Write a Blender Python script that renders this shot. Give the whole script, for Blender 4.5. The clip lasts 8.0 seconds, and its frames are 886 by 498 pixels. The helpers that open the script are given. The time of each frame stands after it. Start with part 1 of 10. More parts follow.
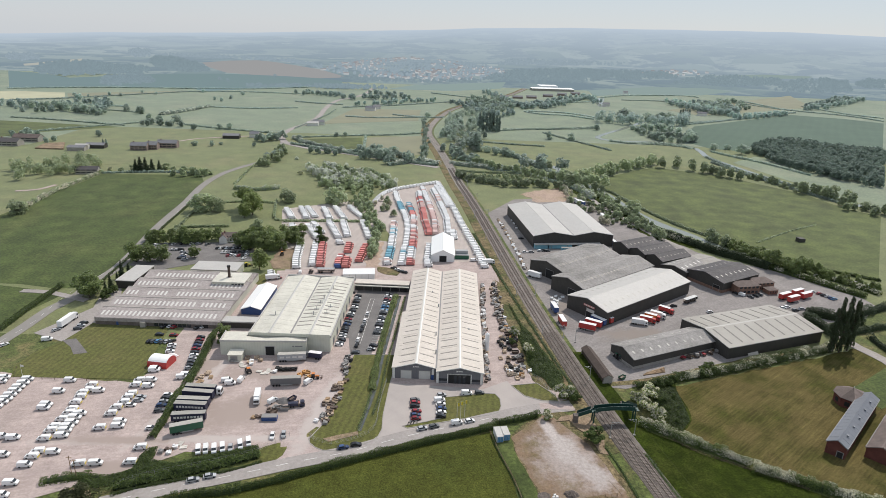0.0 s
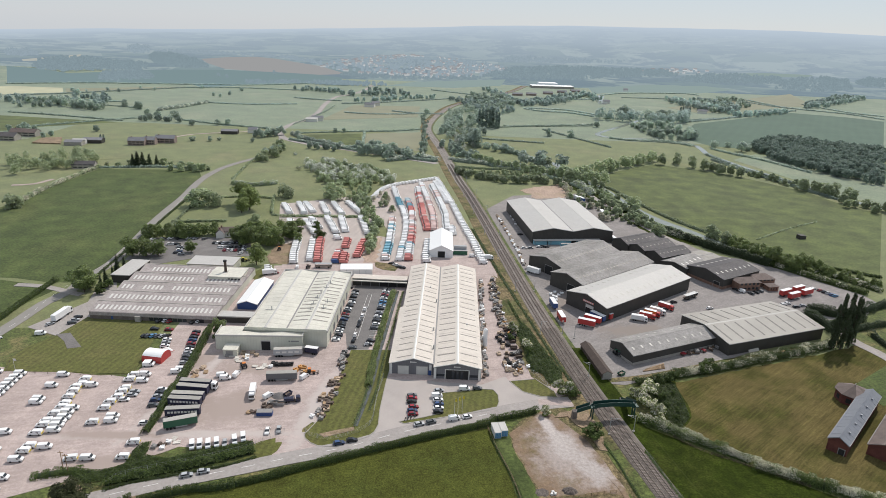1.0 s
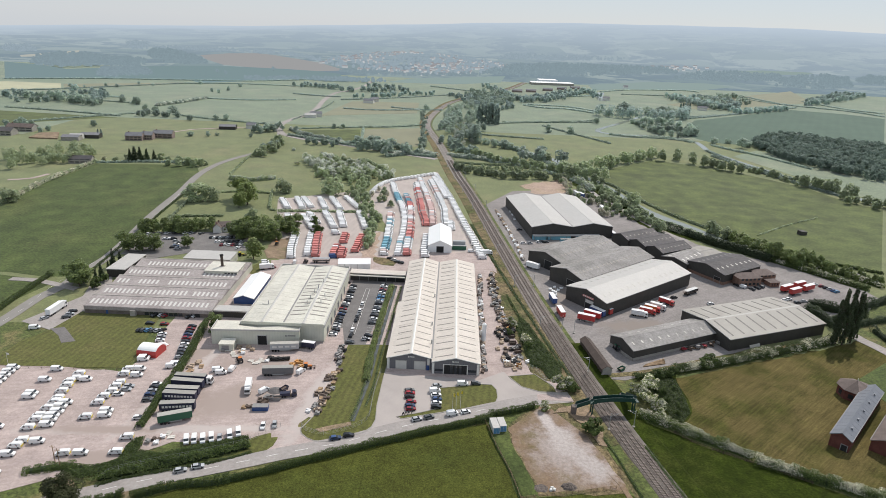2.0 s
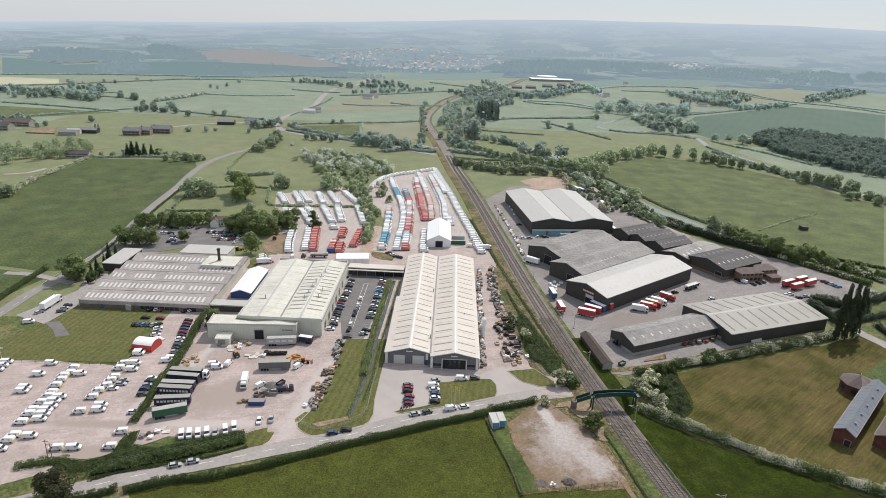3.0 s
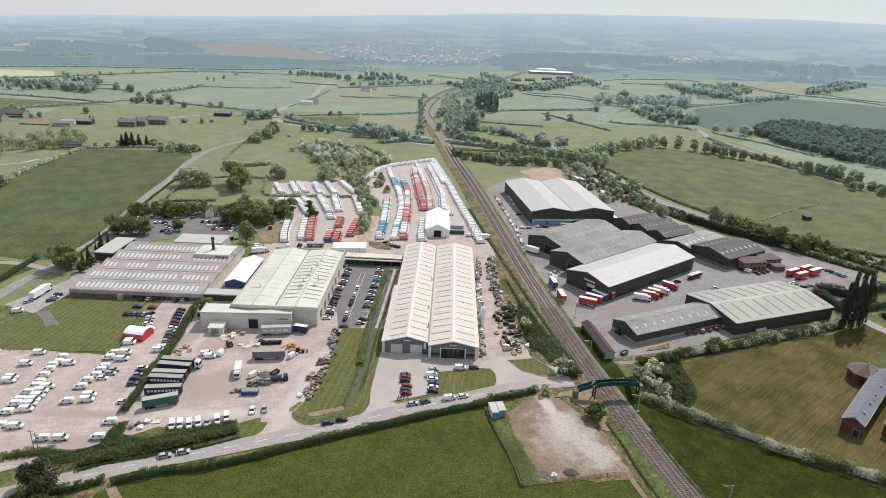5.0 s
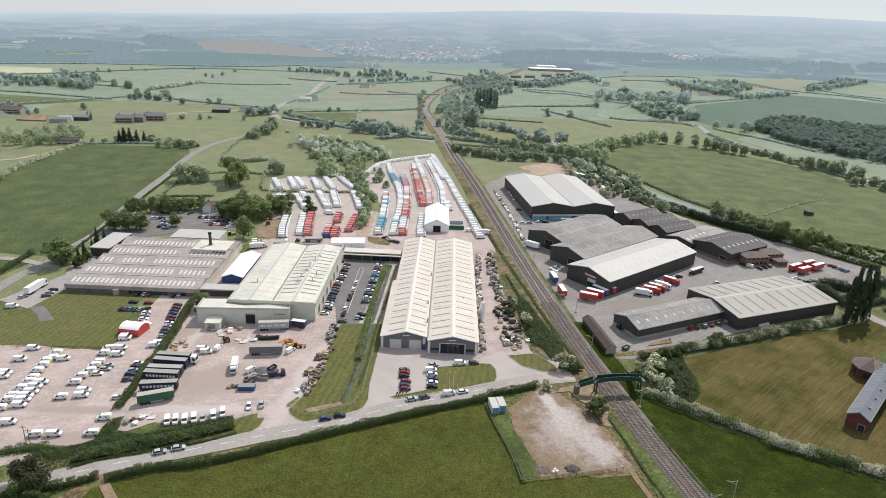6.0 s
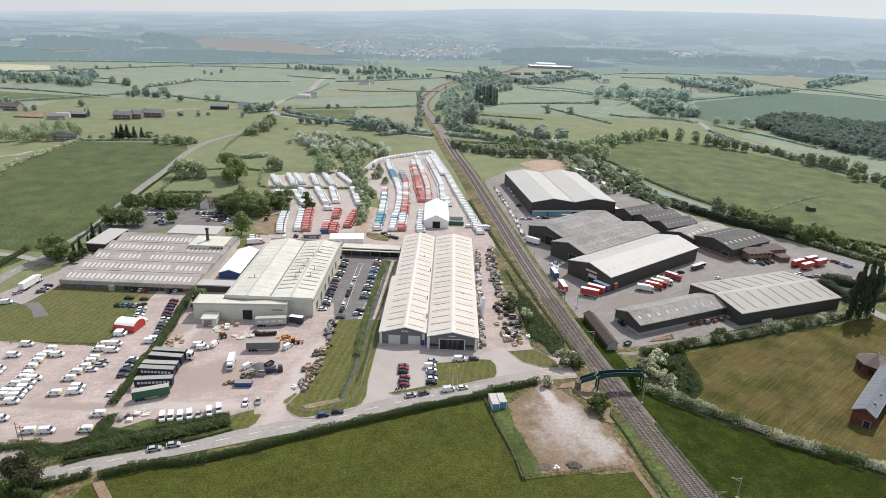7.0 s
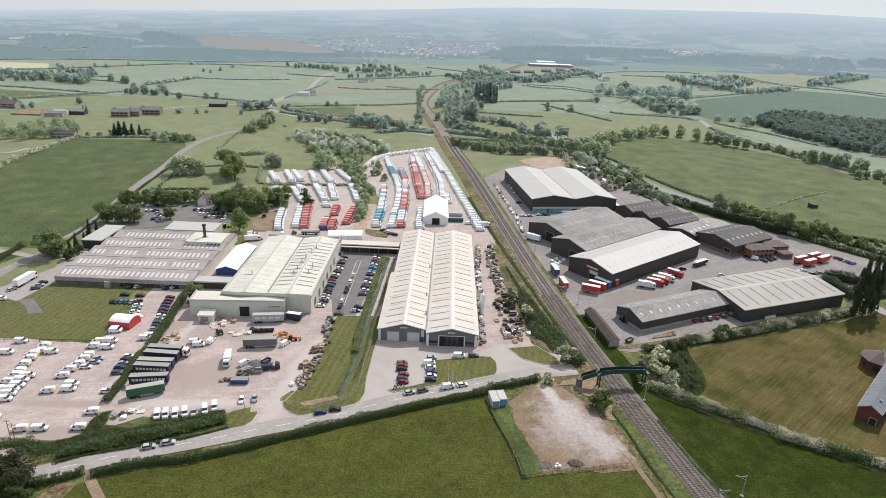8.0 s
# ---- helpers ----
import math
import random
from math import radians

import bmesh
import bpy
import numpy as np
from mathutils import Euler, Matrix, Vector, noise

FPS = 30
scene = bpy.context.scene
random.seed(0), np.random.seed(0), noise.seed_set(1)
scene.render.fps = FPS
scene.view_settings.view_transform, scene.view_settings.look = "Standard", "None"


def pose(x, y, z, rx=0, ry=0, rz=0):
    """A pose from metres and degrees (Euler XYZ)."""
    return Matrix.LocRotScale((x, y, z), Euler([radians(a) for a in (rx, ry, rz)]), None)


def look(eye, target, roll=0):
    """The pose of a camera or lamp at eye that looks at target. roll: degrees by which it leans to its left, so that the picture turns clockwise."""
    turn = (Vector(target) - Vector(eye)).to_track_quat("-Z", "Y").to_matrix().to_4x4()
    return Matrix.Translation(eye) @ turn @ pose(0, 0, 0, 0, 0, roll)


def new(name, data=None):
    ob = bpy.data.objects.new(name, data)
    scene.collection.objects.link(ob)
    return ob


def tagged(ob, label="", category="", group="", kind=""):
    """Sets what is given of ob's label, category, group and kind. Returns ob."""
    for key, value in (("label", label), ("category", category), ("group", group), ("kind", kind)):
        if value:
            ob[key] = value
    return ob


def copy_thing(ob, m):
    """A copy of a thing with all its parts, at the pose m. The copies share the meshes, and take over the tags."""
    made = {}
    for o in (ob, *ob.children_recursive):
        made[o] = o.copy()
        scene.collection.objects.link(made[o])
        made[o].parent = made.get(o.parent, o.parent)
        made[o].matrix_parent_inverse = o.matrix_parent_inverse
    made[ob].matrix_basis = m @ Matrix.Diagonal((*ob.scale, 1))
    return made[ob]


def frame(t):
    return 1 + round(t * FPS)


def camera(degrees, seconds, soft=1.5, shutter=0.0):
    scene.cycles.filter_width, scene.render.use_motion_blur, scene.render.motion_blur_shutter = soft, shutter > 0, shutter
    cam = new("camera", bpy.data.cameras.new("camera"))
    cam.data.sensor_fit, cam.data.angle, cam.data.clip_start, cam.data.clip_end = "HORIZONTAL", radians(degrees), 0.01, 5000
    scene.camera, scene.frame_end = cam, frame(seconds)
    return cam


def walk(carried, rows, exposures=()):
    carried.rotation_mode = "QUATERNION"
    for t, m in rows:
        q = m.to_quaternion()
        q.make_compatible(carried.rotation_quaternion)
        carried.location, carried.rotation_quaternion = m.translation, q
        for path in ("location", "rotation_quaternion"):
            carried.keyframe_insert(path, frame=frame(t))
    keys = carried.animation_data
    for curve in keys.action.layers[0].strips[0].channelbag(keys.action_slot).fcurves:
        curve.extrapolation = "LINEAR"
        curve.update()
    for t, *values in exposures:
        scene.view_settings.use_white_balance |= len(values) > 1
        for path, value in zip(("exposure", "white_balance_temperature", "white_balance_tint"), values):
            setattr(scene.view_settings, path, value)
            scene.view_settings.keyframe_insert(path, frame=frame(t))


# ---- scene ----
cam = camera(70.6, 8.0, soft=0.35)
PATH = [
    (0.0, (20.182, -225.959, 138.545), (19.893, -112.738, 98.773), 1.983),
    (0.5, (20.517, -224.869, 137.352), (20.297, -111.713, 97.412), 2.099),
    (1.0, (20.809, -223.774, 136.127), (20.657, -110.689, 96.001), 2.192),
    (1.5, (21.062, -222.675, 134.875), (20.978, -109.665, 94.547), 2.264),
    (3.0, (21.628, -219.341, 131.003), (21.736, -106.565, 90.016), 2.377),
    (3.5, (21.766, -218.214, 129.688), (21.934, -105.517, 88.477), 2.387),
    (4.0, (21.886, -217.079, 128.370), (22.110, -104.458, 86.938), 2.387),
    (4.5, (21.992, -215.935, 127.051), (22.269, -103.387, 85.407), 2.380),
    (6.0, (22.265, -212.436, 123.142), (22.679, -100.079, 80.947), 2.332),
    (6.5, (22.356, -211.245, 121.870), (22.805, -98.939, 79.534), 2.315),
    (7.0, (22.453, -210.041, 120.621), (22.933, -97.777, 78.170), 2.301),
    (7.5, (22.561, -208.822, 119.399), (23.065, -96.591, 76.865), 2.292),
    (8.0, (22.685, -207.588, 118.209), (23.207, -95.379, 75.628), 2.291),
]
walk(cam, [(t, look(eye, target, roll)) for t, eye, target, roll in PATH], [(0.0, -0.10), (4.0, 0.0), (8.0, 0.08)])

# ---- world and sun ----
SUN_AZ, SUN_EL = 33.0, 50.0   # degrees: clockwise from +y, above the horizon
world = bpy.data.worlds.new("world")
scene.world = world
world.use_nodes = True
wn = world.node_tree.nodes
sky = wn.new("ShaderNodeTexSky")
sky.sky_type = "NISHITA"
sky.sun_disc = False
sky.sun_elevation, sky.sun_rotation = radians(SUN_EL), radians(SUN_AZ)
sky.air_density, sky.dust_density, sky.ozone_density = 1.0, 0.1, 1.5
sky_level = wn.new("ShaderNodeVectorMath")   # clear sky
sky_level.operation = "SCALE"
sky_level.inputs["Scale"].default_value = 0.10
haze_mix = wn.new("ShaderNodeMix")           # veiled by an even bright haze
haze_mix.data_type = "RGBA"
haze_mix.inputs["Factor"].default_value = 0.78
haze_mix.inputs["B"].default_value = (0.610, 0.670, 0.765, 1)
world.node_tree.links.new(sky.outputs["Color"], sky_level.inputs[0])
world.node_tree.links.new(sky_level.outputs[0], haze_mix.inputs["A"])
world.node_tree.links.new(haze_mix.outputs["Result"], wn["Background"].inputs["Color"])
wn["Background"].inputs["Strength"].default_value = 1.0
sun_data = bpy.data.lights.new("sun", "SUN")
sun_data.energy, sun_data.angle, sun_data.color = 3.7, radians(1.5), (1.0, 0.935, 0.865)
sun = new("sun", sun_data)
_a, _e = radians(SUN_AZ), radians(SUN_EL)
sun.matrix_world = look((0, 0, 500), (-math.sin(_a) * math.cos(_e) * 100, -math.cos(_a) * math.cos(_e) * 100, 500 - math.sin(_e) * 100))
scene.view_settings.exposure = 0.0


# ---- materials ----
def material(name, colour, rough=0.8, vary=0.25, scale=0.5, fine=6.0, bump=0.1, metal=0.0, second=None, second_scale=0.05, second_amount=0.5, obj_vary=0.0, sheen=0.0, sheen_tint=(0.88, 0.95, 0.95), spec=0.3):
    """A procedural surface: base colour with noise at two scales, an optional second colour in large patches."""
    m = bpy.data.materials.new(name)
    m.use_nodes = True
    nt = m.node_tree
    n, link = nt.nodes, nt.links.new
    b = n["Principled BSDF"]
    b.inputs["Roughness"].default_value, b.inputs["Metallic"].default_value = rough, metal
    b.inputs["Specular IOR Level"].default_value = spec
    if sheen:
        b.inputs["Sheen Weight"].default_value, b.inputs["Sheen Roughness"].default_value = sheen, 0.45
        b.inputs["Sheen Tint"].default_value = (*sheen_tint, 1)
    geo = n.new("ShaderNodeNewGeometry")
    big, small = n.new("ShaderNodeTexNoise"), n.new("ShaderNodeTexNoise")
    big.inputs["Scale"].default_value, big.inputs["Detail"].default_value = scale, 5
    small.inputs["Scale"].default_value, small.inputs["Detail"].default_value, small.inputs["Roughness"].default_value = fine, 4, 0.62
    link(geo.outputs["Position"], big.inputs["Vector"])
    link(geo.outputs["Position"], small.inputs["Vector"])
    add = n.new("ShaderNodeMath")
    add.operation = "ADD"
    link(big.outputs["Fac"], add.inputs[0])
    link(small.outputs["Fac"], add.inputs[1])
    ramp = n.new("ShaderNodeMapRange")
    ramp.inputs["From Min"].default_value, ramp.inputs["From Max"].default_value = 0.7, 1.3
    ramp.inputs["To Min"].default_value, ramp.inputs["To Max"].default_value = 1 - vary, 1 + vary
    link(add.outputs[0], ramp.inputs["Value"])
    base = n.new("ShaderNodeRGB")
    base.outputs[0].default_value = (*colour, 1)
    out = base.outputs[0]
    if second:
        patch = n.new("ShaderNodeTexNoise")
        patch.inputs["Scale"].default_value, patch.inputs["Detail"].default_value = second_scale, 6
        patch.inputs["Roughness"].default_value = 0.6
        link(geo.outputs["Position"], patch.inputs["Vector"])
        pr = n.new("ShaderNodeMapRange")
        pr.inputs["From Min"].default_value, pr.inputs["From Max"].default_value = 0.66 - 0.35 * second_amount, 0.86 - 0.35 * second_amount
        link(patch.outputs["Fac"], pr.inputs["Value"])
        mix = n.new("ShaderNodeMix")
        mix.data_type = "RGBA"
        link(pr.outputs[0], mix.inputs["Factor"])
        link(out, mix.inputs["A"])
        mix.inputs["B"].default_value = (*second, 1)
        out = mix.outputs["Result"]
    value = ramp.outputs[0]
    if obj_vary:
        info = n.new("ShaderNodeObjectInfo")
        om = n.new("ShaderNodeMapRange")
        om.inputs["To Min"].default_value, om.inputs["To Max"].default_value = 1 - obj_vary, 1 + obj_vary
        link(info.outputs["Random"], om.inputs["Value"])
        mul = n.new("ShaderNodeMath")
        mul.operation = "MULTIPLY"
        link(value, mul.inputs[0])
        link(om.outputs[0], mul.inputs[1])
        value = mul.outputs[0]
    scaled = n.new("ShaderNodeVectorMath")
    scaled.operation = "SCALE"
    link(out, scaled.inputs[0])
    link(value, scaled.inputs["Scale"])
    link(scaled.outputs[0], b.inputs["Base Color"])
    if bump:
        bp = n.new("ShaderNodeBump")
        bp.inputs["Strength"].default_value, bp.inputs["Distance"].default_value = bump, 0.1
        link(small.outputs["Fac"], bp.inputs["Height"])
        link(bp.outputs[0], b.inputs["Normal"])
    return m


def striped(m, angle, period, amount, sharp=False, coords="Position"):
    """Adds straight stripes (mowing, sheet joints, drilling lines) to a material's colour."""
    nt = m.node_tree
    n, link = nt.nodes, nt.links.new
    b = n["Principled BSDF"]
    src = b.inputs["Base Color"].links[0].from_socket
    mapping = n.new("ShaderNodeMapping")
    mapping.inputs["Rotation"].default_value = (0, 0, radians(angle))
    if coords == "Position":
        link(n.new("ShaderNodeNewGeometry").outputs["Position"], mapping.inputs["Vector"])
    else:
        link(n.new("ShaderNodeTexCoord").outputs["Object"], mapping.inputs["Vector"])
    w = n.new("ShaderNodeTexWave")
    w.inputs["Scale"].default_value = 0.314 / period
    w.inputs["Distortion"].default_value = 0.0 if sharp else 2.5
    w.inputs["Detail"].default_value = 2.0
    w.inputs["Detail Scale"].default_value = 0.6
    link(mapping.outputs[0], w.inputs["Vector"])
    mr = n.new("ShaderNodeMapRange")
    mr.inputs["From Min"].default_value = 0.9 if sharp else 0.0
    mr.inputs["To Min"].default_value, mr.inputs["To Max"].default_value = 1.0, 1 - amount
    link(w.outputs["Fac"], mr.inputs["Value"])
    s = n.new("ShaderNodeVectorMath")
    s.operation = "SCALE"
    link(src, s.inputs[0])
    link(mr.outputs[0], s.inputs["Scale"])
    link(s.outputs[0], b.inputs["Base Color"])
    return m


def streaked(m, angle, along, across, amount):
    """Adds long irregular streaks (swaths, wheel marks, weathering) along one direction to a material's colour."""
    nt = m.node_tree
    n, link = nt.nodes, nt.links.new
    b = n["Principled BSDF"]
    src = b.inputs["Base Color"].links[0].from_socket
    mp = n.new("ShaderNodeMapping")
    mp.vector_type = "TEXTURE"
    mp.inputs["Rotation"].default_value = (0, 0, radians(angle))
    mp.inputs["Scale"].default_value = (along, across, across)
    link(n.new("ShaderNodeNewGeometry").outputs["Position"], mp.inputs["Vector"])
    t = n.new("ShaderNodeTexNoise")
    t.inputs["Scale"].default_value, t.inputs["Detail"].default_value, t.inputs["Roughness"].default_value = 1.0, 4, 0.6
    link(mp.outputs[0], t.inputs["Vector"])
    mr = n.new("ShaderNodeMapRange")
    mr.inputs["From Min"].default_value, mr.inputs["From Max"].default_value = 0.3, 0.7
    mr.inputs["To Min"].default_value, mr.inputs["To Max"].default_value = 1 - amount, 1 + amount
    link(t.outputs["Fac"], mr.inputs["Value"])
    s = n.new("ShaderNodeVectorMath")
    s.operation = "SCALE"
    link(src, s.inputs[0])
    link(mr.outputs[0], s.inputs["Scale"])
    link(s.outputs[0], b.inputs["Base Color"])
    return m


def gritty(m, scale, amount):
    """Adds fine irregular mottling (tufts, grit, patching) to a material's colour."""
    nt = m.node_tree
    n, link = nt.nodes, nt.links.new
    b = n["Principled BSDF"]
    src = b.inputs["Base Color"].links[0].from_socket
    t = n.new("ShaderNodeTexNoise")
    t.inputs["Scale"].default_value, t.inputs["Detail"].default_value, t.inputs["Roughness"].default_value = scale, 5, 0.72
    link(n.new("ShaderNodeNewGeometry").outputs["Position"], t.inputs["Vector"])
    mr = n.new("ShaderNodeMapRange")
    mr.inputs["From Min"].default_value, mr.inputs["From Max"].default_value = 0.36, 0.64
    mr.inputs["To Min"].default_value, mr.inputs["To Max"].default_value = 1 - amount, 1 + amount
    link(t.outputs["Fac"], mr.inputs["Value"])
    s = n.new("ShaderNodeVectorMath")
    s.operation = "SCALE"
    link(src, s.inputs[0])
    link(mr.outputs[0], s.inputs["Scale"])
    link(s.outputs[0], b.inputs["Base Color"])
    return m


def worn(m, centre, size, angle, colour, ragged_by=0.5):
    """Adds one worn patch of another colour with a ragged outline at a plan place."""
    nt = m.node_tree
    n, link = nt.nodes, nt.links.new
    b = n["Principled BSDF"]
    src = b.inputs["Base Color"].links[0].from_socket
    g = n.new("ShaderNodeNewGeometry")
    mp = n.new("ShaderNodeMapping")
    mp.vector_type = "TEXTURE"
    mp.inputs["Location"].default_value = (*centre, 0)
    mp.inputs["Rotation"].default_value = (0, 0, radians(angle))
    mp.inputs["Scale"].default_value = (*size, 50)
    link(g.outputs["Position"], mp.inputs["Vector"])
    ln = n.new("ShaderNodeVectorMath")
    ln.operation = "LENGTH"
    link(mp.outputs[0], ln.inputs[0])
    t = n.new("ShaderNodeTexNoise")
    t.inputs["Scale"].default_value, t.inputs["Detail"].default_value, t.inputs["Roughness"].default_value = 0.14, 7, 0.7
    link(g.outputs["Position"], t.inputs["Vector"])
    ad = n.new("ShaderNodeMath")
    ad.operation = "MULTIPLY_ADD"
    ad.inputs[1].default_value = -3.2 * ragged_by
    link(t.outputs["Fac"], ad.inputs[0])
    link(ln.outputs["Value"], ad.inputs[2])
    mr = n.new("ShaderNodeMapRange")
    mr.inputs["From Min"].default_value, mr.inputs["From Max"].default_value = 0.45 - 1.6 * ragged_by, 1.0 - 1.6 * ragged_by
    mr.inputs["To Min"].default_value, mr.inputs["To Max"].default_value = 1.0, 0.0
    link(ad.outputs[0], mr.inputs["Value"])
    mix = n.new("ShaderNodeMix")
    mix.data_type = "RGBA"
    link(mr.outputs[0], mix.inputs["Factor"])
    link(src, mix.inputs["A"])
    mix.inputs["B"].default_value = (*colour, 1)
    link(mix.outputs["Result"], b.inputs["Base Color"])
    return m


def foliage(name, colour, vary=0.35, sheen=0.3, spec=0.4):
    # the bluish sheen is raised on distant leaves in place of haze
    m = material(name, colour, rough=0.55, vary=0.25, scale=0.12, fine=1.2, bump=0, obj_vary=0.22, spec=spec, sheen=sheen, sheen_tint=(0.76, 0.88, 1.0))
    nt = m.node_tree
    n, link = nt.nodes, nt.links.new
    b = n["Principled BSDF"]
    src = b.inputs["Base Color"].links[0].from_socket
    g = n.new("ShaderNodeNewGeometry")
    mr = n.new("ShaderNodeMapRange")
    mr.inputs["To Min"].default_value, mr.inputs["To Max"].default_value = 1 - vary, 1 + vary
    link(g.outputs["Random Per Island"], mr.inputs["Value"])
    s = n.new("ShaderNodeVectorMath")
    s.operation = "SCALE"
    link(src, s.inputs[0])
    link(mr.outputs[0], s.inputs["Scale"])
    link(s.outputs[0], b.inputs["Base Color"])
    tr = n.new("ShaderNodeBsdfTranslucent")
    link(s.outputs[0], tr.inputs["Color"])
    mx = n.new("ShaderNodeAddShader")   # a leaf reflects about as much as it lets through
    link(b.outputs[0], mx.inputs[0])
    link(tr.outputs[0], mx.inputs[1])
    link(mx.outputs[0], n["Material Output"].inputs["Surface"])
    return m


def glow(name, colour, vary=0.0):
    """A far backdrop surface that only gives off its own light, with the haze already in its colour."""
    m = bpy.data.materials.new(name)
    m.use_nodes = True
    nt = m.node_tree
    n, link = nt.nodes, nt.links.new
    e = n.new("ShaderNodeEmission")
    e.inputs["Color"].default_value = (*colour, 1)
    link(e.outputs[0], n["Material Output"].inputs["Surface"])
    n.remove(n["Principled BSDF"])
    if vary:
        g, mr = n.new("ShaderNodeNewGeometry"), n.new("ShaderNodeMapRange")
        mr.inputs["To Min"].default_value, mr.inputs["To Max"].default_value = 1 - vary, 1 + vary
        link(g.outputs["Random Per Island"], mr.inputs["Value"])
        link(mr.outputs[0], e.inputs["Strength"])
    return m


def plain(name, colour, rough=0.5, metal=0.0, obj_vary=0.0, vary=0.06, spec=0.5):
    return material(name, colour, rough, vary, 0.8, 9.0, 0.0, metal, obj_vary=obj_vary, spec=spec)


# bluish sheen on the fields stands in for haze at a grazing view
HAZE_SHEEN = 0.30
LOT = (65.7, -45.9)
M = {}
# far grass: haze also put into the base colour, paler and bluer
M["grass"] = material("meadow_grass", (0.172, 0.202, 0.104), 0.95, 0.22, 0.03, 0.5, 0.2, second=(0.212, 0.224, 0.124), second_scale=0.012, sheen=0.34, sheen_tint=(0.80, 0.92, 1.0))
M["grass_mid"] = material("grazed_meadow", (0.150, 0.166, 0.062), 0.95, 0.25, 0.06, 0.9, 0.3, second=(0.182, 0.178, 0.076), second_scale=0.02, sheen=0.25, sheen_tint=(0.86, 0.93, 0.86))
M["grass_bright"] = material("bright_pasture", (0.060, 0.082, 0.020), 0.95, 0.36, 0.08, 0.7, 0.4, second=(0.082, 0.097, 0.028), second_scale=0.03, sheen=0.08, sheen_tint=(0.85, 0.94, 0.9))
M["grass_river"] = material("riverside_pasture", (0.090, 0.110, 0.029), 0.95, 0.32, 0.06, 0.7, 0.4, second=(0.076, 0.090, 0.027), second_scale=0.02, sheen=0.12, sheen_tint=(0.84, 0.93, 0.92))
M["grass_front"] = material("rough_pasture", (0.066, 0.074, 0.014), 0.95, 0.3, 0.10, 1.6, 0.6, second=(0.053, 0.064, 0.013), second_scale=0.05, spec=0.15)
M["grass_lawn"] = striped(material("mown_lawn", (0.112, 0.116, 0.029), 0.95, 0.2, 0.3, 3.0, 0.3, second=(0.135, 0.126, 0.039), second_scale=0.05, sheen=0.1), 8, 2.6, 0.20)
M["hay"] = streaked(streaked(material("cut_hay_stubble", (0.112, 0.090, 0.034), 0.95, 0.3, 0.1, 1.6, 0.5, second=(0.056, 0.059, 0.014), second_scale=0.045, second_amount=0.6, spec=0.1), 41, 12.0, 0.7, 0.26), 41, 35.0, 2.6, 0.15)
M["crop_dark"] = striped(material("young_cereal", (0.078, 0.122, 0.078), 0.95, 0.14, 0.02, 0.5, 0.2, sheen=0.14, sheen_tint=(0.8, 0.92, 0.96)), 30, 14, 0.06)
M["crop_pale"] = material("pale_fallow", (0.20, 0.19, 0.10), 0.95, 0.15, 0.03, 1.0, 0.2, sheen=HAZE_SHEEN)
M["rape"] = material("yellow_rape", (0.42, 0.40, 0.24), 0.95, 0.15, 0.03, 1.0, 0.2, sheen=HAZE_SHEEN)

M["grass_deep"] = material("lush_paddock", (0.027, 0.040, 0.004), 0.95, 0.3, 0.10, 1.6, 0.6, second=(0.038, 0.046, 0.008), second_scale=0.05, spec=0.1)
M["rough_grass"] = material("verge_grass", (0.085, 0.105, 0.028), 0.95, 0.4, 0.25, 2.2, 0.6, second=(0.17, 0.145, 0.06), second_scale=0.09, sheen=0.1)
M["dry_grass"] = material("dry_embankment_grass", (0.175, 0.135, 0.072), 0.95, 0.45, 0.25, 2.0, 0.6, second=(0.068, 0.080, 0.026), second_scale=0.06, second_amount=0.6)
M["yard"] = streaked(material("pale_gravel_concrete", (0.426, 0.348, 0.320), 0.9, 0.14, 0.12, 2.5, 0.2, second=(0.365, 0.298, 0.270), second_scale=0.035, second_amount=0.5), 14, 14.0, 1.6, 0.09)
M["yard_grey"] = streaked(material("grey_concrete_yard", (0.258, 0.236, 0.224), 0.9, 0.12, 0.1, 2.5, 0.2, second=(0.205, 0.188, 0.178), second_scale=0.04, second_amount=0.5), 38, 16.0, 1.8, 0.08)
# yard gravel with the haze and glare of the middle distance painted in
M["yard_pale"] = streaked(material("pale_storage_gravel", (0.440, 0.385, 0.352), 0.9, 0.10, 0.1, 2.5, 0.2, second=(0.385, 0.335, 0.305), second_scale=0.04, second_amount=0.5), 80, 16.0, 1.8, 0.08)
M["tarmac"] = material("worn_tarmac", (0.170, 0.160, 0.154), 0.9, 0.12, 0.2, 4.0, 0.15, second=(0.205, 0.193, 0.184), second_scale=0.05)
M["road"] = material("pale_road_asphalt", (0.345, 0.315, 0.295), 0.9, 0.08, 0.15, 4.0, 0.15, second=(0.285, 0.262, 0.245), second_scale=0.06)
M["apron"] = material("smooth_concrete_apron", (0.415, 0.372, 0.345), 0.9, 0.06, 0.12, 3.0, 0.12, second=(0.370, 0.335, 0.312), second_scale=0.05)
M["dirt"] = material("dusty_earth", (0.25, 0.185, 0.125), 0.95, 0.35, 0.2, 2.0, 0.3, second=(0.14, 0.13, 0.06), second_scale=0.09, second_amount=0.4)
M["lot"] = material("dusty_hardstanding", (0.215, 0.150, 0.098), 0.95, 0.25, 0.2, 2.0, 0.3, second=(0.130, 0.108, 0.050), second_scale=0.10, second_amount=0.5)
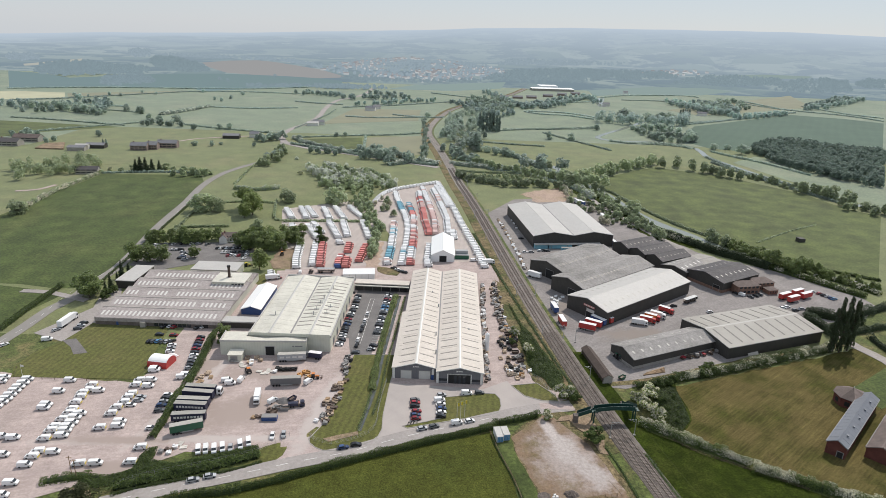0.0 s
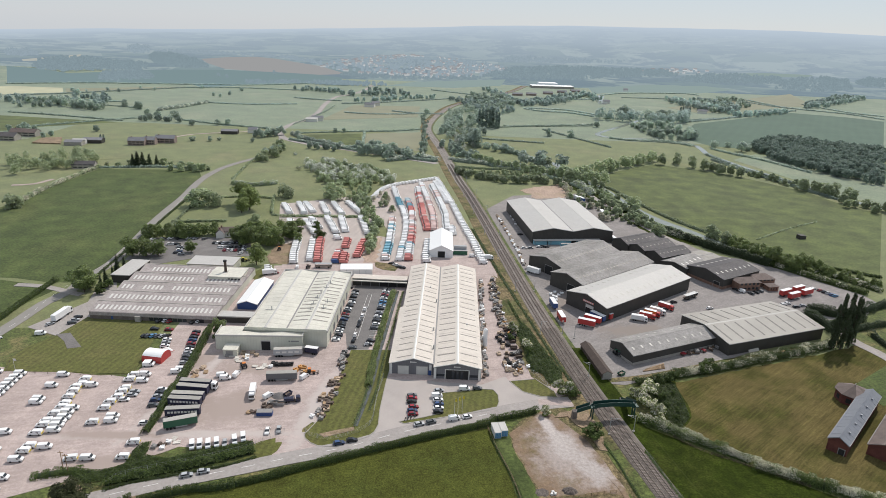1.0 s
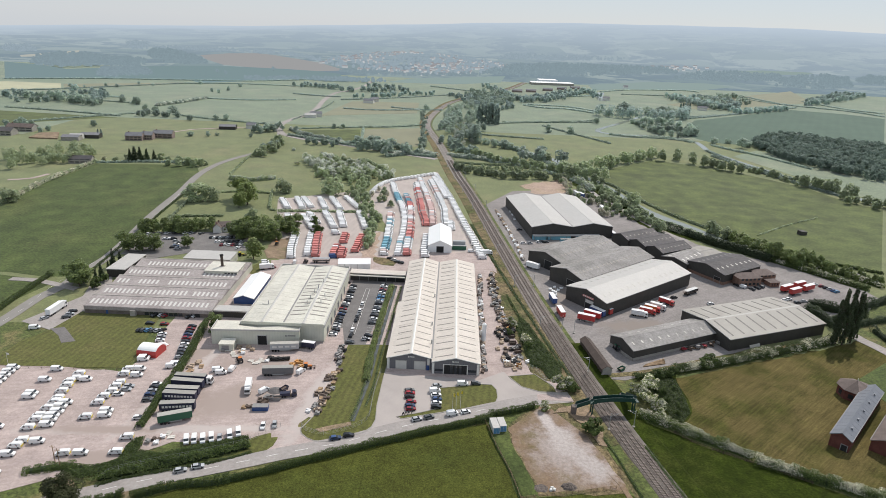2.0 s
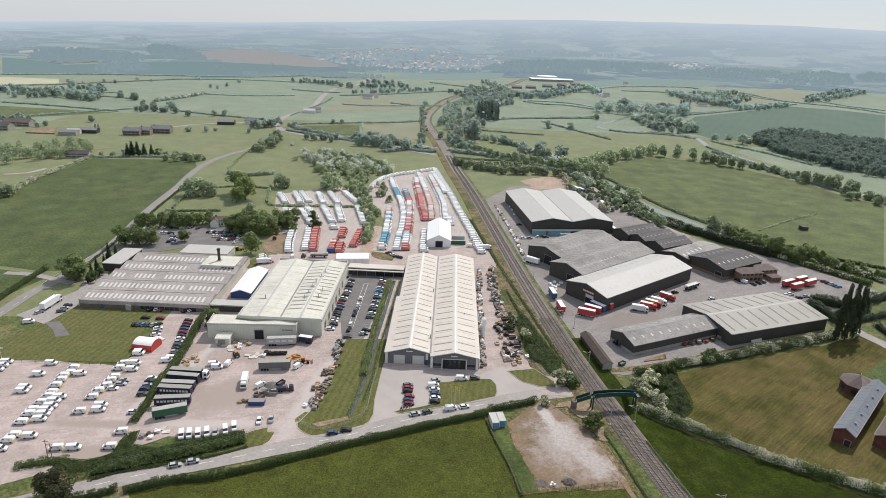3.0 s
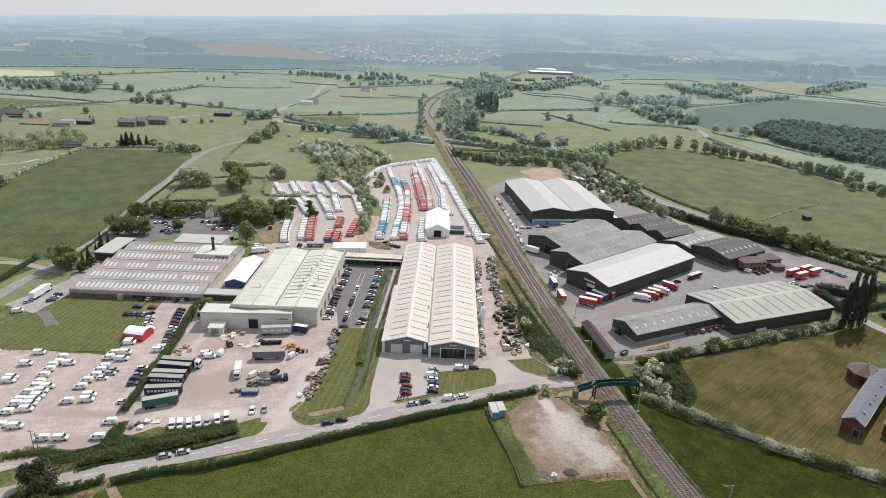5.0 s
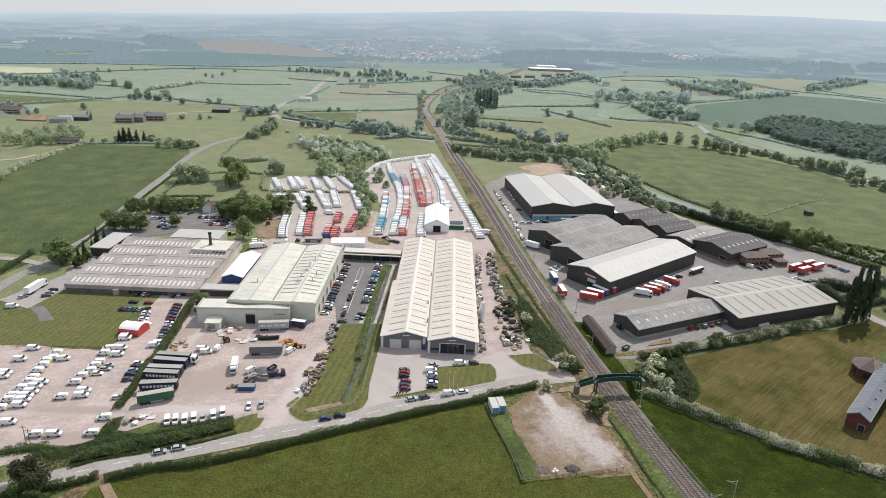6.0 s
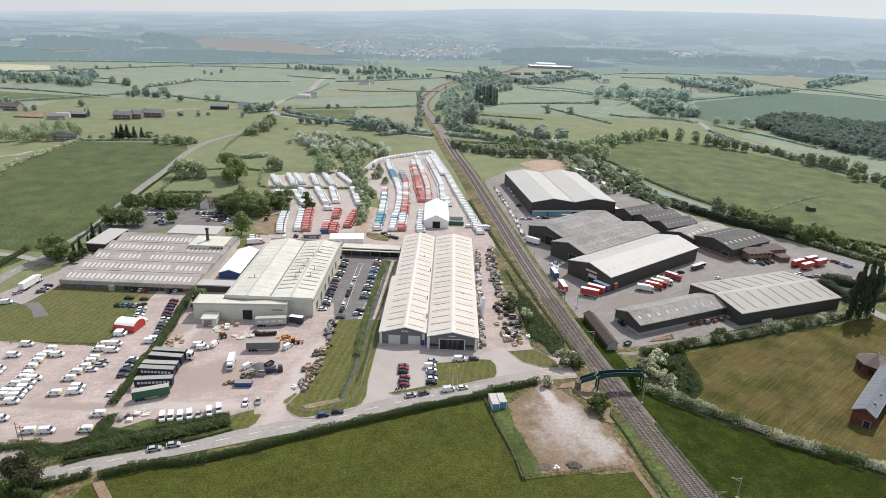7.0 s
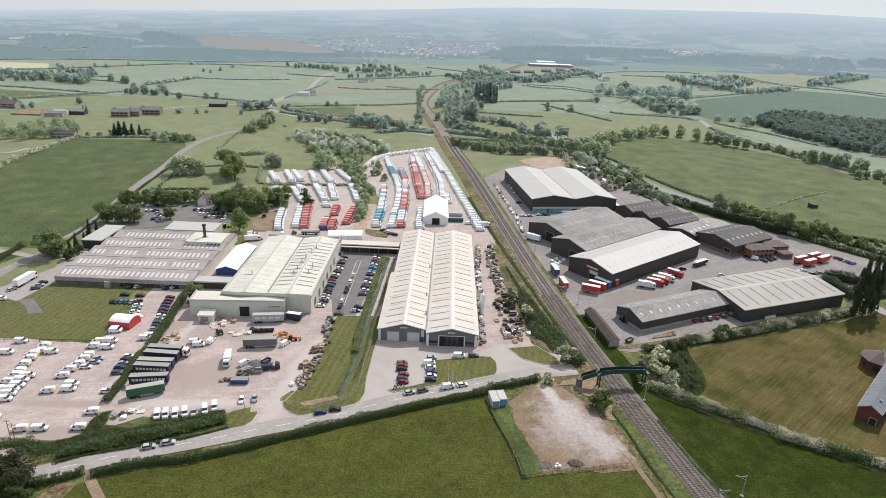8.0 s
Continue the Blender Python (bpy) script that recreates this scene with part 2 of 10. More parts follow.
for where, size, turn, tint, edge in ((LOT, (15.5, 24), 22, (0.285, 0.225, 0.188), 0.7), ((65.2, -46.0), (11, 17), 24, (0.345, 0.295, 0.266), 0.65), ((61.8, -31.0), (2.8, 12), 17, (0.46, 0.41, 0.385), 0.35), ((65.2, -40.0), (5.6, 11), 20, (0.43, 0.385, 0.36), 0.55),
                                      ((72.0, -51.0), (5.6, 13), 32, (0.40, 0.355, 0.33), 0.55), ((73.4, -37.2), (2.2, 2.6), 0, (0.13, 0.10, 0.075), 0.5)):
    worn(M["lot"], where, size, turn, tint, edge)
M["earth"] = material("bare_red_earth", (0.40, 0.300, 0.235), 0.95, 0.25, 0.1, 1.0, 0.4, second=(0.24, 0.195, 0.12), second_scale=0.05)
M["ballast"] = material("rail_ballast", (0.116, 0.097, 0.085), 0.95, 0.3, 0.3, 6.0, 0.6, second=(0.152, 0.131, 0.116), second_scale=0.08)
# same ballast farther off, lightened in two steps to imitate haze
M["ballast_mid"] = material("dusty_rail_ballast", (0.205, 0.175, 0.155), 0.95, 0.25, 0.3, 4.0, 0.5, second=(0.235, 0.207, 0.187), second_scale=0.08)
M["ballast_hazy"] = material("pale_rail_ballast", (0.285, 0.262, 0.240), 0.95, 0.15, 0.1, 2.0, 0.3, second=(0.245, 0.222, 0.200), second_scale=0.03)
M["cess"] = material("pale_stone_cess", (0.195, 0.170, 0.150), 0.95, 0.3, 0.3, 5.0, 0.5, second=(0.16, 0.14, 0.115), second_scale=0.1)
# silt colour lightened further, standing in for the sky's reflection
M["water"] = material("silty_water", (0.215, 0.235, 0.195), 0.16, 0.1, 0.2, 1.0, 0.05, spec=0.6)
M["drain"] = material("dark_drain_water", (0.085, 0.092, 0.085), 0.14, 0.35, 0.4, 1.2, 0.05, second=(0.045, 0.055, 0.022), second_scale=0.3, spec=0.6)
M["lane"] = material("lane_asphalt", (0.26, 0.245, 0.225), 0.9, 0.1, 0.15, 4.0, 0.15)
M["line"] = plain("white_road_paint", (0.7, 0.69, 0.66), 0.8, vary=0.2)
M["wall_grey"] = striped(material("grey_cladding", (0.155, 0.155, 0.165), 0.55, 0.08, 0.3, 3.0, 0.05), 0, 1.0, 0.12, True, "Object")
M["wall_dark"] = striped(material("dark_brown_cladding", (0.062, 0.058, 0.052), 0.6, 0.15, 0.3, 3.0, 0.05), 0, 1.0, 0.2, True, "Object")
M["wall_cream"] = striped(material("cream_cladding", (0.62, 0.615, 0.52), 0.6, 0.06, 0.3, 3.0, 0.05, second=(0.54, 0.535, 0.45), second_scale=0.1), 0, 1.2, 0.08, True, "Object")
M["brick"] = material("red_brown_brick", (0.22, 0.135, 0.10), 0.9, 0.3, 0.5, 5.0, 0.3)
M["wall_sooty"] = material("grey_brown_brickwork", (0.16, 0.135, 0.12), 0.9, 0.3, 0.5, 5.0, 0.3)
M["brick_red"] = material("red_brick", (0.125, 0.045, 0.036), 0.9, 0.3, 0.5, 5.0, 0.3)
M["concrete"] = material("stained_concrete", (0.34, 0.32, 0.29), 0.9, 0.2, 0.3, 3.0, 0.2)
M["roof_cream"] = material("cream_sheet_roof", (0.600, 0.545, 0.480), 0.6, 0.07, 0.15, 2.0, 0.05, second=(0.570, 0.515, 0.450), second_scale=0.05, second_amount=0.5)
M["roof_cream_b"] = material("weathered_cream_roof", (0.62, 0.60, 0.52), 0.6, 0.09, 0.15, 2.0, 0.05, second=(0.54, 0.52, 0.45), second_scale=0.07, second_amount=0.5)
M["roof_white"] = material("pale_sheet_roof", (0.475, 0.46, 0.432), 0.55, 0.05, 0.1, 2.0, 0.04, second=(0.46, 0.45, 0.425), second_scale=0.05)
M["roof_grey"] = material("grey_fibre_cement_roof", (0.30, 0.285, 0.27), 0.85, 0.15, 0.2, 2.5, 0.15, second=(0.22, 0.21, 0.195), second_scale=0.06, second_amount=0.55)
M["roof_brown"] = material("brown_grey_asbestos_roof", (0.375, 0.335, 0.318), 0.85, 0.12, 0.2, 2.5, 0.15, second=(0.31, 0.275, 0.258), second_scale=0.07, second_amount=0.55)
M["roof_dark"] = material("dark_sheet_roof", (0.075, 0.07, 0.072), 0.7, 0.2, 0.2, 2.5, 0.1, second=(0.11, 0.10, 0.10), second_scale=0.06)
M["roof_zinc"] = material("blue_grey_zinc_roof", (0.20, 0.21, 0.23), 0.5, 0.1, 0.2, 2.5, 0.05, metal=0.2)
M["roof_tile"] = material("brown_roof_tiles", (0.17, 0.135, 0.12), 0.85, 0.25, 0.4, 5.0, 0.3, obj_vary=0.3)
# brick and slate of far houses, their colours lifted by painted-in haze
M["brick_hazy"] = material("weathered_pale_brick", (0.27, 0.215, 0.195), 0.9, 0.25, 0.5, 5.0, 0.3)
M["slate_hazy"] = material("weathered_grey_slate", (0.215, 0.215, 0.225), 0.85, 0.2, 0.4, 5.0, 0.2)
M["roof_stone"] = material("stone_grey_sheet_roof", (0.375, 0.355, 0.318), 0.7, 0.08, 0.15, 2.0, 0.06, second=(0.32, 0.30, 0.265), second_scale=0.06)
M["roof_slate"] = material("grey_slates", (0.14, 0.13, 0.13), 0.8, 0.25, 0.4, 5.0, 0.3, obj_vary=0.3)
M["skylight"] = plain("clouded_rooflight", (0.62, 0.60, 0.56), 0.4)
M["skylight_mid"] = plain("weathered_rooflight", (0.40, 0.385, 0.345), 0.5, vary=0.2)
M["skylight_dark"] = plain("grimy_rooflight", (0.24, 0.22, 0.19), 0.5, vary=0.3)
M["skylight_black"] = plain("dirty_dark_rooflight", (0.115, 0.108, 0.098), 0.6, vary=0.3)
M["trim"] = plain("white_trim", (0.68, 0.67, 0.63), 0.5)
M["trim_grey"] = plain("grey_trim", (0.25, 0.24, 0.23), 0.6)
M["door_pale"] = striped(plain("pale_roller_shutter", (0.55, 0.54, 0.50), 0.5), 0, 0.5, 0.1, True, "Object")
M["rust_roof"] = material("dark_brown_sheet", (0.075, 0.055, 0.045), 0.7, 0.25, 0.4, 3.0, 0.1)
M["dark"] = plain("dark_opening", (0.02, 0.02, 0.02), 0.9)
M["glass"] = plain("dark_glazing", (0.03, 0.035, 0.04), 0.12, spec=0.8)
M["tent_white"] = plain("white_pvc_fabric", (0.86, 0.86, 0.84), 0.5, vary=0.04)
M["red"] = plain("red_paint", (0.45, 0.045, 0.04), 0.4)
# red lightened towards coral to put haze over the stored vans
M["red_pale"] = plain("faded_red_paint", (0.56, 0.200, 0.175), 0.5, obj_vary=0.18)
M["blue"] = plain("blue_paint", (0.03, 0.075, 0.22), 0.4)
M["teal"] = plain("teal_paint", (0.19, 0.41, 0.50), 0.4, obj_vary=0.2)
M["pink_faded"] = plain("faded_pink_paint", (0.66, 0.49, 0.45), 0.5, obj_vary=0.15)
M["navy"] = plain("navy_curtain", (0.022, 0.025, 0.055), 0.5)
M["trailer_roof"] = plain("grey_trailer_roof", (0.37, 0.355, 0.32), 0.6, obj_vary=0.2, vary=0.12)
M["green"] = plain("green_curtain", (0.02, 0.10, 0.055), 0.5)
M["bridge"] = plain("dark_green_bridge_paint", (0.012, 0.052, 0.043), 0.5, vary=0.2)
M["orange"] = plain("orange_paint", (0.62, 0.20, 0.04), 0.45)
M["yellow"] = plain("yellow_paint", (0.60, 0.48, 0.04), 0.45)
M["white"] = plain("white_vehicle_paint", (0.80, 0.80, 0.79), 0.35, obj_vary=0.05)
M["silver"] = plain("silver_paint", (0.40, 0.41, 0.42), 0.3, obj_vary=0.2)
M["grey_car"] = plain("grey_car_paint", (0.11, 0.115, 0.12), 0.3, obj_vary=0.4)
M["black_car"] = plain("black_car_paint", (0.02, 0.02, 0.022), 0.25)
M["blue_car"] = plain("blue_car_paint", (0.035, 0.07, 0.17), 0.3, obj_vary=0.4)
M["lightblue_car"] = plain("light_blue_car_paint", (0.09, 0.24, 0.42), 0.3)
M["red_car"] = plain("red_car_paint", (0.26, 0.02, 0.03), 0.3, obj_vary=0.3)
M["tyre"] = plain("black_tyre", (0.018, 0.018, 0.018), 0.9)
M["steel"] = plain("rusty_steel", (0.115, 0.085, 0.068), 0.6, 0.3, vary=0.3)
M["galv"] = plain("galvanised_steel", (0.38, 0.39, 0.39), 0.5, 0.3)
M["wood"] = material("weathered_timber", (0.30, 0.21, 0.13), 0.85, 0.25, 0.6, 4.0, 0.2, obj_vary=0.3)
M["wood_dark"] = material("dark_stained_timber", (0.105, 0.080, 0.058), 0.85, 0.25, 0.6, 4.0, 0.2, obj_vary=0.3)
M["carton"] = material("brown_pallet_goods", (0.37, 0.29, 0.215), 0.85, 0.2, 0.8, 4.0, 0.1, obj_vary=0.35)
M["pale_slab"] = plain("pale_plasterboard", (0.55, 0.52, 0.47), 0.8, obj_vary=0.15)
M["orange_goods"] = material("orange_brown_crates", (0.45, 0.24, 0.09), 0.8, 0.2, 0.8, 4.0, 0.1, obj_vary=0.25)
M["sleeper"] = material("concrete_sleeper", (0.235, 0.200, 0.175), 0.9, 0.2, 0.8, 4.0, 0.1, obj_vary=0.15)
M["leaf"] = foliage("broadleaf_foliage", (0.050, 0.070, 0.020), 0.35, 0.06, 0.12)
M["leaf_tree"] = foliage("tree_foliage", (0.098, 0.124, 0.042), 0.32, 0.15, 0.15)
M["leaf_light"] = foliage("light_green_foliage", (0.110, 0.136, 0.044), 0.4, 0.12, 0.2)
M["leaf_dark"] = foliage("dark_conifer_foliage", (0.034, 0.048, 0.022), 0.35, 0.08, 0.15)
# haze put into the wood's colour: lighter and bluer than near leaves
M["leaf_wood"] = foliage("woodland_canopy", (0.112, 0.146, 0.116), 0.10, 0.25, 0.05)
M["leaf_poplar"] = foliage("poplar_foliage", (0.038, 0.050, 0.024), 0.25, 0.08, 0.12)
M["leaf_brown"] = foliage("bronze_green_foliage", (0.030, 0.034, 0.015), 0.3, 0.0, 0.1)
# aerial haze mixed into the leaf colour, paler and bluer with each distance
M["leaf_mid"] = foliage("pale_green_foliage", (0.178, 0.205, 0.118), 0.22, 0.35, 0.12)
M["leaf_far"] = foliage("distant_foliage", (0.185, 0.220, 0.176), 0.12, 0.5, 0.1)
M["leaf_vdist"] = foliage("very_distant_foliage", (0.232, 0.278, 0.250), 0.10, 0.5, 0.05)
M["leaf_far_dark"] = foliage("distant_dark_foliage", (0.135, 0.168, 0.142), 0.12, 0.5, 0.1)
# backdrop colours with distance haze mixed in; they glow without being lamps
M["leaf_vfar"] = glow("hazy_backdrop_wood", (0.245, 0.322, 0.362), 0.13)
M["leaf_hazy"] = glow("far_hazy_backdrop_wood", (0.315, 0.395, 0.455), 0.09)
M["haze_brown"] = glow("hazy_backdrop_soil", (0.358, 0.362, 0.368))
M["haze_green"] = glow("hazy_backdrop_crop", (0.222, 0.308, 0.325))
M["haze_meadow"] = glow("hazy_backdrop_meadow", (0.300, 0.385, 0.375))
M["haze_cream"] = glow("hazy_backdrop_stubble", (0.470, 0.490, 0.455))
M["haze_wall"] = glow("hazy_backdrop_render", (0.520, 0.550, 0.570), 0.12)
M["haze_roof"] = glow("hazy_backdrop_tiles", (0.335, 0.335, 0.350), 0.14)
M["blossom"] = foliage("white_hawthorn_blossom", (0.33, 0.32, 0.255), 0.3, 0.05, 0.15)
# far blossom carries the haze in its colour
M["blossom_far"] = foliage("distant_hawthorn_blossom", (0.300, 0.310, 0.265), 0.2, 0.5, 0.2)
for key, fine, much in (("grass", 0.25, 0.16), ("grass_mid", 0.5, 0.2), ("grass_bright", 0.7, 0.2), ("grass_bright", 0.06, 0.12), ("grass_river", 0.6, 0.22), ("grass_river", 0.06, 0.14), ("grass_front", 1.5, 0.36), ("grass_front", 5.0, 0.40), ("grass_front", 0.35, 0.20), ("grass_deep", 5.0, 0.30), ("grass_lawn", 0.9, 0.28), ("grass_deep", 1.5, 0.40), ("grass_deep", 0.25, 0.25),
                        ("hay", 1.5, 0.22), ("rough_grass", 0.8, 0.5), ("dry_grass", 0.8, 0.5), ("yard", 0.8, 0.10), ("yard", 2.4, 0.10), ("yard", 0.16, 0.08), ("yard_grey", 0.8, 0.14), ("yard_grey", 0.16, 0.10), ("tarmac", 1.4, 0.14), ("road", 0.8, 0.10), ("road", 0.12, 0.08),
                        ("dirt", 1.4, 0.25), ("lot", 0.9, 0.16), ("ballast", 1.4, 0.35), ("earth", 1.0, 0.25), ("roof_cream", 0.7, 0.06), ("roof_cream_b", 0.7, 0.07), ("roof_grey", 0.8, 0.14), ("roof_brown", 0.8, 0.14), ("roof_dark", 0.8, 0.2), ("roof_white", 0.6, 0.05)):
    gritty(M[key], fine, much)
STAIN, PALE = (0.350, 0.285, 0.252), (0.475, 0.418, 0.390)
for where, size, turn, tint in (((-53.7, -24.1), (24, 13), 20, STAIN), ((-77, 7.3), (10, 9), 0, STAIN), ((-53.6, 2.4), (18, 6), 5, STAIN), ((-24.6, -21.9), (5, 34), -8, PALE), ((-66.2, -42.5), (75, 2.6), 5, PALE), ((-78.1, -14.4), (3.2, 44), -14, PALE), ((-91.6, -44.2), (26, 3.0), 3, STAIN), ((-80.9, -57.5), (22, 5), 8, STAIN), ((4.6, -16), (13, 9), 0, PALE)):
    worn(M["yard"], where, size, turn, tint, 0.6)
for where, size, turn, tint in (((116.1, 50.8), (24, 9), 10, (0.25, 0.215, 0.19)), ((164.7, 64.6), (30, 8), 25, (0.36, 0.33, 0.305)), ((90.8, 88.8), (9, 30), -30, (0.25, 0.215, 0.19))):
    worn(M["yard_grey"], where, size, turn, tint, 0.6)
M["bark"] = material("grey_brown_bark", (0.10, 0.08, 0.06), 0.9, 0.3, 1.0, 6.0, 0.3)


# ---- builders ----
class Shape:
    """Collects vertices and faces for one mesh."""

    def __init__(self):
        self.v, self.f = [], []

    def add(self, verts, faces):
        k = len(self.v)
        self.v += [tuple(p) for p in verts]
        self.f += [tuple(i + k for i in q) for q in faces]
        return self

    def box(self, x0, y0, z0, x1, y1, z1):
        return self.add([(x0, y0, z0), (x1, y0, z0), (x1, y1, z0), (x0, y1, z0), (x0, y0, z1), (x1, y0, z1), (x1, y1, z1), (x0, y1, z1)],
                        [(3, 2, 1, 0), (4, 5, 6, 7), (0, 1, 5, 4), (1, 2, 6, 5), (2, 3, 7, 6), (3, 0, 4, 7)])

    def prism(self, pts, z0, z1):
        """An upright prism over a plan outline."""
        area = sum(a[0] * b[1] - b[0] * a[1] for a, b in zip(pts, pts[1:] + pts[:1]))
        if area < 0:
            pts = pts[::-1]
        n = len(pts)
        return self.add([(x, y, z0) for x, y in pts] + [(x, y, z1) for x, y in pts],
                        [tuple(range(n, 2 * n)), tuple(range(n - 1, -1, -1))] + [(i, (i + 1) % n, n + (i + 1) % n, n + i) for i in range(n)])

    def side(self, prof, y0, y1, inset=None):
        """A profile in x and z, pushed along y; inset: how far each point draws in at both sides."""
        n = len(prof)
        ins = inset or [0] * n
        area = sum(a[0] * b[1] - b[0] * a[1] for a, b in zip(prof, prof[1:] + prof[:1]))
        verts = [(x, y0 + i, z) for (x, z), i in zip(prof, ins)] + [(x, y1 - i, z) for (x, z), i in zip(prof, ins)]
        faces = [tuple(range(n)), tuple(range(2 * n - 1, n - 1, -1))] + [(n + i, n + (i + 1) % n, (i + 1) % n, i) for i in range(n)]
        if area < 0:
            faces = [q[::-1] for q in faces]
        return self.add(verts, faces)

    def slab(self, a, b, c, d, t):
        """A flat plate with thickness t below its four upper corners."""
        low = [(p[0], p[1], p[2] - t) for p in (a, b, c, d)]
        return self.add([a, b, c, d] + low, [(0, 1, 2, 3), (7, 6, 5, 4), (0, 4, 5, 1), (1, 5, 6, 2), (2, 6, 7, 3), (3, 7, 4, 0)])

    def tube(self, p, q, r0, r1=None, n=6):
        p, q = Vector(p), Vector(q)
        r1 = r0 if r1 is None else r1
        d = (q - p).normalized()
        u = d.orthogonal().normalized()
        w = d.cross(u)
        ring = [(math.cos(6.28319 * i / n), math.sin(6.28319 * i / n)) for i in range(n)]
        verts = [p + (u * c + w * s) * r0 for c, s in ring] + [q + (u * c + w * s) * r1 for c, s in ring]
        return self.add(verts, [(i, (i + 1) % n, n + (i + 1) % n, n + i) for i in range(n)] + [tuple(range(n - 1, -1, -1)), tuple(range(n, 2 * n))])

    def mesh(self, name, mat, smooth=False):
        me = bpy.data.meshes.new(name)
        me.from_pydata(self.v, [], self.f)
        me.materials.append(mat)
        if smooth:
            me.shade_smooth()
        me.update()
        return me


def part(name, shape, mat, parent=None, label="", at=None):
    me = shape if isinstance(shape, bpy.types.Mesh) else shape.mesh(name, mat)
    ob = new(name, me)
    if parent:
        ob.parent = parent
    if at is not None:
        ob.matrix_basis = at
    return tagged(ob, label)


def thing(name, label, category, m=None, group="", kind=""):
    ob = new(name)
    ob.empty_display_size = 0.5
    if m is not None:
        ob.matrix_basis = m
    return tagged(ob, label, category, group, kind)


def setting(name, shape, mat, label, category="ground"):
    return tagged(part(name, shape, mat), label, category, kind="structure")


def smooth_line(pts, step=6.0):
    """A smooth line through plan points, sampled about every step metres."""
    p = [Vector(q).to_2d() for q in pts]
    p = [p[0] * 2 - p[1]] + p + [p[-1] * 2 - p[-2]]
    out = []
    for i in range(1, len(p) - 2):
        a, b, c, d = p[i - 1:i + 3]
        n = max(1, int((c - b).length / step))
        for k in range(n):
            t = k / n
            out.append(0.5 * (2 * b + (c - a) * t + (2 * a - 5 * b + 4 * c - d) * t * t + (3 * b - a - 3 * c + d) * t ** 3))
    return out + [p[-2]]


def sides(line):
    """The left-hand normal at every point of a line."""
    out = []
    for i in range(len(line)):
        d = line[min(i + 1, len(line) - 1)] - line[max(i - 1, 0)]
        d.normalize()
        out.append(Vector((-d.y, d.x)))
    return out


def ribbon(shape, line, prof):
    """Sweeps a cross-section, given as (offset to the left, z) points, along a plan line."""
    nor, n = sides(line), len(prof)
    verts = [(p.x + v.x * o, p.y + v.y * o, z) for p, v in zip(line, nor) for o, z in prof]
    faces = [(i * n + j, i * n + j + 1, (i + 1) * n + j + 1, (i + 1) * n + j) for i in range(len(line) - 1) for j in range(n - 1)]
    return shape.add(verts, faces)


LEVEL = [0.0]
SURFACES, LINES = [], []


def level(z):
    """Flush ground surfaces lie a little above one another."""
    LEVEL[0] += 0.002
    return z + LEVEL[0]


def road(name, pts, width, label, mat=None, z=0.10, category="road"):
    line = smooth_line(pts)
    h, z = width / 2, level(z)
    LINES.append((line, h, z))
    return setting(name, ribbon(Shape(), line, [(h, -0.05), (h, z), (-h, z), (-h, -0.05)]), mat or M["road"], label, category)


def inside(x, y, area):
    hit = False
    for (x0, y0), (x1, y1) in zip(area, area[1:] + area[:1]):
        if (y0 > y) != (y1 > y) and x < (x1 - x0) * (y - y0) / (y1 - y0) + x0:
            hit = not hit
    return hit


def floor_at(x, y):
    """The height of the paving or grass at a plan point."""
    z = max([0.0] + [h for area, h in SURFACES if inside(x, y, area)])
    for line, half, h in LINES:
        if h > z and min((p.x - x) ** 2 + (p.y - y) ** 2 for p in line) < half * half:
            z = h
    return z


def ragged(pts, amp, step=4.0):
    """A plan outline with its edges broken up a little."""
    out = []
    for (x0, y0), (x1, y1) in zip(pts, pts[1:] + pts[:1]):
        n = max(1, min(40, int(math.hypot(x1 - x0, y1 - y0) / step)))
        for i in range(n):
            x, y = x0 + (x1 - x0) * i / n, y0 + (y1 - y0) * i / n
            out.append((x + amp * noise.noise((x / 5, y / 5, 2.2)) * 2, y + amp * noise.noise((x / 5, y / 5, 8.8)) * 2))
    return out


def sheet(name, pts, z, mat, label, category="ground", rough=0.0):
    z = level(z)
    if rough:
        pts = ragged(list(pts), rough)
    SURFACES.append((list(pts), z))
    return setting(name, Shape().prism(list(pts), -0.1, z), mat, label, category)


# ---- ground ----
def ground():
    xs = [-1400, -1100, -800, -400, -200, 0, 200, 400, 800, 1100, 1400]
    ys = [-700, -400, -200, 0, 200, 400, 700, 1000, 1200, 1450]
    n = len(xs)
    verts = [(x, y, 0.0) for y in ys for x in xs]
    faces = [(j * n + i, j * n + i + 1, (j + 1) * n + i + 1, (j + 1) * n + i) for j in range(len(ys) - 1) for i in range(n - 1)]
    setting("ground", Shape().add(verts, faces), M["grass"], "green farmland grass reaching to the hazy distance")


SKY_AZ = (-50, -34, -27, -18.5, -9.3, -0.5, 9.9, 19, 27, 33, 50)   # degrees from +y
SKY_H = (20, 23, 44, 65, 97, 137, 174, 188, 192, 185, 170)          # skyline heights


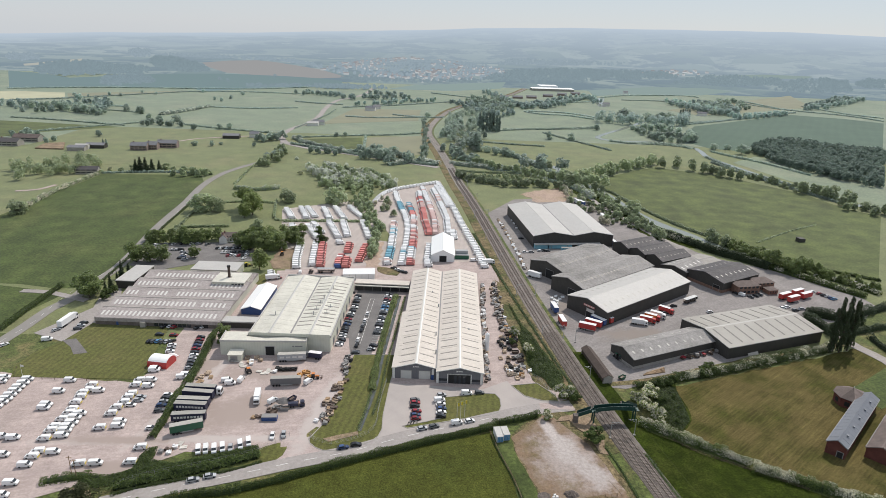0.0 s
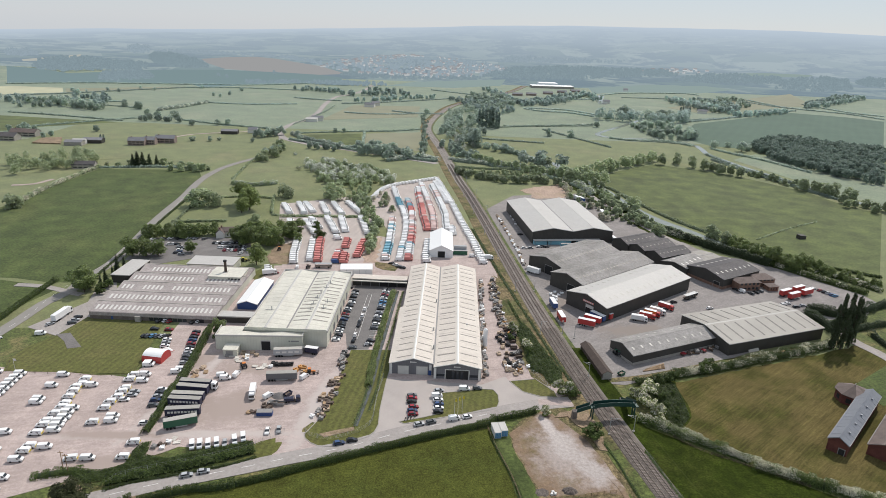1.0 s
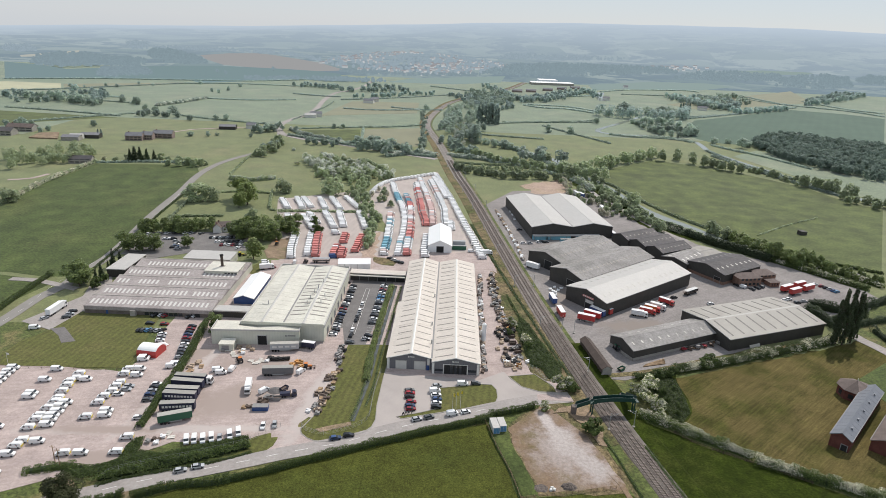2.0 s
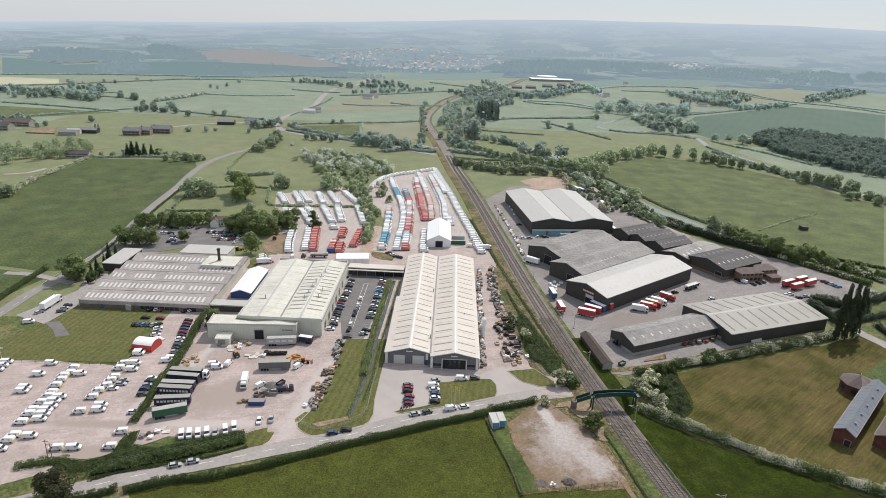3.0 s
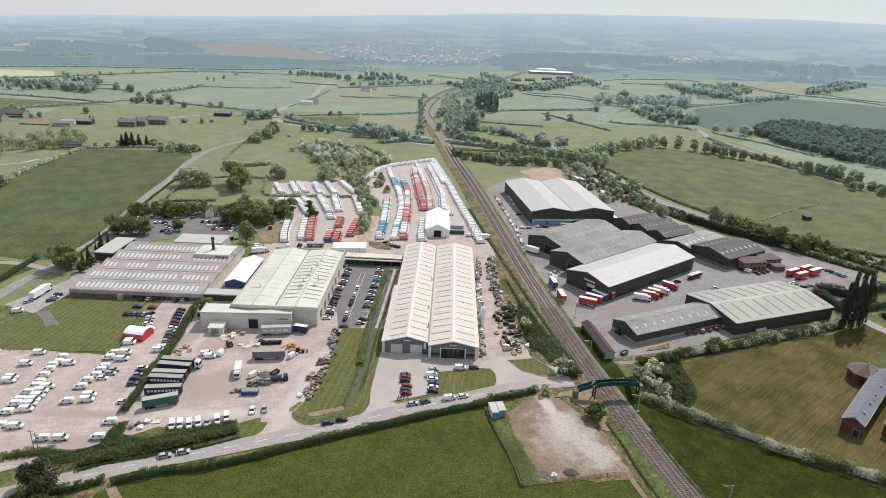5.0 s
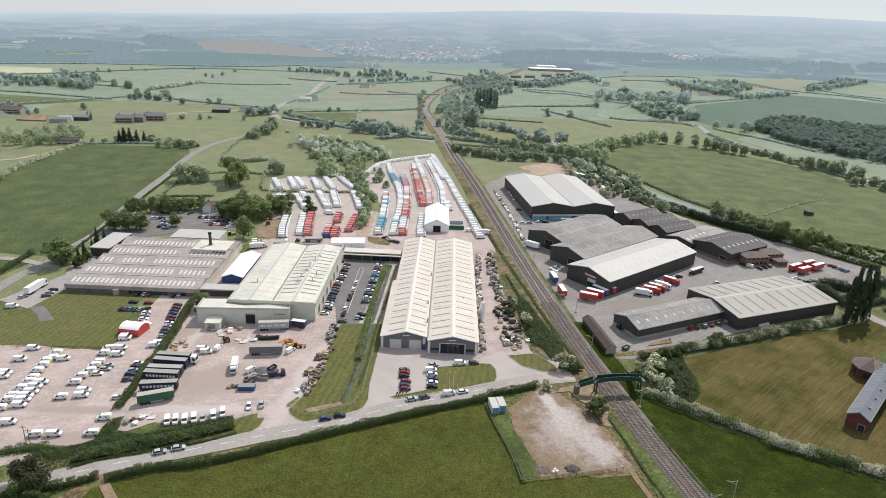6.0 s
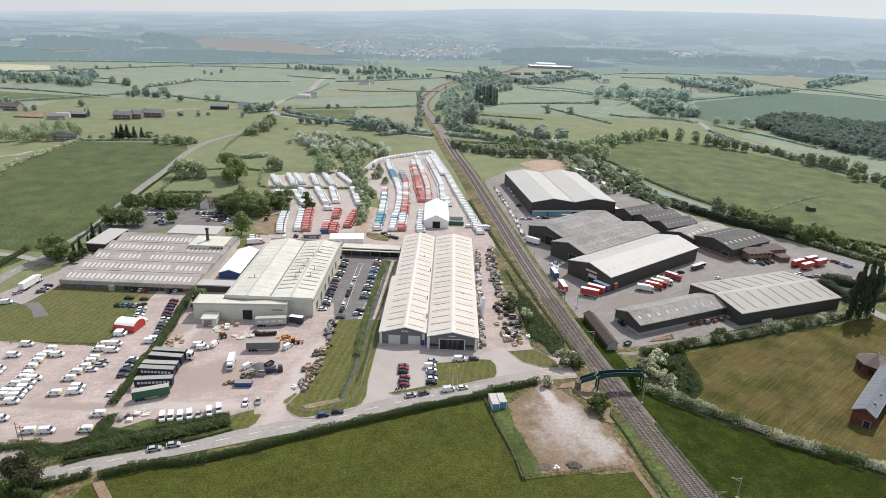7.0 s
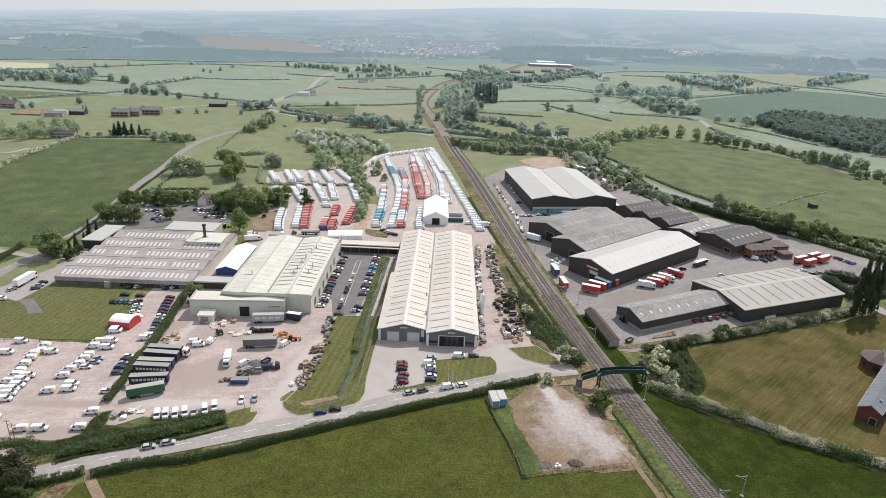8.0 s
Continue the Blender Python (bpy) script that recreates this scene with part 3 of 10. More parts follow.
def distant_land():
    """Hills far behind everything else, with haze painted into their emitted colour."""
    verts, faces, nr, na = [], [], 60, 120
    for j in range(nr + 1):
        r = 1480 + 3470 * j / nr
        for i in range(na + 1):
            a = radians(-48 + 96 * i / na)
            x, y = math.sin(a) * r, math.cos(a) * r - 200
            k = max(0.0, (r - 3150) / 1800)
            top = np.interp(math.degrees(a), SKY_AZ, SKY_H)
            rise = (top + 1.0) * k ** 0.85
            roll = (noise.noise((x / 700, y / 700, 3.1)) * 30 + noise.noise((x / 260, y / 260, 7.7)) * 14) * min(1, k * 3) * (1 - 0.75 * k)
            verts.append((x, y, -1.0 + max(0.0, rise + roll)))
    n = na + 1
    for j in range(nr):
        for i in range(na):
            faces.append((j * n + i, j * n + i + 1, (j + 1) * n + i + 1, (j + 1) * n + i))
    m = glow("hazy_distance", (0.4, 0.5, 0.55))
    nt = m.node_tree
    nd, link = nt.nodes, nt.links.new
    g = nd.new("ShaderNodeNewGeometry")
    t1 = nd.new("ShaderNodeTexNoise")      # woods and hedgerows
    t1.inputs["Scale"].default_value, t1.inputs["Detail"].default_value, t1.inputs["Roughness"].default_value = 0.0045, 8, 0.72
    link(g.outputs["Position"], t1.inputs["Vector"])
    cr = nd.new("ShaderNodeValToRGB")
    cr.color_ramp.elements[0].position, cr.color_ramp.elements[1].position = 0.47, 0.53
    link(t1.outputs["Fac"], cr.inputs["Fac"])
    vo = nd.new("ShaderNodeTexVoronoi")    # a patchwork of fields
    vo.inputs["Scale"].default_value = 0.0042
    link(g.outputs["Position"], vo.inputs["Vector"])
    sp = nd.new("ShaderNodeSeparateColor")
    link(vo.outputs["Color"], sp.inputs[0])
    fr = nd.new("ShaderNodeValToRGB")
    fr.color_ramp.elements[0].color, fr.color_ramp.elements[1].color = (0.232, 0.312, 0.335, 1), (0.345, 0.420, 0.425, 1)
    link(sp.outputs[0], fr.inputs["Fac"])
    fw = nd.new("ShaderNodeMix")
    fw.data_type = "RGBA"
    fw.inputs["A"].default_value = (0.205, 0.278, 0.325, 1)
    link(cr.outputs[0], fw.inputs["Factor"])
    link(fr.outputs[0], fw.inputs["B"])
    # haze: the emitted colour blends to pale blue with distance
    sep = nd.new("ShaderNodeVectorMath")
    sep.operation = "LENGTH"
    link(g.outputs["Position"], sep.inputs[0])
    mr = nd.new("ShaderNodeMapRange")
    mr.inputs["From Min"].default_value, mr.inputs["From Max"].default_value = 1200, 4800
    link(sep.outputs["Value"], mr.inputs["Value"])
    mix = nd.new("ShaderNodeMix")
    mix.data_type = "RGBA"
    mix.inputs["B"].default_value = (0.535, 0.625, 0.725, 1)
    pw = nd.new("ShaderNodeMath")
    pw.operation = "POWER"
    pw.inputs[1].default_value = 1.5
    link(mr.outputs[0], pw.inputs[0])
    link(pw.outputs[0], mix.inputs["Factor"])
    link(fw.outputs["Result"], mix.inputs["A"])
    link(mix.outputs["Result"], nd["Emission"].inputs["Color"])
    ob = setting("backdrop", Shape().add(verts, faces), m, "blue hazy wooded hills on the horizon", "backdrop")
    ob.data.shade_smooth()


ground()
distant_land()

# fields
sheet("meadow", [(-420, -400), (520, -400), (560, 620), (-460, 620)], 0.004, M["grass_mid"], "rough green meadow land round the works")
sheet("meadow_2", [(-420, -400), (520, -400), (540, 30), (-440, 30)], 0.008, M["rough_grass"], "rough green grassland in front of the works")
sheet("field_1", [(-296, 134.1), (-304.9, 192.8), (-304.4, 266.1), (-303.1, 346.5), (-214, 356.9), (-198.5, 323.5), (-183.3, 255.4), (-178.3, 186.6), (-175.2, 128.6), (-172.7, 83.9), (-189.3, 82.1), (-209.7, 86.2), (-257.4, 86.6)], 0.03, M["grass_bright"], "smooth bright green pasture beside the lane")
sheet("field_2", [(-256.8, 84.3), (-219.6, 83.8), (-182.5, 77.1), (-180.5, 72), (-186.6, 47.6), (-184, 24.2), (-193.1, 3.2)], 0.03, M["grass_bright"], "bright green field corner beside the lane")
sheet("field_3", [(-203.5, 394.5), (-167.4, 480.5), (-92.7, 449.4), (11.1, 410.7), (14.6, 379), (-27.5, 332.6), (-131.8, 409.8), (-149.2, 369.9), (-172.8, 328.3)], 0.03, M["grass_mid"], "pale green meadow behind the lorry yards")
sheet("field_4", [(-83, -87.4), (-65.9, -76.6), (-30.5, -58.9), (39.6, -32), (47.4, -69.6), (60, -67.2), (78.6, -63.6), (82.6, -66), (85.5, -82), (84, -87)], 0.03, M["grass_front"], "rough green pasture in front of the road hedge")
sheet("field_5", [(168.4, 356.7), (168.3, 395.6), (185.6, 409.4), (224.9, 448.3), (252.5, 469.2), (298.4, 442.6), (328.4, 415.5), (364.4, 364), (373.3, 316.2), (391, 291.8), (288.4, 134.9), (265.2, 146.5), (236.1, 158.2), (219.8, 187.4), (212.3, 215.7), (194.9, 252.6), (178.7, 307.8)], 0.03, M["grass_river"], "wide green riverside meadow")
sheet("field_6", [(113.8, 2.4), (146.5, 15.3), (201.8, 36.9), (225.3, 47.7), (239.1, 39), (169.6, -60.6), (136.5, -50.9), (113, -28.1)], 0.03, M["hay"], "freshly mown hay field with swath stripes", rough=0.8)
sheet("field_7", [(94.4, -24.9), (99.7, -29), (112.4, -37.9), (127.3, -47.3), (142.1, -57.2), (157, -66.2), (165.5, -75.7), (97.2, -86.3), (92.9, -67.4), (91.4, -43.7)], 0.04, M["grass_deep"], "lush green paddock beside the railway")
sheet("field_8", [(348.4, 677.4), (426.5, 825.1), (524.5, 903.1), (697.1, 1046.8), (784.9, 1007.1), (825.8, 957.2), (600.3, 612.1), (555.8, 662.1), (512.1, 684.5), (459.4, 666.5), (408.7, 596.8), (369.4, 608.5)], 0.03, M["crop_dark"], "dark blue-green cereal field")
# fields 9, 12 and 20 to 23 glow in haze-mixed colours
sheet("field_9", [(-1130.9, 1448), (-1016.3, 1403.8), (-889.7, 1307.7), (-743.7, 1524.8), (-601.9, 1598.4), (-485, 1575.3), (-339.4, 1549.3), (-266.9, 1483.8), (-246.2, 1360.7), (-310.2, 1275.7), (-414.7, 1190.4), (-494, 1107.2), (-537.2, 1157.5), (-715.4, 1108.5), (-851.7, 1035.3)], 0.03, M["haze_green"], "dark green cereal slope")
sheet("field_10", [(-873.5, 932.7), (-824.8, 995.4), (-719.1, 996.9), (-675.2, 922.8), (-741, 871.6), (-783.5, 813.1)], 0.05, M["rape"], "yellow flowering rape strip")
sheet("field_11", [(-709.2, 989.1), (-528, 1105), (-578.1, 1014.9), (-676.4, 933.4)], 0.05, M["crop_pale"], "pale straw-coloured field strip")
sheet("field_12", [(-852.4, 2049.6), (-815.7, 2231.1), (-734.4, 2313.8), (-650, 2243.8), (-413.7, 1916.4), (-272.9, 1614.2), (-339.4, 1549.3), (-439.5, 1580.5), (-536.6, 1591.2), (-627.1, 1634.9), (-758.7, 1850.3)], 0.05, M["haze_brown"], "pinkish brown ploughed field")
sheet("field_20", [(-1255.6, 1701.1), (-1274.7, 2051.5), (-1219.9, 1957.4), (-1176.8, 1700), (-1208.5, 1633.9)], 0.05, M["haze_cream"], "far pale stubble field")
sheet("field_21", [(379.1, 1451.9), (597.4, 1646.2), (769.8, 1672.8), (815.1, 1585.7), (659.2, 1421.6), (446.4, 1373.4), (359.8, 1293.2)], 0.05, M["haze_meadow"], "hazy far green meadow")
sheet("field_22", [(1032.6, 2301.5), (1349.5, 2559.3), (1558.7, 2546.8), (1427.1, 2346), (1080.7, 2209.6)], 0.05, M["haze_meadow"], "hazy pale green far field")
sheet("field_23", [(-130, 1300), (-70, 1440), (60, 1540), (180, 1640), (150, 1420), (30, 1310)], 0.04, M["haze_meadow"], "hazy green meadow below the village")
sheet("field_13", [(-75.7, 484.1), (-90.3, 600.6), (-15.5, 630.8), (-7.3, 500), (-34.7, 479.4)], 0.03, M["crop_pale"], "pale dry meadow beside the railway")
sheet("field_14", [(-157.6, 533.7), (-163.9, 576), (-93.2, 599.8), (-79.7, 494), (-126.7, 497.7)], 0.03, M["grass_river"], "green meadow strip")
sheet("field_15", [(-499.3, 435.5), (-466.8, 466.2), (-397.9, 521.7), (-297.4, 553.6), (-212.3, 596.2), (-195.3, 511.9), (-217.7, 461.4), (-226.7, 389.5), (-305.9, 392.8), (-391.1, 354.4), (-421.6, 332.3)], 0.03, M["grass_mid"], "sheep pasture round the farm")
sheet("field_16", [(455.1, 1056.6), (932.7, 1508.2), (831.1, 1211), (493.8, 980.1)], 0.04, M["crop_pale"], "pale distant field")
sheet("field_17", [(406.9, 561), (499.4, 428.9), (413.2, 302.3), (394.5, 351.8), (359, 514.6)], 0.03, M["grass"], "olive green meadow below the wood")
sheet("field_18", [(-149.2, 901.9), (-31.3, 918.7), (-28.8, 779.5), (-169.4, 708.8)], 0.03, M["crop_pale"], "dry straw-tinted meadow")
sheet("field_19", [(-652.2, 638.7), (-582.5, 637.3), (-420.6, 618.9), (-498.2, 553.6), (-507.9, 527), (-538.4, 487.6)], 0.03, M["grass_river"], "green strip field")

# yards and car parks
sheet("yard_1", [(-174.6, -2.5), (-102.4, -7.6), (-99.9, 7.5), (-103, 45), (-85.4, 49.6), (-58.9, 33.8), (-78.7, 118.5), (-30.4, 132.7), (-9.7, 134.8), (54.3, 151.4), (51.5, 67.2), (60.1, 7), (73.1, -7.3), (42.4, -23.5), (4.8, -33.9), (-3.9, -38.7), (-24.3, -32.2), (-32.9, -47.3), (-41, -46.2), (-65.2, -49.1), (-83.8, -61.6), (-109.1, -78), (-123.4, -85.4)], 0.06, M["yard"], "pale gravel and concrete works yard", "yard", rough=0.5)
sheet("yard_2", [(-44.3, 269.4), (-26.9, 326.1), (13.2, 368.6), (50.8, 131.3), (40.9, 116.3), (-71.9, 103.5), (-75.9, 130.8), (-87.6, 161.7), (-109.3, 250.1), (-57.6, 282), (-35.7, 237), (-26.9, 181.9), (-13.2, 177.5)], 0.05, M["yard_pale"], "pale gravel vehicle storage yard", "yard")
sheet("yard_3", [(53.9, 259), (78.9, 305), (153.4, 325.7), (181.9, 211.8), (192.4, 180.5), (203.2, 167.5), (227.4, 151.5), (237.9, 138.6), (250.9, 121.5), (262, 107), (263, 98), (245.1, 78.9), (209.3, 59.3), (148.2, 25.1), (97.7, 1.1), (87.5, 2), (86, 11), (81.7, 31.6), (78.2, 59), (71.8, 105.8), (64.6, 158.6)], 0.06, M["yard_grey"], "grey concrete yard between dark warehouses", "yard")
sheet("yard_4", [(-85.9, 39.3), (-88.8, 50), (-88.8, 105.9), (-71.1, 112.4), (-67.3, 104), (-69.7, 38.4)], 0.07, M["yard"], "concrete yard between factory and warehouse", "yard")
sheet("car_park", [(-26.8, 100.1), (-4.8, 95.9), (-11, 21.8), (-30.3, 21.1), (-28, 49.5)], 0.08, M["tarmac"], "tarmac car park between two warehouses", "car park")
sheet("car_park_2", [(-167.3, 119.7), (-166.4, 160.5), (-125.2, 166.1), (-104.9, 159.4), (-96.8, 133.3), (-127.7, 126.5), (-147.7, 112.6)], 0.08, M["tarmac"], "tarmac car park behind the factory", "car park")
sheet("forecourt", [(-167.9, 31), (-164.2, 40.1), (-156.1, 60), (-161.1, 77.5), (-156.6, 89.6), (-137.7, 51.6), (-146.1, 41.6), (-150.7, 24)], 0.08, M["road"], "concrete factory forecourt", "yard")
sheet("lot_fringe", [(46.8, -32), (51.4, -26.5), (57, -23), (62, -17.6), (67, -16.6), (74, -22), (74.6, -31.4), (76.4, -37.9), (79.4, -47.1), (81.2, -54.6), (82.4, -62.4), (80, -65), (65.5, -66.8), (52.6, -68.6), (52.4, -62), (50.8, -56.3), (48.5, -47)], 0.055, M["dry_grass"], "dry trampled grass round the empty lot", rough=0.9)
sheet("lot", [(47.2, -33), (51.4, -28.4), (57, -24.8), (59, -22.7), (59.8, -20.2), (63, -20.0), (66.5, -24.5), (70.2, -31.4), (73.6, -37.9), (77.2, -47.1), (79.6, -54.6), (81.2, -61), (79.4, -62.8), (72, -62.5), (66, -64.9), (53.4, -67.0), (52.8, -61), (51.2, -56.1), (49.0, -46)], 0.06, M["lot"], "dusty empty hardstanding with pale worn patches", rough=1.2)
sheet("bare_earth", [(85.9, 326.7), (128.3, 356.4), (132.7, 322.2), (127.6, 307.2), (99.6, 296.8)], 0.08, M["earth"], "bare reddish earth patch behind the warehouse", rough=2.5)
sheet("bare_earth_2", [(-28.7, 175.5), (-21.7, 180.1), (-18.6, 127.9), (-29.4, 128.6)], 0.09, M["earth"], "orange earth bank beside the red vans", rough=2.0)
sheet("apron", [(-1.8, -36), (-0.3, -1), (38.2, -3), (48.3, 4), (50.9, -1.8), (60, -10), (72.6, -11.6), (74.2, -16), (60.1, -19), (43.9, -23.6), (9.3, -34.3), (-0.8, -42)], 0.07, M["apron"], "smooth pale concrete apron before the warehouse", "yard")
sheet("bank_2", [(-20.7, 131.5), (-13.9, 130.4), (-5, 123.8), (-7.6, 117), (-14.9, 118.9), (-19.7, 123)], 0.10, M["dry_grass"], "dry grassy bank behind the link building", rough=0.8)
sheet("lawn_6", [(-85.9, 98.5), (-86.6, 108.8), (-84.2, 113.6), (-81.3, 111.2), (-80.3, 102.5), (-81.7, 94.8)], 0.09, M["grass_lawn"], "small mown grass oval behind the warehouse", "lawn")
sheet("demolished_plot", [(-86.4, 134.6), (-87.8, 155.9), (-78, 159.5), (-70.3, 121.8), (-82.8, 122.2)], 0.09, M["dirt"], "cleared brown building plot", rough=1.0)
sheet("lawn", [(-157.2, 1.1), (-156.6, 13.2), (-150.7, 24), (-147.1, 43.3), (-109.6, 41.5), (-102.4, -5), (-153.2, -6.7)], 0.09, M["grass_lawn"], "mown lawn in front of the factory", "lawn")
sheet("lawn_2", [(-18.5, 21.6), (1, 22.8), (0.2, 6.7), (-0.4, -4.3), (-0.8, -23.9), (-0.3, -32.5), (-1.2, -36.9), (-3.6, -40.2), (-9.7, -43.7), (-14.9, -45.9), (-19.5, -45.9), (-22.2, -44.5), (-24.6, -42.2), (-25.5, -39.8), (-24.7, -37.8), (-22.5, -31.7), (-20.9, -25.3), (-20, -14), (-20, -5.8), (-19.9, 7.4)], 0.09, M["grass_lawn"], "mown grass strip beside the drain", "lawn")
sheet("lawn_3", [(6.9, -30.3), (15.7, -27), (22.9, -23.6), (22.7, -14.7), (21.5, -10.4), (38.7, -6.3), (42.7, -6.4), (44.4, -9.9), (44.5, -15), (43.4, -18.8), (40.2, -20.9), (19.7, -27.7), (9, -31.5)], 0.09, M["grass_lawn"], "mown lawn island with flagpoles", "lawn")
sheet("lawn_4", [(49.8, 0.4), (60.7, 2.9), (67.2, -5.8), (67.8, -10.1), (61.5, -10.2), (54.6, -7.1)], 0.09, M["grass_lawn"], "small mown grass triangle", "lawn")
sheet("bare_earth_3", [(-92.2, -67.6), (-87.4, -69.4), (-84.3, -72.6), (-88, -74.4), (-93.5, -71.5)], 0.10, M["dirt"], "bare brown earth below the shrub belt", rough=0.4)
sheet("bank", [(-20.7, -39.5), (-15.5, -37.5), (-8.9, -34.4), (-8.2, -36.4), (-14.2, -39.7), (-18.6, -41.2)], 0.16, M["dirt"], "bare brown soil bank inside the fence", rough=0.5)
sheet("entrance", [(-33.5, -41.3), (-25.5, -38.5), (-24.6, -42.2), (-22.2, -44.5), (-19.5, -45.9), (-15.7, -46.5), (-19.4, -50.3), (-29.2, -54.3), (-37.1, -57.8), (-39.5, -55.7), (-34.6, -52.9), (-32.4, -49.4), (-31.9, -45.8)], 0.085, M["yard"], "worn concrete yard entrance", "yard")
sheet("track_verge", [(79.8, -43.9), (84, -41.8), (92.1, -69.8), (94.8, -80.5), (86.2, -81.2), (84.6, -71), (83.2, -61), (81.4, -52)], 0.31, M["rough_grass"], "rough olive grass strip beside the railway", rough=0.6)
sheet("bare_ground", [(63.9, -25), (71.8, -17.2), (78.8, -18.2), (79.4, -30.4), (80.4, -43), (77.1, -42.3), (74.1, -31.8), (69.7, -23.1)], 0.32, M["dirt"], "trodden brown ground by the footbridge", rough=1.2)
sheet("verge", [(-39.9, -51.6), (-41.2, -46.4), (-39.3, -44.7), (-32.4, -41.2), (-31.9, -45.8), (-32.4, -49.4), (-34.6, -52.9), (-39.8, -54.7), (-45.2, -56.9), (-43.5, -54.3)], 0.09, M["grass_lawn"], "grass verge at the yard entrance", "lawn")
sheet("scrub_ground", [(136, 355.5), (160.5, 335.4), (170.1, 275.4), (181.4, 223.9), (202.5, 197.5), (196.6, 186.9), (171.4, 204.9), (158.4, 247.3), (149.6, 286.3), (137.8, 323.1)], 0.09, M["grass_deep"], "scrubby green bank behind the warehouses", rough=1.5)
sheet("meadow_3", [(244.5, 100), (281.2, 82.4), (230.9, 13.7), (225.7, 42.2), (217.2, 58.8)], 0.009, M["rough_grass"], "rough grass beside the lane")
sheet("scrub_patch", [(112.4, 3.6), (119.6, 5.9), (118.4, -11.5), (117.1, -20.9), (110.6, -29.3), (106.9, -24.1), (107.4, -12.3)], 0.06, M["grass_deep"], "dark green scrubby grass beside the hay field", rough=1.0)
sheet("lawn_5", [(194.3, 7), (223.5, 27.9), (231.6, 14), (198.2, -7.4)], 0.05, M["grass_bright"], "green garden lawn behind the barn", "lawn")
sheet("paved_path", [(-151.3, 25.1), (-146, 27.1), (-134.1, 14.8), (-139.2, 12.9), (-144.1, 19.2)], 0.11, M["tarmac"], "tarmac footpath across the lawn", "path")

sheet("verge_3", [(39.9, -34.0), (46.2, -31.8), (48.5, -47.0), (50.8, -56.3), (52.4, -62), (52.2, -68.6), (47.8, -69.4), (44.4, -54.9)], 0.05, M["grass_bright"], "lush green weeds beside the empty lot", rough=0.7)
# roads
road("road_1", [(-102.7, -85.4), (-93.4, -81.1), (-85.4, -77.1), (-77.5, -73.2), (-66.3, -68), (-52.6, -62.7), (-39.7, -57.7), (-29.5, -53.4), (-19.6, -49.7), (-9.3, -45.8), (8.4, -36.5), (27.8, -28.5), (42.2, -22.2), (58.6, -15.9), (72.7, -12.5)], 6.5, "pale two-lane country road")
road("road_2", [(-179.5, 4.2), (-177, 21.5), (-176, 38.4), (-175.9, 56.3), (-172.3, 70.9), (-173, 89.5), (-171.6, 112.5), (-174.8, 141.2), (-181.9, 186), (-186, 221.5), (-189.5, 259.7), (-194.9, 295.6), (-197.6, 321.2), (-197.9, 344.8), (-195.3, 371.1), (-187.8, 397.7), (-176.9, 427.3), (-174.5, 460.9), (-177.3, 508.2), (-186.5, 556.1)], 6.4, "pale two-lane main road between fields", M["lane"])
road("road_3", [(-203.7, 77.3), (-188.8, 76.7), (-172.3, 70.9), (-163.7, 68.1)], 4.0, "narrow side lane")
road("road_4", [(-163.3, 1302.2), (-165.2, 1168.5), (-180.7, 1073.2), (-199.6, 1019.6), (-198.4, 900.8), (-188, 783.2), (-189.9, 708.3), (-198.1, 663.9), (-200.6, 624.8), (-196.9, 590.5), (-186.5, 556.1), (-172.5, 533.8), (-150, 515), (-120.5, 499), (-85.5, 481.6), (-32.5, 452.9), (10.7, 427.9)], 8.5, "curving country road towards the railway", M["road"])
road("road_13", [(148.2, 324.8), (153.4, 292.3), (161.8, 260.6), (172.3, 221.2), (182.4, 196.1), (188.4, 183.4)], 4.5, "pale track between the warehouses and the canal", M["road"], 0.11)
road("road_5", [(-310.3, 519.3), (-289.5, 551.2), (-242.9, 578), (-212.3, 596.2)], 3.5, "pale farm track", M["yard"])
road("road_6", [(-338, 275.9), (-324, 282.6), (-318.9, 300.6)], 4.0, "pale farm track beside the hedge", M["yard"])
road("road_7", [(-29.8, -44), (-31.3, -37.7), (-28.9, -25.4), (-24.8, -7.5), (-24.2, 15.3), (-27.8, 36.2)], 9.0, "concrete yard entrance road", M["yard"], 0.08)
road("road_8", [(228.2, 9.3), (226.5, 33.3), (220, 52.2), (225.6, 71.4)], 6.0, "pale lane beside the poplars")
road("road_9", [(78.0, -56.5), (79.9, -61), (81.1, -66.6), (82.5, -72), (83.4, -76), (84.8, -84)], 1.7, "trodden stony track leaving the lot", M["lot"], 0.09)
road("road_10", [(59.8, -13.9), (70.9, -13.8), (76.8, -14.6)], 4.0, "stony track to the footbridge", M["yard"], 0.11)
road("road_11", [(-69.6, -72.6), (-66.9, -76.4), (-63.4, -80.4), (-57.4, -87.0)], 2.6, "rutted farm gateway track", M["dirt"], 0.07)
road("road_12", [(86.9, 3.3), (108.9, 8.6), (150.8, 25.3), (206.1, 44.3), (218.1, 51.1)], 3.0, "grassy track along the hedge", M["dry_grass"], 0.09)


def dashes(pts, every, length, width, z):
    line = smooth_line(pts, 1.0)
    nor, k, parts = sides(line), 0.0, []
    for i in range(0, len(line) - int(length), int(every)):
        seg = line[i:i + int(length) + 1]
        if len(seg) > 1:
            parts.append(ribbon(Shape(), seg, [(width / 2, z), (-width / 2, z)]))
    whole = Shape()
    for s in parts:
        whole.add(s.v, s.f)
    setting("road_marking", whole, M["line"], "white dashed centre line on the road", "road marking")


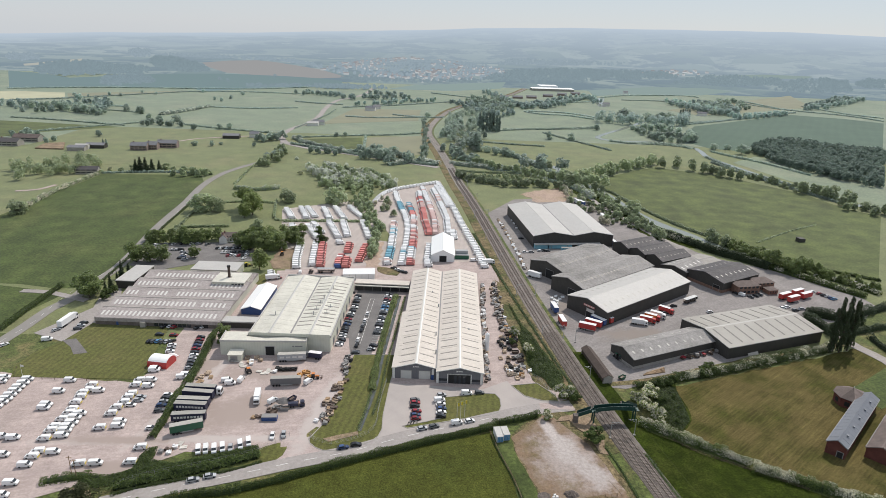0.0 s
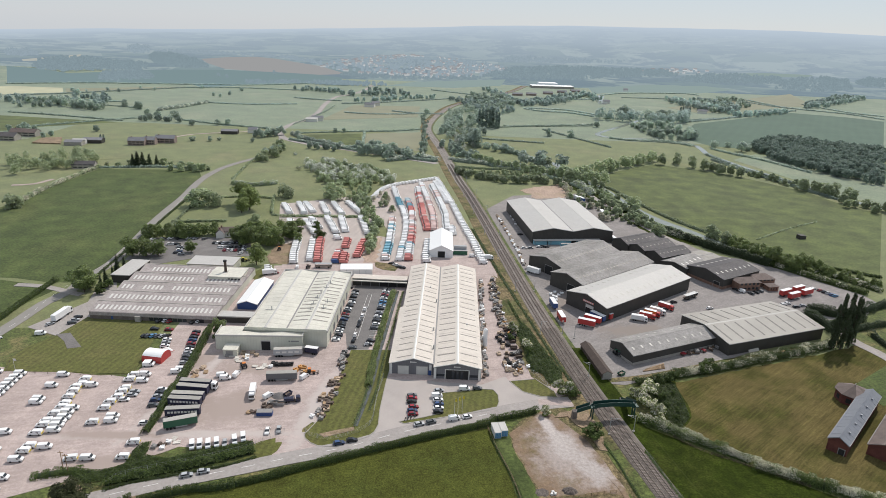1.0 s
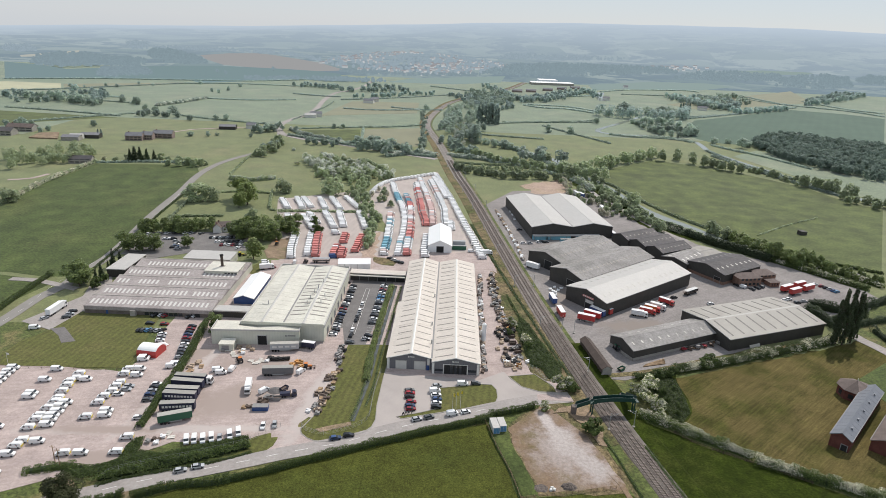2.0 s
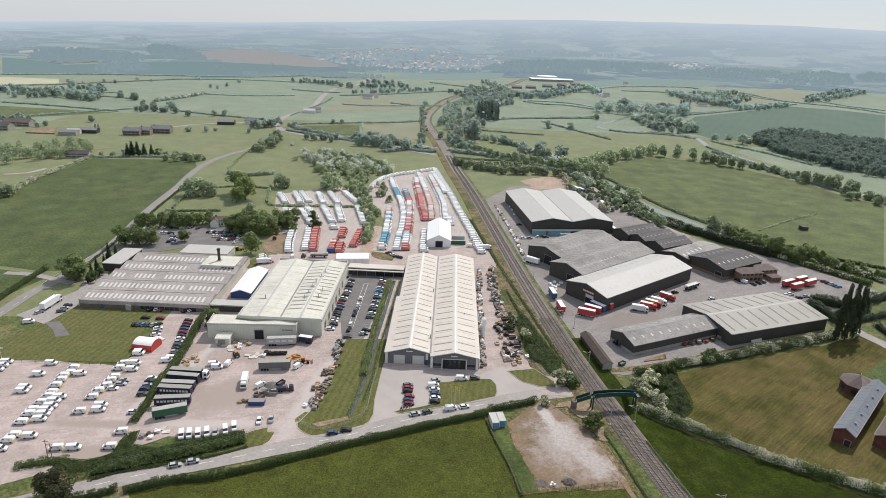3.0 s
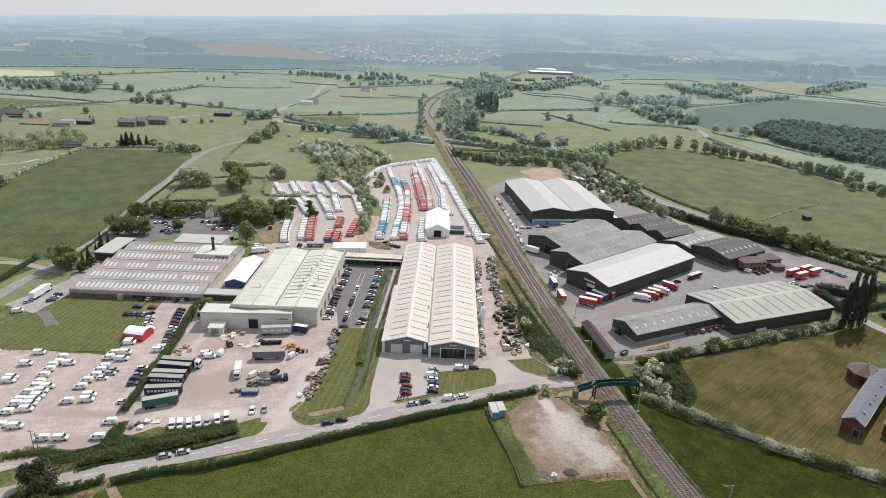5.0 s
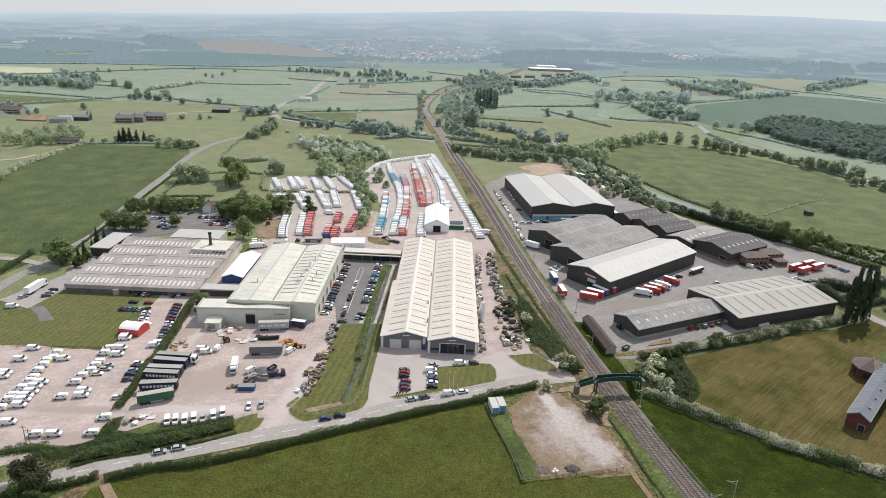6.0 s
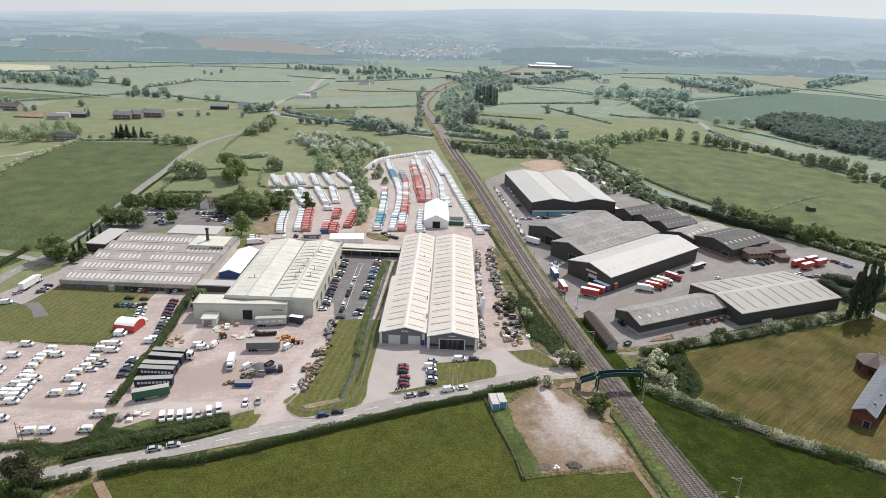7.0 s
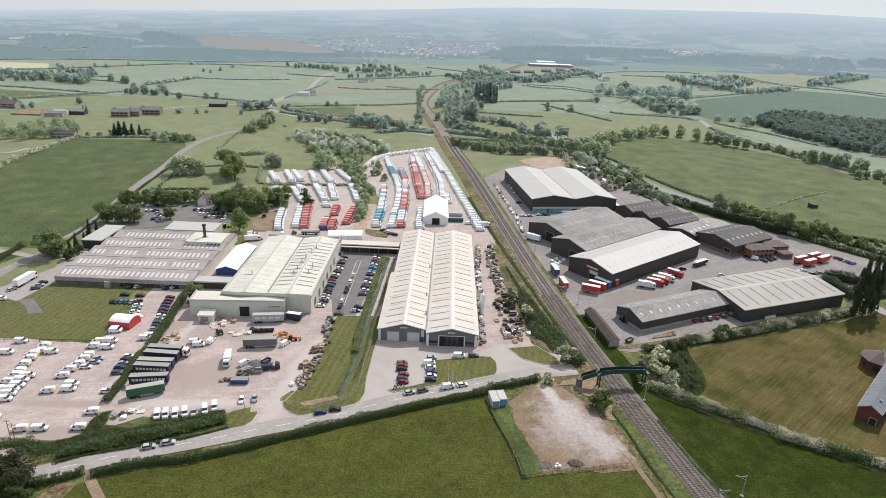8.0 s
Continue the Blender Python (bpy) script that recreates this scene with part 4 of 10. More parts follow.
def kerb(pts, label):
    line = [Vector(p) for p in pts + pts[:1]]
    nor = sides(line)
    setting("kerb", ribbon(Shape(), line, [(0.16, 0.0), (0.16, 0.30), (-0.16, 0.30), (-0.16, 0.0)]), M["concrete"], label, "kerb")


kerb([(6.9, -30.3), (15.7, -27), (22.9, -23.6), (22.7, -14.7), (21.5, -10.4), (38.7, -6.3), (42.7, -6.4), (44.4, -9.9), (44.5, -15), (43.4, -18.8), (40.2, -20.9), (19.7, -27.7), (9, -31.5)], "pale concrete kerb round the lawn island")
kerb([(-18.5, 21.6), (1, 22.8), (0.2, 6.7), (-0.4, -4.3), (-0.8, -23.9), (-0.3, -32.5), (-1.2, -36.9), (-3.6, -40.2), (-9.7, -43.7), (-14.9, -45.9), (-19.5, -45.9), (-22.2, -44.5), (-24.6, -42.2), (-25.5, -39.8), (-24.7, -37.8), (-22.5, -31.7), (-20.9, -25.3), (-20, -14), (-20, -5.8), (-19.9, 7.4)], "pale concrete kerb round the grass strip")
kerb([(49.8, 0.4), (60.7, 2.9), (67.2, -5.8), (67.8, -10.1), (61.5, -10.2), (54.6, -7.1)], "pale concrete kerb round the grass triangle")
dashes([(-85.4, -77.1), (-77.5, -73.2), (-66.3, -68), (-52.6, -62.7), (-39.7, -57.7), (-29.5, -53.4), (-19.6, -49.7), (-9.3, -45.8), (8.4, -36.5), (27.8, -28.5), (42.2, -22.2)], 9, 4, 0.2, 0.26)
dashes([(-177, 21.5), (-175, 42.3), (-177.5, 74.5), (-173.2, 133.1), (-181.9, 210.7), (-191.7, 284)], 9, 4, 0.14, 0.26)

# canal and river
road("water_1", [(350.5, 856.8), (317.7, 806), (283.3, 752.4), (253.5, 709.8), (232.9, 672.3), (241.9, 649.8), (271.1, 642.9), (307.2, 647.3), (334.1, 635.4), (346.9, 611.7), (346.2, 582.2), (340.8, 542.4), (347.1, 501.8), (353.1, 471.2), (366.5, 420), (379.9, 382.6), (391.7, 347), (393.7, 325.2), (401.3, 307.6)], 7.5, "winding pale river with grassy banks", M["water"], 0.05, "river")
road("water_2", [(105.6, 493.6), (119.9, 479.7), (130.1, 462.4), (141.4, 437.2), (142.1, 406.4), (153.6, 377.7), (163, 351.1), (166.9, 330.1), (171.1, 306.6), (175.9, 279.7), (182.6, 255.6), (190.2, 238.2), (199.5, 222.2), (207.1, 204.4), (217.2, 181.2), (228.9, 165.8), (246.2, 150.2), (263, 136.7), (281.5, 124.3)], 9.0, "pale canal between hedges", M["water"], 0.10, "canal")
road("water_3", [(370, 1260), (362.6, 1228.9), (338.3, 1136.6), (331.6, 1070.5)], 14.0, "far loop of the pale river", M["water"], 0.05, "river")
road("ditch", [(-3.2, 88.1), (-5, 36.3), (-5.7, 18.2), (-5.8, -1.8), (-7.2, -21.8), (-8.4, -34.1)], 1.5, "narrow water-filled drain", M["drain"], 0.10, "drain")

# ---- railway ----
RAIL = smooth_line([(101.7, -98.0), (94.9, -70.0), (90.5, -50.0), (86.4, -30.0), (82.6, -10.0), (79.0, 10.0), (75.8, 30.0), (71.2, 60.0), (67.0, 90.0), (63.2, 120.0), (58.3, 160.0), (53.5, 200.0), (46.1, 260.0), (39.2, 310.0)] + [(32.4, 355.2), (23.6, 424.8), (11.9, 515.7), (-3, 612), (-8.5, 670), (-5.5, 742.1), (5, 830), (30, 955), (95, 1120), (160, 1260), (215, 1440)], 5.0)
setting("rail_verge", ribbon(Shape(), RAIL, [(11, -0.05), (10, 0.27), (4, 0.27)]), M["dry_grass"], "dry grassy railway embankment strip")
SPLIT = [i for i, p in enumerate(RAIL) if p.y > 25.0][0]
setting("rail_verge_2", ribbon(Shape(), RAIL[:SPLIT + 1], [(-4, 0.30), (-11, 0.30), (-12, -0.05)]), M["grass_deep"], "lush green railway embankment strip")
setting("rail_verge_3", ribbon(Shape(), RAIL[SPLIT:], [(-4, 0.30), (-6.6, 0.30), (-7.6, -0.05)]), M["rough_grass"], "olive green railway embankment strip")
sheet("verge_2", [(51.1, 115.6), (55.8, 109.2), (67, 24.4), (69.9, -3.1), (63.5, -1.5), (59.8, 4.7), (54.9, 39.4), (50.6, 70.3)], 0.07, M["dry_grass"], "dry grass strip beside the storage yard", rough=1.2)
FAR_RAIL = [i for i, p in enumerate(RAIL) if p.y > 330.0][0]
MID_RAIL = [i for i, p in enumerate(RAIL) if p.y > 45.0][0]
setting("ballast_3", ribbon(Shape(), RAIL[MID_RAIL:FAR_RAIL + 1], [(4.5, 0.0), (3.7, 0.5), (-3.4, 0.5), (-3.9, 0.32)]), M["ballast_mid"], "brown railway ballast bed paled by haze", "railway")
setting("ballast", ribbon(Shape(), RAIL[:MID_RAIL + 1], [(4.5, 0.0), (3.7, 0.5), (-3.4, 0.5), (-3.9, 0.32)]), M["ballast"], "brown stone railway ballast bed", "railway")
setting("ballast_2", ribbon(Shape(), RAIL[FAR_RAIL:], [(4.5, 0.0), (3.7, 0.5), (-3.4, 0.5), (-3.9, 0.32)]), M["ballast_hazy"], "stone railway ballast bed paled further by haze", "railway")
setting("cess_path", ribbon(Shape(), RAIL, [(-3.88, 0.33), (-5.0, 0.33), (-5.3, 0.0)]), M["cess"], "pale stone path beside the ballast", "railway")

TRACKS = (-1.75, 1.75)


def railway():
    nor = sides(RAIL)
    for o in TRACKS:
        track = thing("railway_track", "steel rails on concrete sleepers in brown ballast", "railway track", kind="structure")
        for g in (-0.75, 0.75):
            part("rail", ribbon(Shape(), RAIL, [(o + g + 0.05, 0.55), (o + g + 0.05, 0.76), (o + g - 0.05, 0.76), (o + g - 0.05, 0.55)]), M["steel"], track)
        one = Shape().box(-1.3, -0.14, 0.45, 1.3, 0.14, 0.60).mesh("sleeper", M["sleeper"])
        rest, made = Shape(), 0
        for i in range(len(RAIL) - 1):
            a, b = RAIL[i], RAIL[i + 1]
            if a.y > 420:
                break
            n = max(1, round((b - a).length / 0.72))
            ang = math.atan2(nor[i].y, nor[i].x)
            for k in range(n):
                p = a + (b - a) * (k / n) + nor[i] * o
                if made < 150:
                    part("sleeper", one, M["sleeper"], track, at=pose(p.x, p.y, 0, 0, 0, math.degrees(ang)))
                    made += 1
                else:
                    u = nor[i] * 1.3
                    w = Vector((-nor[i].y, nor[i].x)) * 0.14
                    rest.slab((*(p - u - w), 0.6), (*(p + u - w), 0.6), (*(p + u + w), 0.6), (*(p - u + w), 0.6), 0.12)
        tagged(part("sleepers_beyond", rest, M["sleeper"], track), kind="stuff")


railway()


def mast(x, y, rot):
    t = thing("catenary_mast", "grey galvanised overhead line mast beside the railway", "mast", pose(x, y, 0.1, 0, 0, rot), "railway masts")
    part("post", Shape().box(-0.09, -0.09, 0, 0.09, 0.09, 7.0), M["galv"], t)
    part("bracket", Shape().tube((0, 0, 6.6), (3.0, 0, 6.9), 0.05).tube((0, 0, 5.6), (2.6, 0, 6.8), 0.05), M["galv"], t)
    part("footing", Shape().box(-0.4, -0.4, 0, 0.4, 0.4, 0.45), M["concrete"], t)


for i, (x, y) in enumerate([(82.8, -33), (92.2, -30.8), (96.3, -79.6), (105.6, -74.1)] + [(83.8, 40.9), (83.5, 6.6)]):
    mast(x, y, 0 if i % 2 == 0 else 180)
for i in range(8, len(RAIL), 10):
    if 40 < RAIL[i].y < 420:
        v = sides(RAIL)[i]
        for s in (1, -1):
            p = RAIL[i] + v * 5.4 * s
            mast(p.x, p.y, math.degrees(math.atan2(-v.y * s, -v.x * s)))


# ---- buildings ----
def seat(pts):
    """The pose with its origin at the first plan point and x towards the second, and the distance between them."""
    a, b = Vector(pts[0]), Vector(pts[1])
    d = b - a
    return pose(a.x, a.y, 0, 0, 0, math.degrees(math.atan2(d.y, d.x))), d.length


def hall(name, label, m, bays, length, eave, ridge, wall, roof, lights=None, doors=(), category="warehouse", plinth=None, fronts=None, cap="trim", over=0.35, seams=0.0):
    """A pitched-roof hall: bays side by side along x, ridges along y, front wall at y = 0."""
    t = thing(name, label, category, m)
    wall, roof = M[wall], M[roof]
    total, x = sum(bays), 0.0
    fronts = fronts or [0.0] * len(bays)
    for k, w in enumerate(bays):
        f = fronts[k]
        prof = [(x, 0.0), (x + w, 0.0), (x + w, eave), (x + w / 2, ridge), (x, eave)]
        part("front_wall", Shape().side(prof, f, f + 0.3), wall, t)
        part("rear_wall", Shape().side(prof, length - 0.3, length), wall, t)
        if k == 0 or fronts[k - 1] > f:
            part("side_wall", Shape().box(x, f + 0.3, 0, x + 0.3, length - 0.3, eave - 0.02), wall, t)
        if k == len(bays) - 1 or fronts[k + 1] > f:
            part("side_wall", Shape().box(x + w - 0.3, f + 0.3, 0, x + w, length - 0.3, eave - 0.02), wall, t)
        lo, hi = (over if k == 0 else 0), (over if k == len(bays) - 1 else 0)
        s = (ridge - eave) / (w / 2)
        up = 0.14
        for a, sign, ov in ((x, 1, lo), (x + w, -1, hi)):
            e = (a - sign * ov, eave - s * ov + up)
            r = (x + w / 2, ridge + up)
            c = [(e[0], f - over, e[1]), (r[0], f - over, r[1]), (r[0], length + over, r[1]), (e[0], length + over, e[1])]
            if sign > 0:
                c = [c[3], c[2], c[1], c[0]]
            c = c[::-1] if sign > 0 else c[::-1]
            sh = Shape().slab(*c, 0.12)
            part("roof_slope", sh, roof, t)
            if seams:
                ss = Shape()
                n = int((length - f) / seams)
                for i in range(1, n):
                    yy = f + i * (length - f) / n
                    ss.slab((e[0], yy - 0.06, e[1] + 0.05), (r[0], yy - 0.06, r[1] + 0.05), (r[0], yy + 0.06, r[1] + 0.05), (e[0], yy + 0.06, e[1] + 0.05), 0.05)
                tagged(part("roof_seams", ss, roof, t), kind="stuff")
            if lights:
                n, fa, fb, wy, lm = lights[:5]
                y0, y1 = lights[5] if len(lights) > 5 else (0.0, 1.0)
                pa, pb = (a + sign * w / 2 * fa, eave + (ridge - eave) * fa + up + 0.05), (a + sign * w / 2 * fb, eave + (ridge - eave) * fb + up + 0.05)
                me = Shape().slab((pa[0], -wy / 2, pa[1]), (pb[0], -wy / 2, pb[1]), (pb[0], wy / 2, pb[1]), (pa[0], wy / 2, pa[1]), 0.06).mesh("rooflight", M[lm])
                for i in range(n):
                    yy = f + (length - f) * (y0 + (y1 - y0) * (i + 0.5) / n)
                    part("rooflight", me, M[lm], t, at=pose(0, yy, 0))
        part("ridge_cap", Shape().side([(x + w / 2 - 0.5, ridge + up - 0.5 * s + 0.02), (x + w / 2, ridge + up + 0.09), (x + w / 2 + 0.5, ridge + up - 0.5 * s + 0.02), (x + w / 2, ridge + up - 0.05)], f - over, length + over), M[cap], t)
        for a, sign in ((x - lo, 1), (x + w + hi, -1)):
            ez = eave - s * (lo if sign > 0 else hi)
            part("verge_trim", Shape().slab((a, f - over - 0.06, ez + up + 0.06), (x + w / 2, f - over - 0.06, ridge + up + 0.06), (x + w / 2, f - over + 0.12, ridge + up + 0.06), (a, f - over + 0.12, ez + up + 0.06), 0.35), M[cap], t)
        if k:
            part("valley_gutter", Shape().box(x - 0.35, max(f, fronts[k - 1]), eave + up + 0.02, x + 0.35, length, eave + up + 0.14), M["trim_grey"], t)
        x += w
    for a in (-over - 0.1, total + over - 0.05):
        f = fronts[0] if a < 0 else fronts[-1]
        part("gutter", Shape().box(a, f, eave - 0.22, a + 0.15, length, eave + 0.0), M["trim_grey"], t)
    if plinth:
        for k in range(len(bays)):
            xa = sum(bays[:k])
            part("plinth", Shape().box(xa + 0.02, fronts[k] - 0.08, 0, xa + bays[k] - 0.02, fronts[k] - 0.01, plinth[1]), M[plinth[0]], t)
        part("plinth", Shape().box(total + 0.01, fronts[-1], 0, total + 0.08, length, plinth[1]), M[plinth[0]], t)
    for (xa, xb, zb, dm) in doors:
        f = 0.0
        acc = 0.0
        for k, w in enumerate(bays):
            if acc <= xa < acc + w:
                f = fronts[k]
            acc += w
        d = part("roller_door", Shape().box(xa, f - 0.07, 0, xb, f - 0.01, zb), M[dm], t)
        part("door_frame", Shape().box(xa - 0.2, f - 0.11, 0, xa, f - 0.01, zb + 0.2).box(xb, f - 0.11, 0, xb + 0.2, f - 0.01, zb + 0.2).box(xa, f - 0.11, zb, xb, f - 0.01, zb + 0.2), M["trim_grey"], d)
    return t


def windows(t, x0, x1, n, y, z0, z1, gap=0.5, mat="glass"):
    step = (x1 - x0) / n
    me = Shape().box(gap / 2, -0.05, z0, step - gap / 2, 0.0, z1).mesh("window", M[mat])
    for i in range(n):
        part("window", me, M[mat], t, at=pose(x0 + i * step, y - 0.01, 0))


# the long twin-gabled warehouse
A = hall("main_warehouse", "long twin-gabled warehouse with cream roof and grey front", pose(1.8, 3.2, 0, 0, 0, -0.5), [16.7, 19.6], 109.5, 5.4, 7.6, "wall_grey", "roof_cream",
         (19, 0.14, 0.88, 0.6, "skylight_dark", (0.0, 0.98)), [(2.0, 6.4, 3.9, "door_pale"), (9.6, 14.2, 3.9, "door_pale"), (21.9, 31.0, 4.2, "dark")], fronts=[0.0, -2.5], seams=9.0)
for x in (-1.5, 14.9, 16.9, 35.1):
    part("front_pier", Shape().box(x, -0.35 if x < 16 else -2.85, 0, x + 1.0, -0.02 if x < 16 else -2.52, 5.1), M["trim"], A)
part("window_band", Shape().box(18.0, -2.58, 1.2, 21.5, -2.51, 2.3), M["glass"], A)
part("window_band", Shape().box(31.4, -2.58, 1.2, 35.0, -2.51, 2.3), M["glass"], A)
for x in (24.2, 26.0, 27.8):
    part("door_leaf", Shape().box(x, -2.62, 0, x + 1.2, -2.575, 3.9), M["glass"], A)
part("door_surround", Shape().box(21.4, -2.64, 0, 21.7, -2.60, 4.6).box(31.2, -2.64, 0, 31.5, -2.60, 4.6).box(21.4, -2.64, 4.4, 31.5, -2.60, 4.6), M["trim"], A)
part("blue_door", Shape().box(14.6, -0.45, 0, 15.8, -0.36, 2.4), M["blue"], A, "small blue personnel door")
for x, y in ((8.3, -0.08), (26.4, -2.58)):
    part("sign_emblem", Shape().box(x - 1.3, y - 0.04, 5.5, x - 0.7, y, 6.1), M["trim"], A)
    part("sign_bar", Shape().box(x - 0.5, y - 0.04, 5.6, x + 1.3, y, 6.0), M["trim"], A)
part("side_aisle", Shape().add([(-1.6, 0.02, 0), (0, 0.02, 0), (0, 54, 0), (-1.6, 54, 0), (-1.6, 0.02, 5.0), (0, 0.02, 5.5), (0, 54, 5.5), (-1.6, 54, 5.0)], [(4, 5, 6, 7), (0, 1, 5, 4), (1, 2, 6, 5), (2, 3, 7, 6), (3, 0, 4, 7)]), M["wall_grey"], A, "low grey side aisle")
part("aisle_roof", Shape().slab((-1.9, -0.35, 5.1), (0.3, -0.35, 5.62), (0.3, 54.2, 5.62), (-1.9, 54.2, 5.1), 0.12), M["roof_cream"], A)
for x, y in ((15.9, 12), (15.4, 29), (15.6, 60), (12.0, 76), (26.0, 88), (30.5, 34)):
    part("roof_vent", Shape().box(x, y, 5.6, x + 0.5, y + 0.7, 7.4), M["galv"], A)


# cream warehouse
B = hall("cream_warehouse", "wide cream-clad warehouse with shallow weathered roof", pose(-65.5, 23.5, 0, 0, 0, -0.3), [18.1, 18.1], 69, 7.6, 8.7, "wall_cream", "roof_cream_b", None, [], cap="roof_white", seams=4.5)
for sx in (1, -1):
    x0 = 18.1 + (1.1 if sx > 0 else 9.9)
    e0, e1 = (7.6 + 1.1 * (1.1 / 9.05), 7.6 + 1.1 * (7.8 / 9.05)) if sx > 0 else (7.6 + 1.1 * (8.2 / 9.05), 7.6 + 1.1 * (1.5 / 9.05))
    me = Shape().slab((0, 0, e0 + 0.22), (6.7, 0, e1 + 0.22), (6.7, 0.7, e1 + 0.22), (0, 0.7, e0 + 0.22), 0.08).mesh("rooflight", M["skylight_dark"])
    for i in range(13):
        part("rooflight", me, M["skylight_dark"], B, at=pose(x0, 9 + i * 4.2, 0))
for x in (-0.4, 36.1):
    part("side_parapet", Shape().box(x, -0.4, 7.2, x + 0.5, 69.4, 8.3), M["roof_white"], B)
part("front_parapet", Shape().box(0.1, -0.5, 7.4, 36.1, -0.05, 8.75), M["wall_cream"], B)
part("rear_parapet", Shape().box(0.1, 69.05, 7.4, 36.1, 69.5, 8.75), M["roof_white"], B)
part("roof_duct", Shape().tube((26, 30, 8.3), (26, 38, 8.9), 0.3, 0.3, 8).tube((26, 38, 8.4), (26, 38, 11), 0.25, 0.25, 8), M["galv"], B)
part("roof_duct", Shape().tube((7, 18, 8.0), (7, 18, 10.5), 0.2, 0.2, 8).tube((4, 18, 8.6), (10, 18, 8.6), 0.15, 0.15, 8), M["galv"], B)
for x, y in ((24.5, 20), (24.8, 26), (25.2, 33), (30.5, 22), (31.0, 29), (27.0, 46), (28.0, 52)):
    part("exhaust_pipe", Shape().tube((x, y, 8.0), (x, y, 10.4), 0.16, 0.16, 8).tube((x - 1.3, y, 8.9), (x + 1.3, y, 8.9), 0.12, 0.12, 6), M["galv"], B)
for i in range(6):
    part("side_door", Shape().box(36.15, 6 + i * 9, 0, 36.26, 9.5 + i * 9, 3.6), M["wall_grey"], B)
mb, wb = seat([(-76.6, 17.4), (-39.3, 19.3)])
t = thing("front_office_block", "low cream clad front block with flat parapet roof", "office block", mb)
part("wall_block", Shape().box(0, 0, 0, wb, 4.0, 6.6).box(0, 4.0, 0, 10.4, 9.5, 6.6), M["wall_cream"], t)
part("parapet", Shape().box(-0.15, -0.15, 6.6, wb + 0.15, 0.2, 7.3).box(-0.15, 0.2, 6.6, 0.2, 9.6, 7.3).box(wb - 0.2, 0.2, 6.6, wb + 0.15, 3.9, 7.3), M["roof_white"], t)
part("roof", Shape().side([(0.2, 6.6), (wb / 2, 6.6), (wb / 2, 6.68), (wb * 0.27, 7.35), (0.2, 6.68)], 0.2, 3.9), M["roof_cream_b"], t)
part("roof", Shape().side([(wb / 2, 6.6), (wb - 0.2, 6.6), (wb - 0.2, 6.68), (wb * 0.76, 7.35), (wb / 2, 6.68)], 0.2, 3.9), M["roof_cream_b"], t)
part("flat_roof", Shape().box(0.2, 3.9, 6.6, 10.4, 9.4, 6.75), M["roof_cream_b"], t)
part("roller_door", Shape().box(19.6, -0.06, 0, 23.4, -0.01, 4.4), M["dark"], t)
for x in (19.3, 23.4):
    part("door_jamb", Shape().box(x, -0.2, 0, x + 0.3, -0.01, 4.4), M["roof_white"], t)
part("door_lintel", Shape().box(19.3, -0.2, 4.4, 23.7, -0.01, 4.75), M["roof_white"], t)
part("sign_bar", Shape().box(wb - 5.0, -0.08, 4.3, wb - 1.6, -0.02, 4.9), M["trim_grey"], t)
part("sign_emblem", Shape().box(wb - 6.0, -0.08, 4.2, wb - 5.3, -0.02, 4.9), M["trim_grey"], t)

t = thing("gatehouse_shed", "small cream flat-roofed store in front of the warehouse", "shed", pose(-71.5, 11.8, 0, 0, 0, 3))
part("wall_block", Shape().box(0, 0, 0, 5.8, 4.8, 3.2), M["wall_cream"], t)
part("roof", Shape().slab((-0.25, -0.25, 3.35), (6.05, -0.25, 3.35), (6.05, 5.05, 3.6), (-0.25, 5.05, 3.6), 0.2), M["roof_cream_b"], t)
part("door", Shape().box(1.0, -0.06, 0, 4.0, -0.01, 2.6), M["trim_grey"], t)


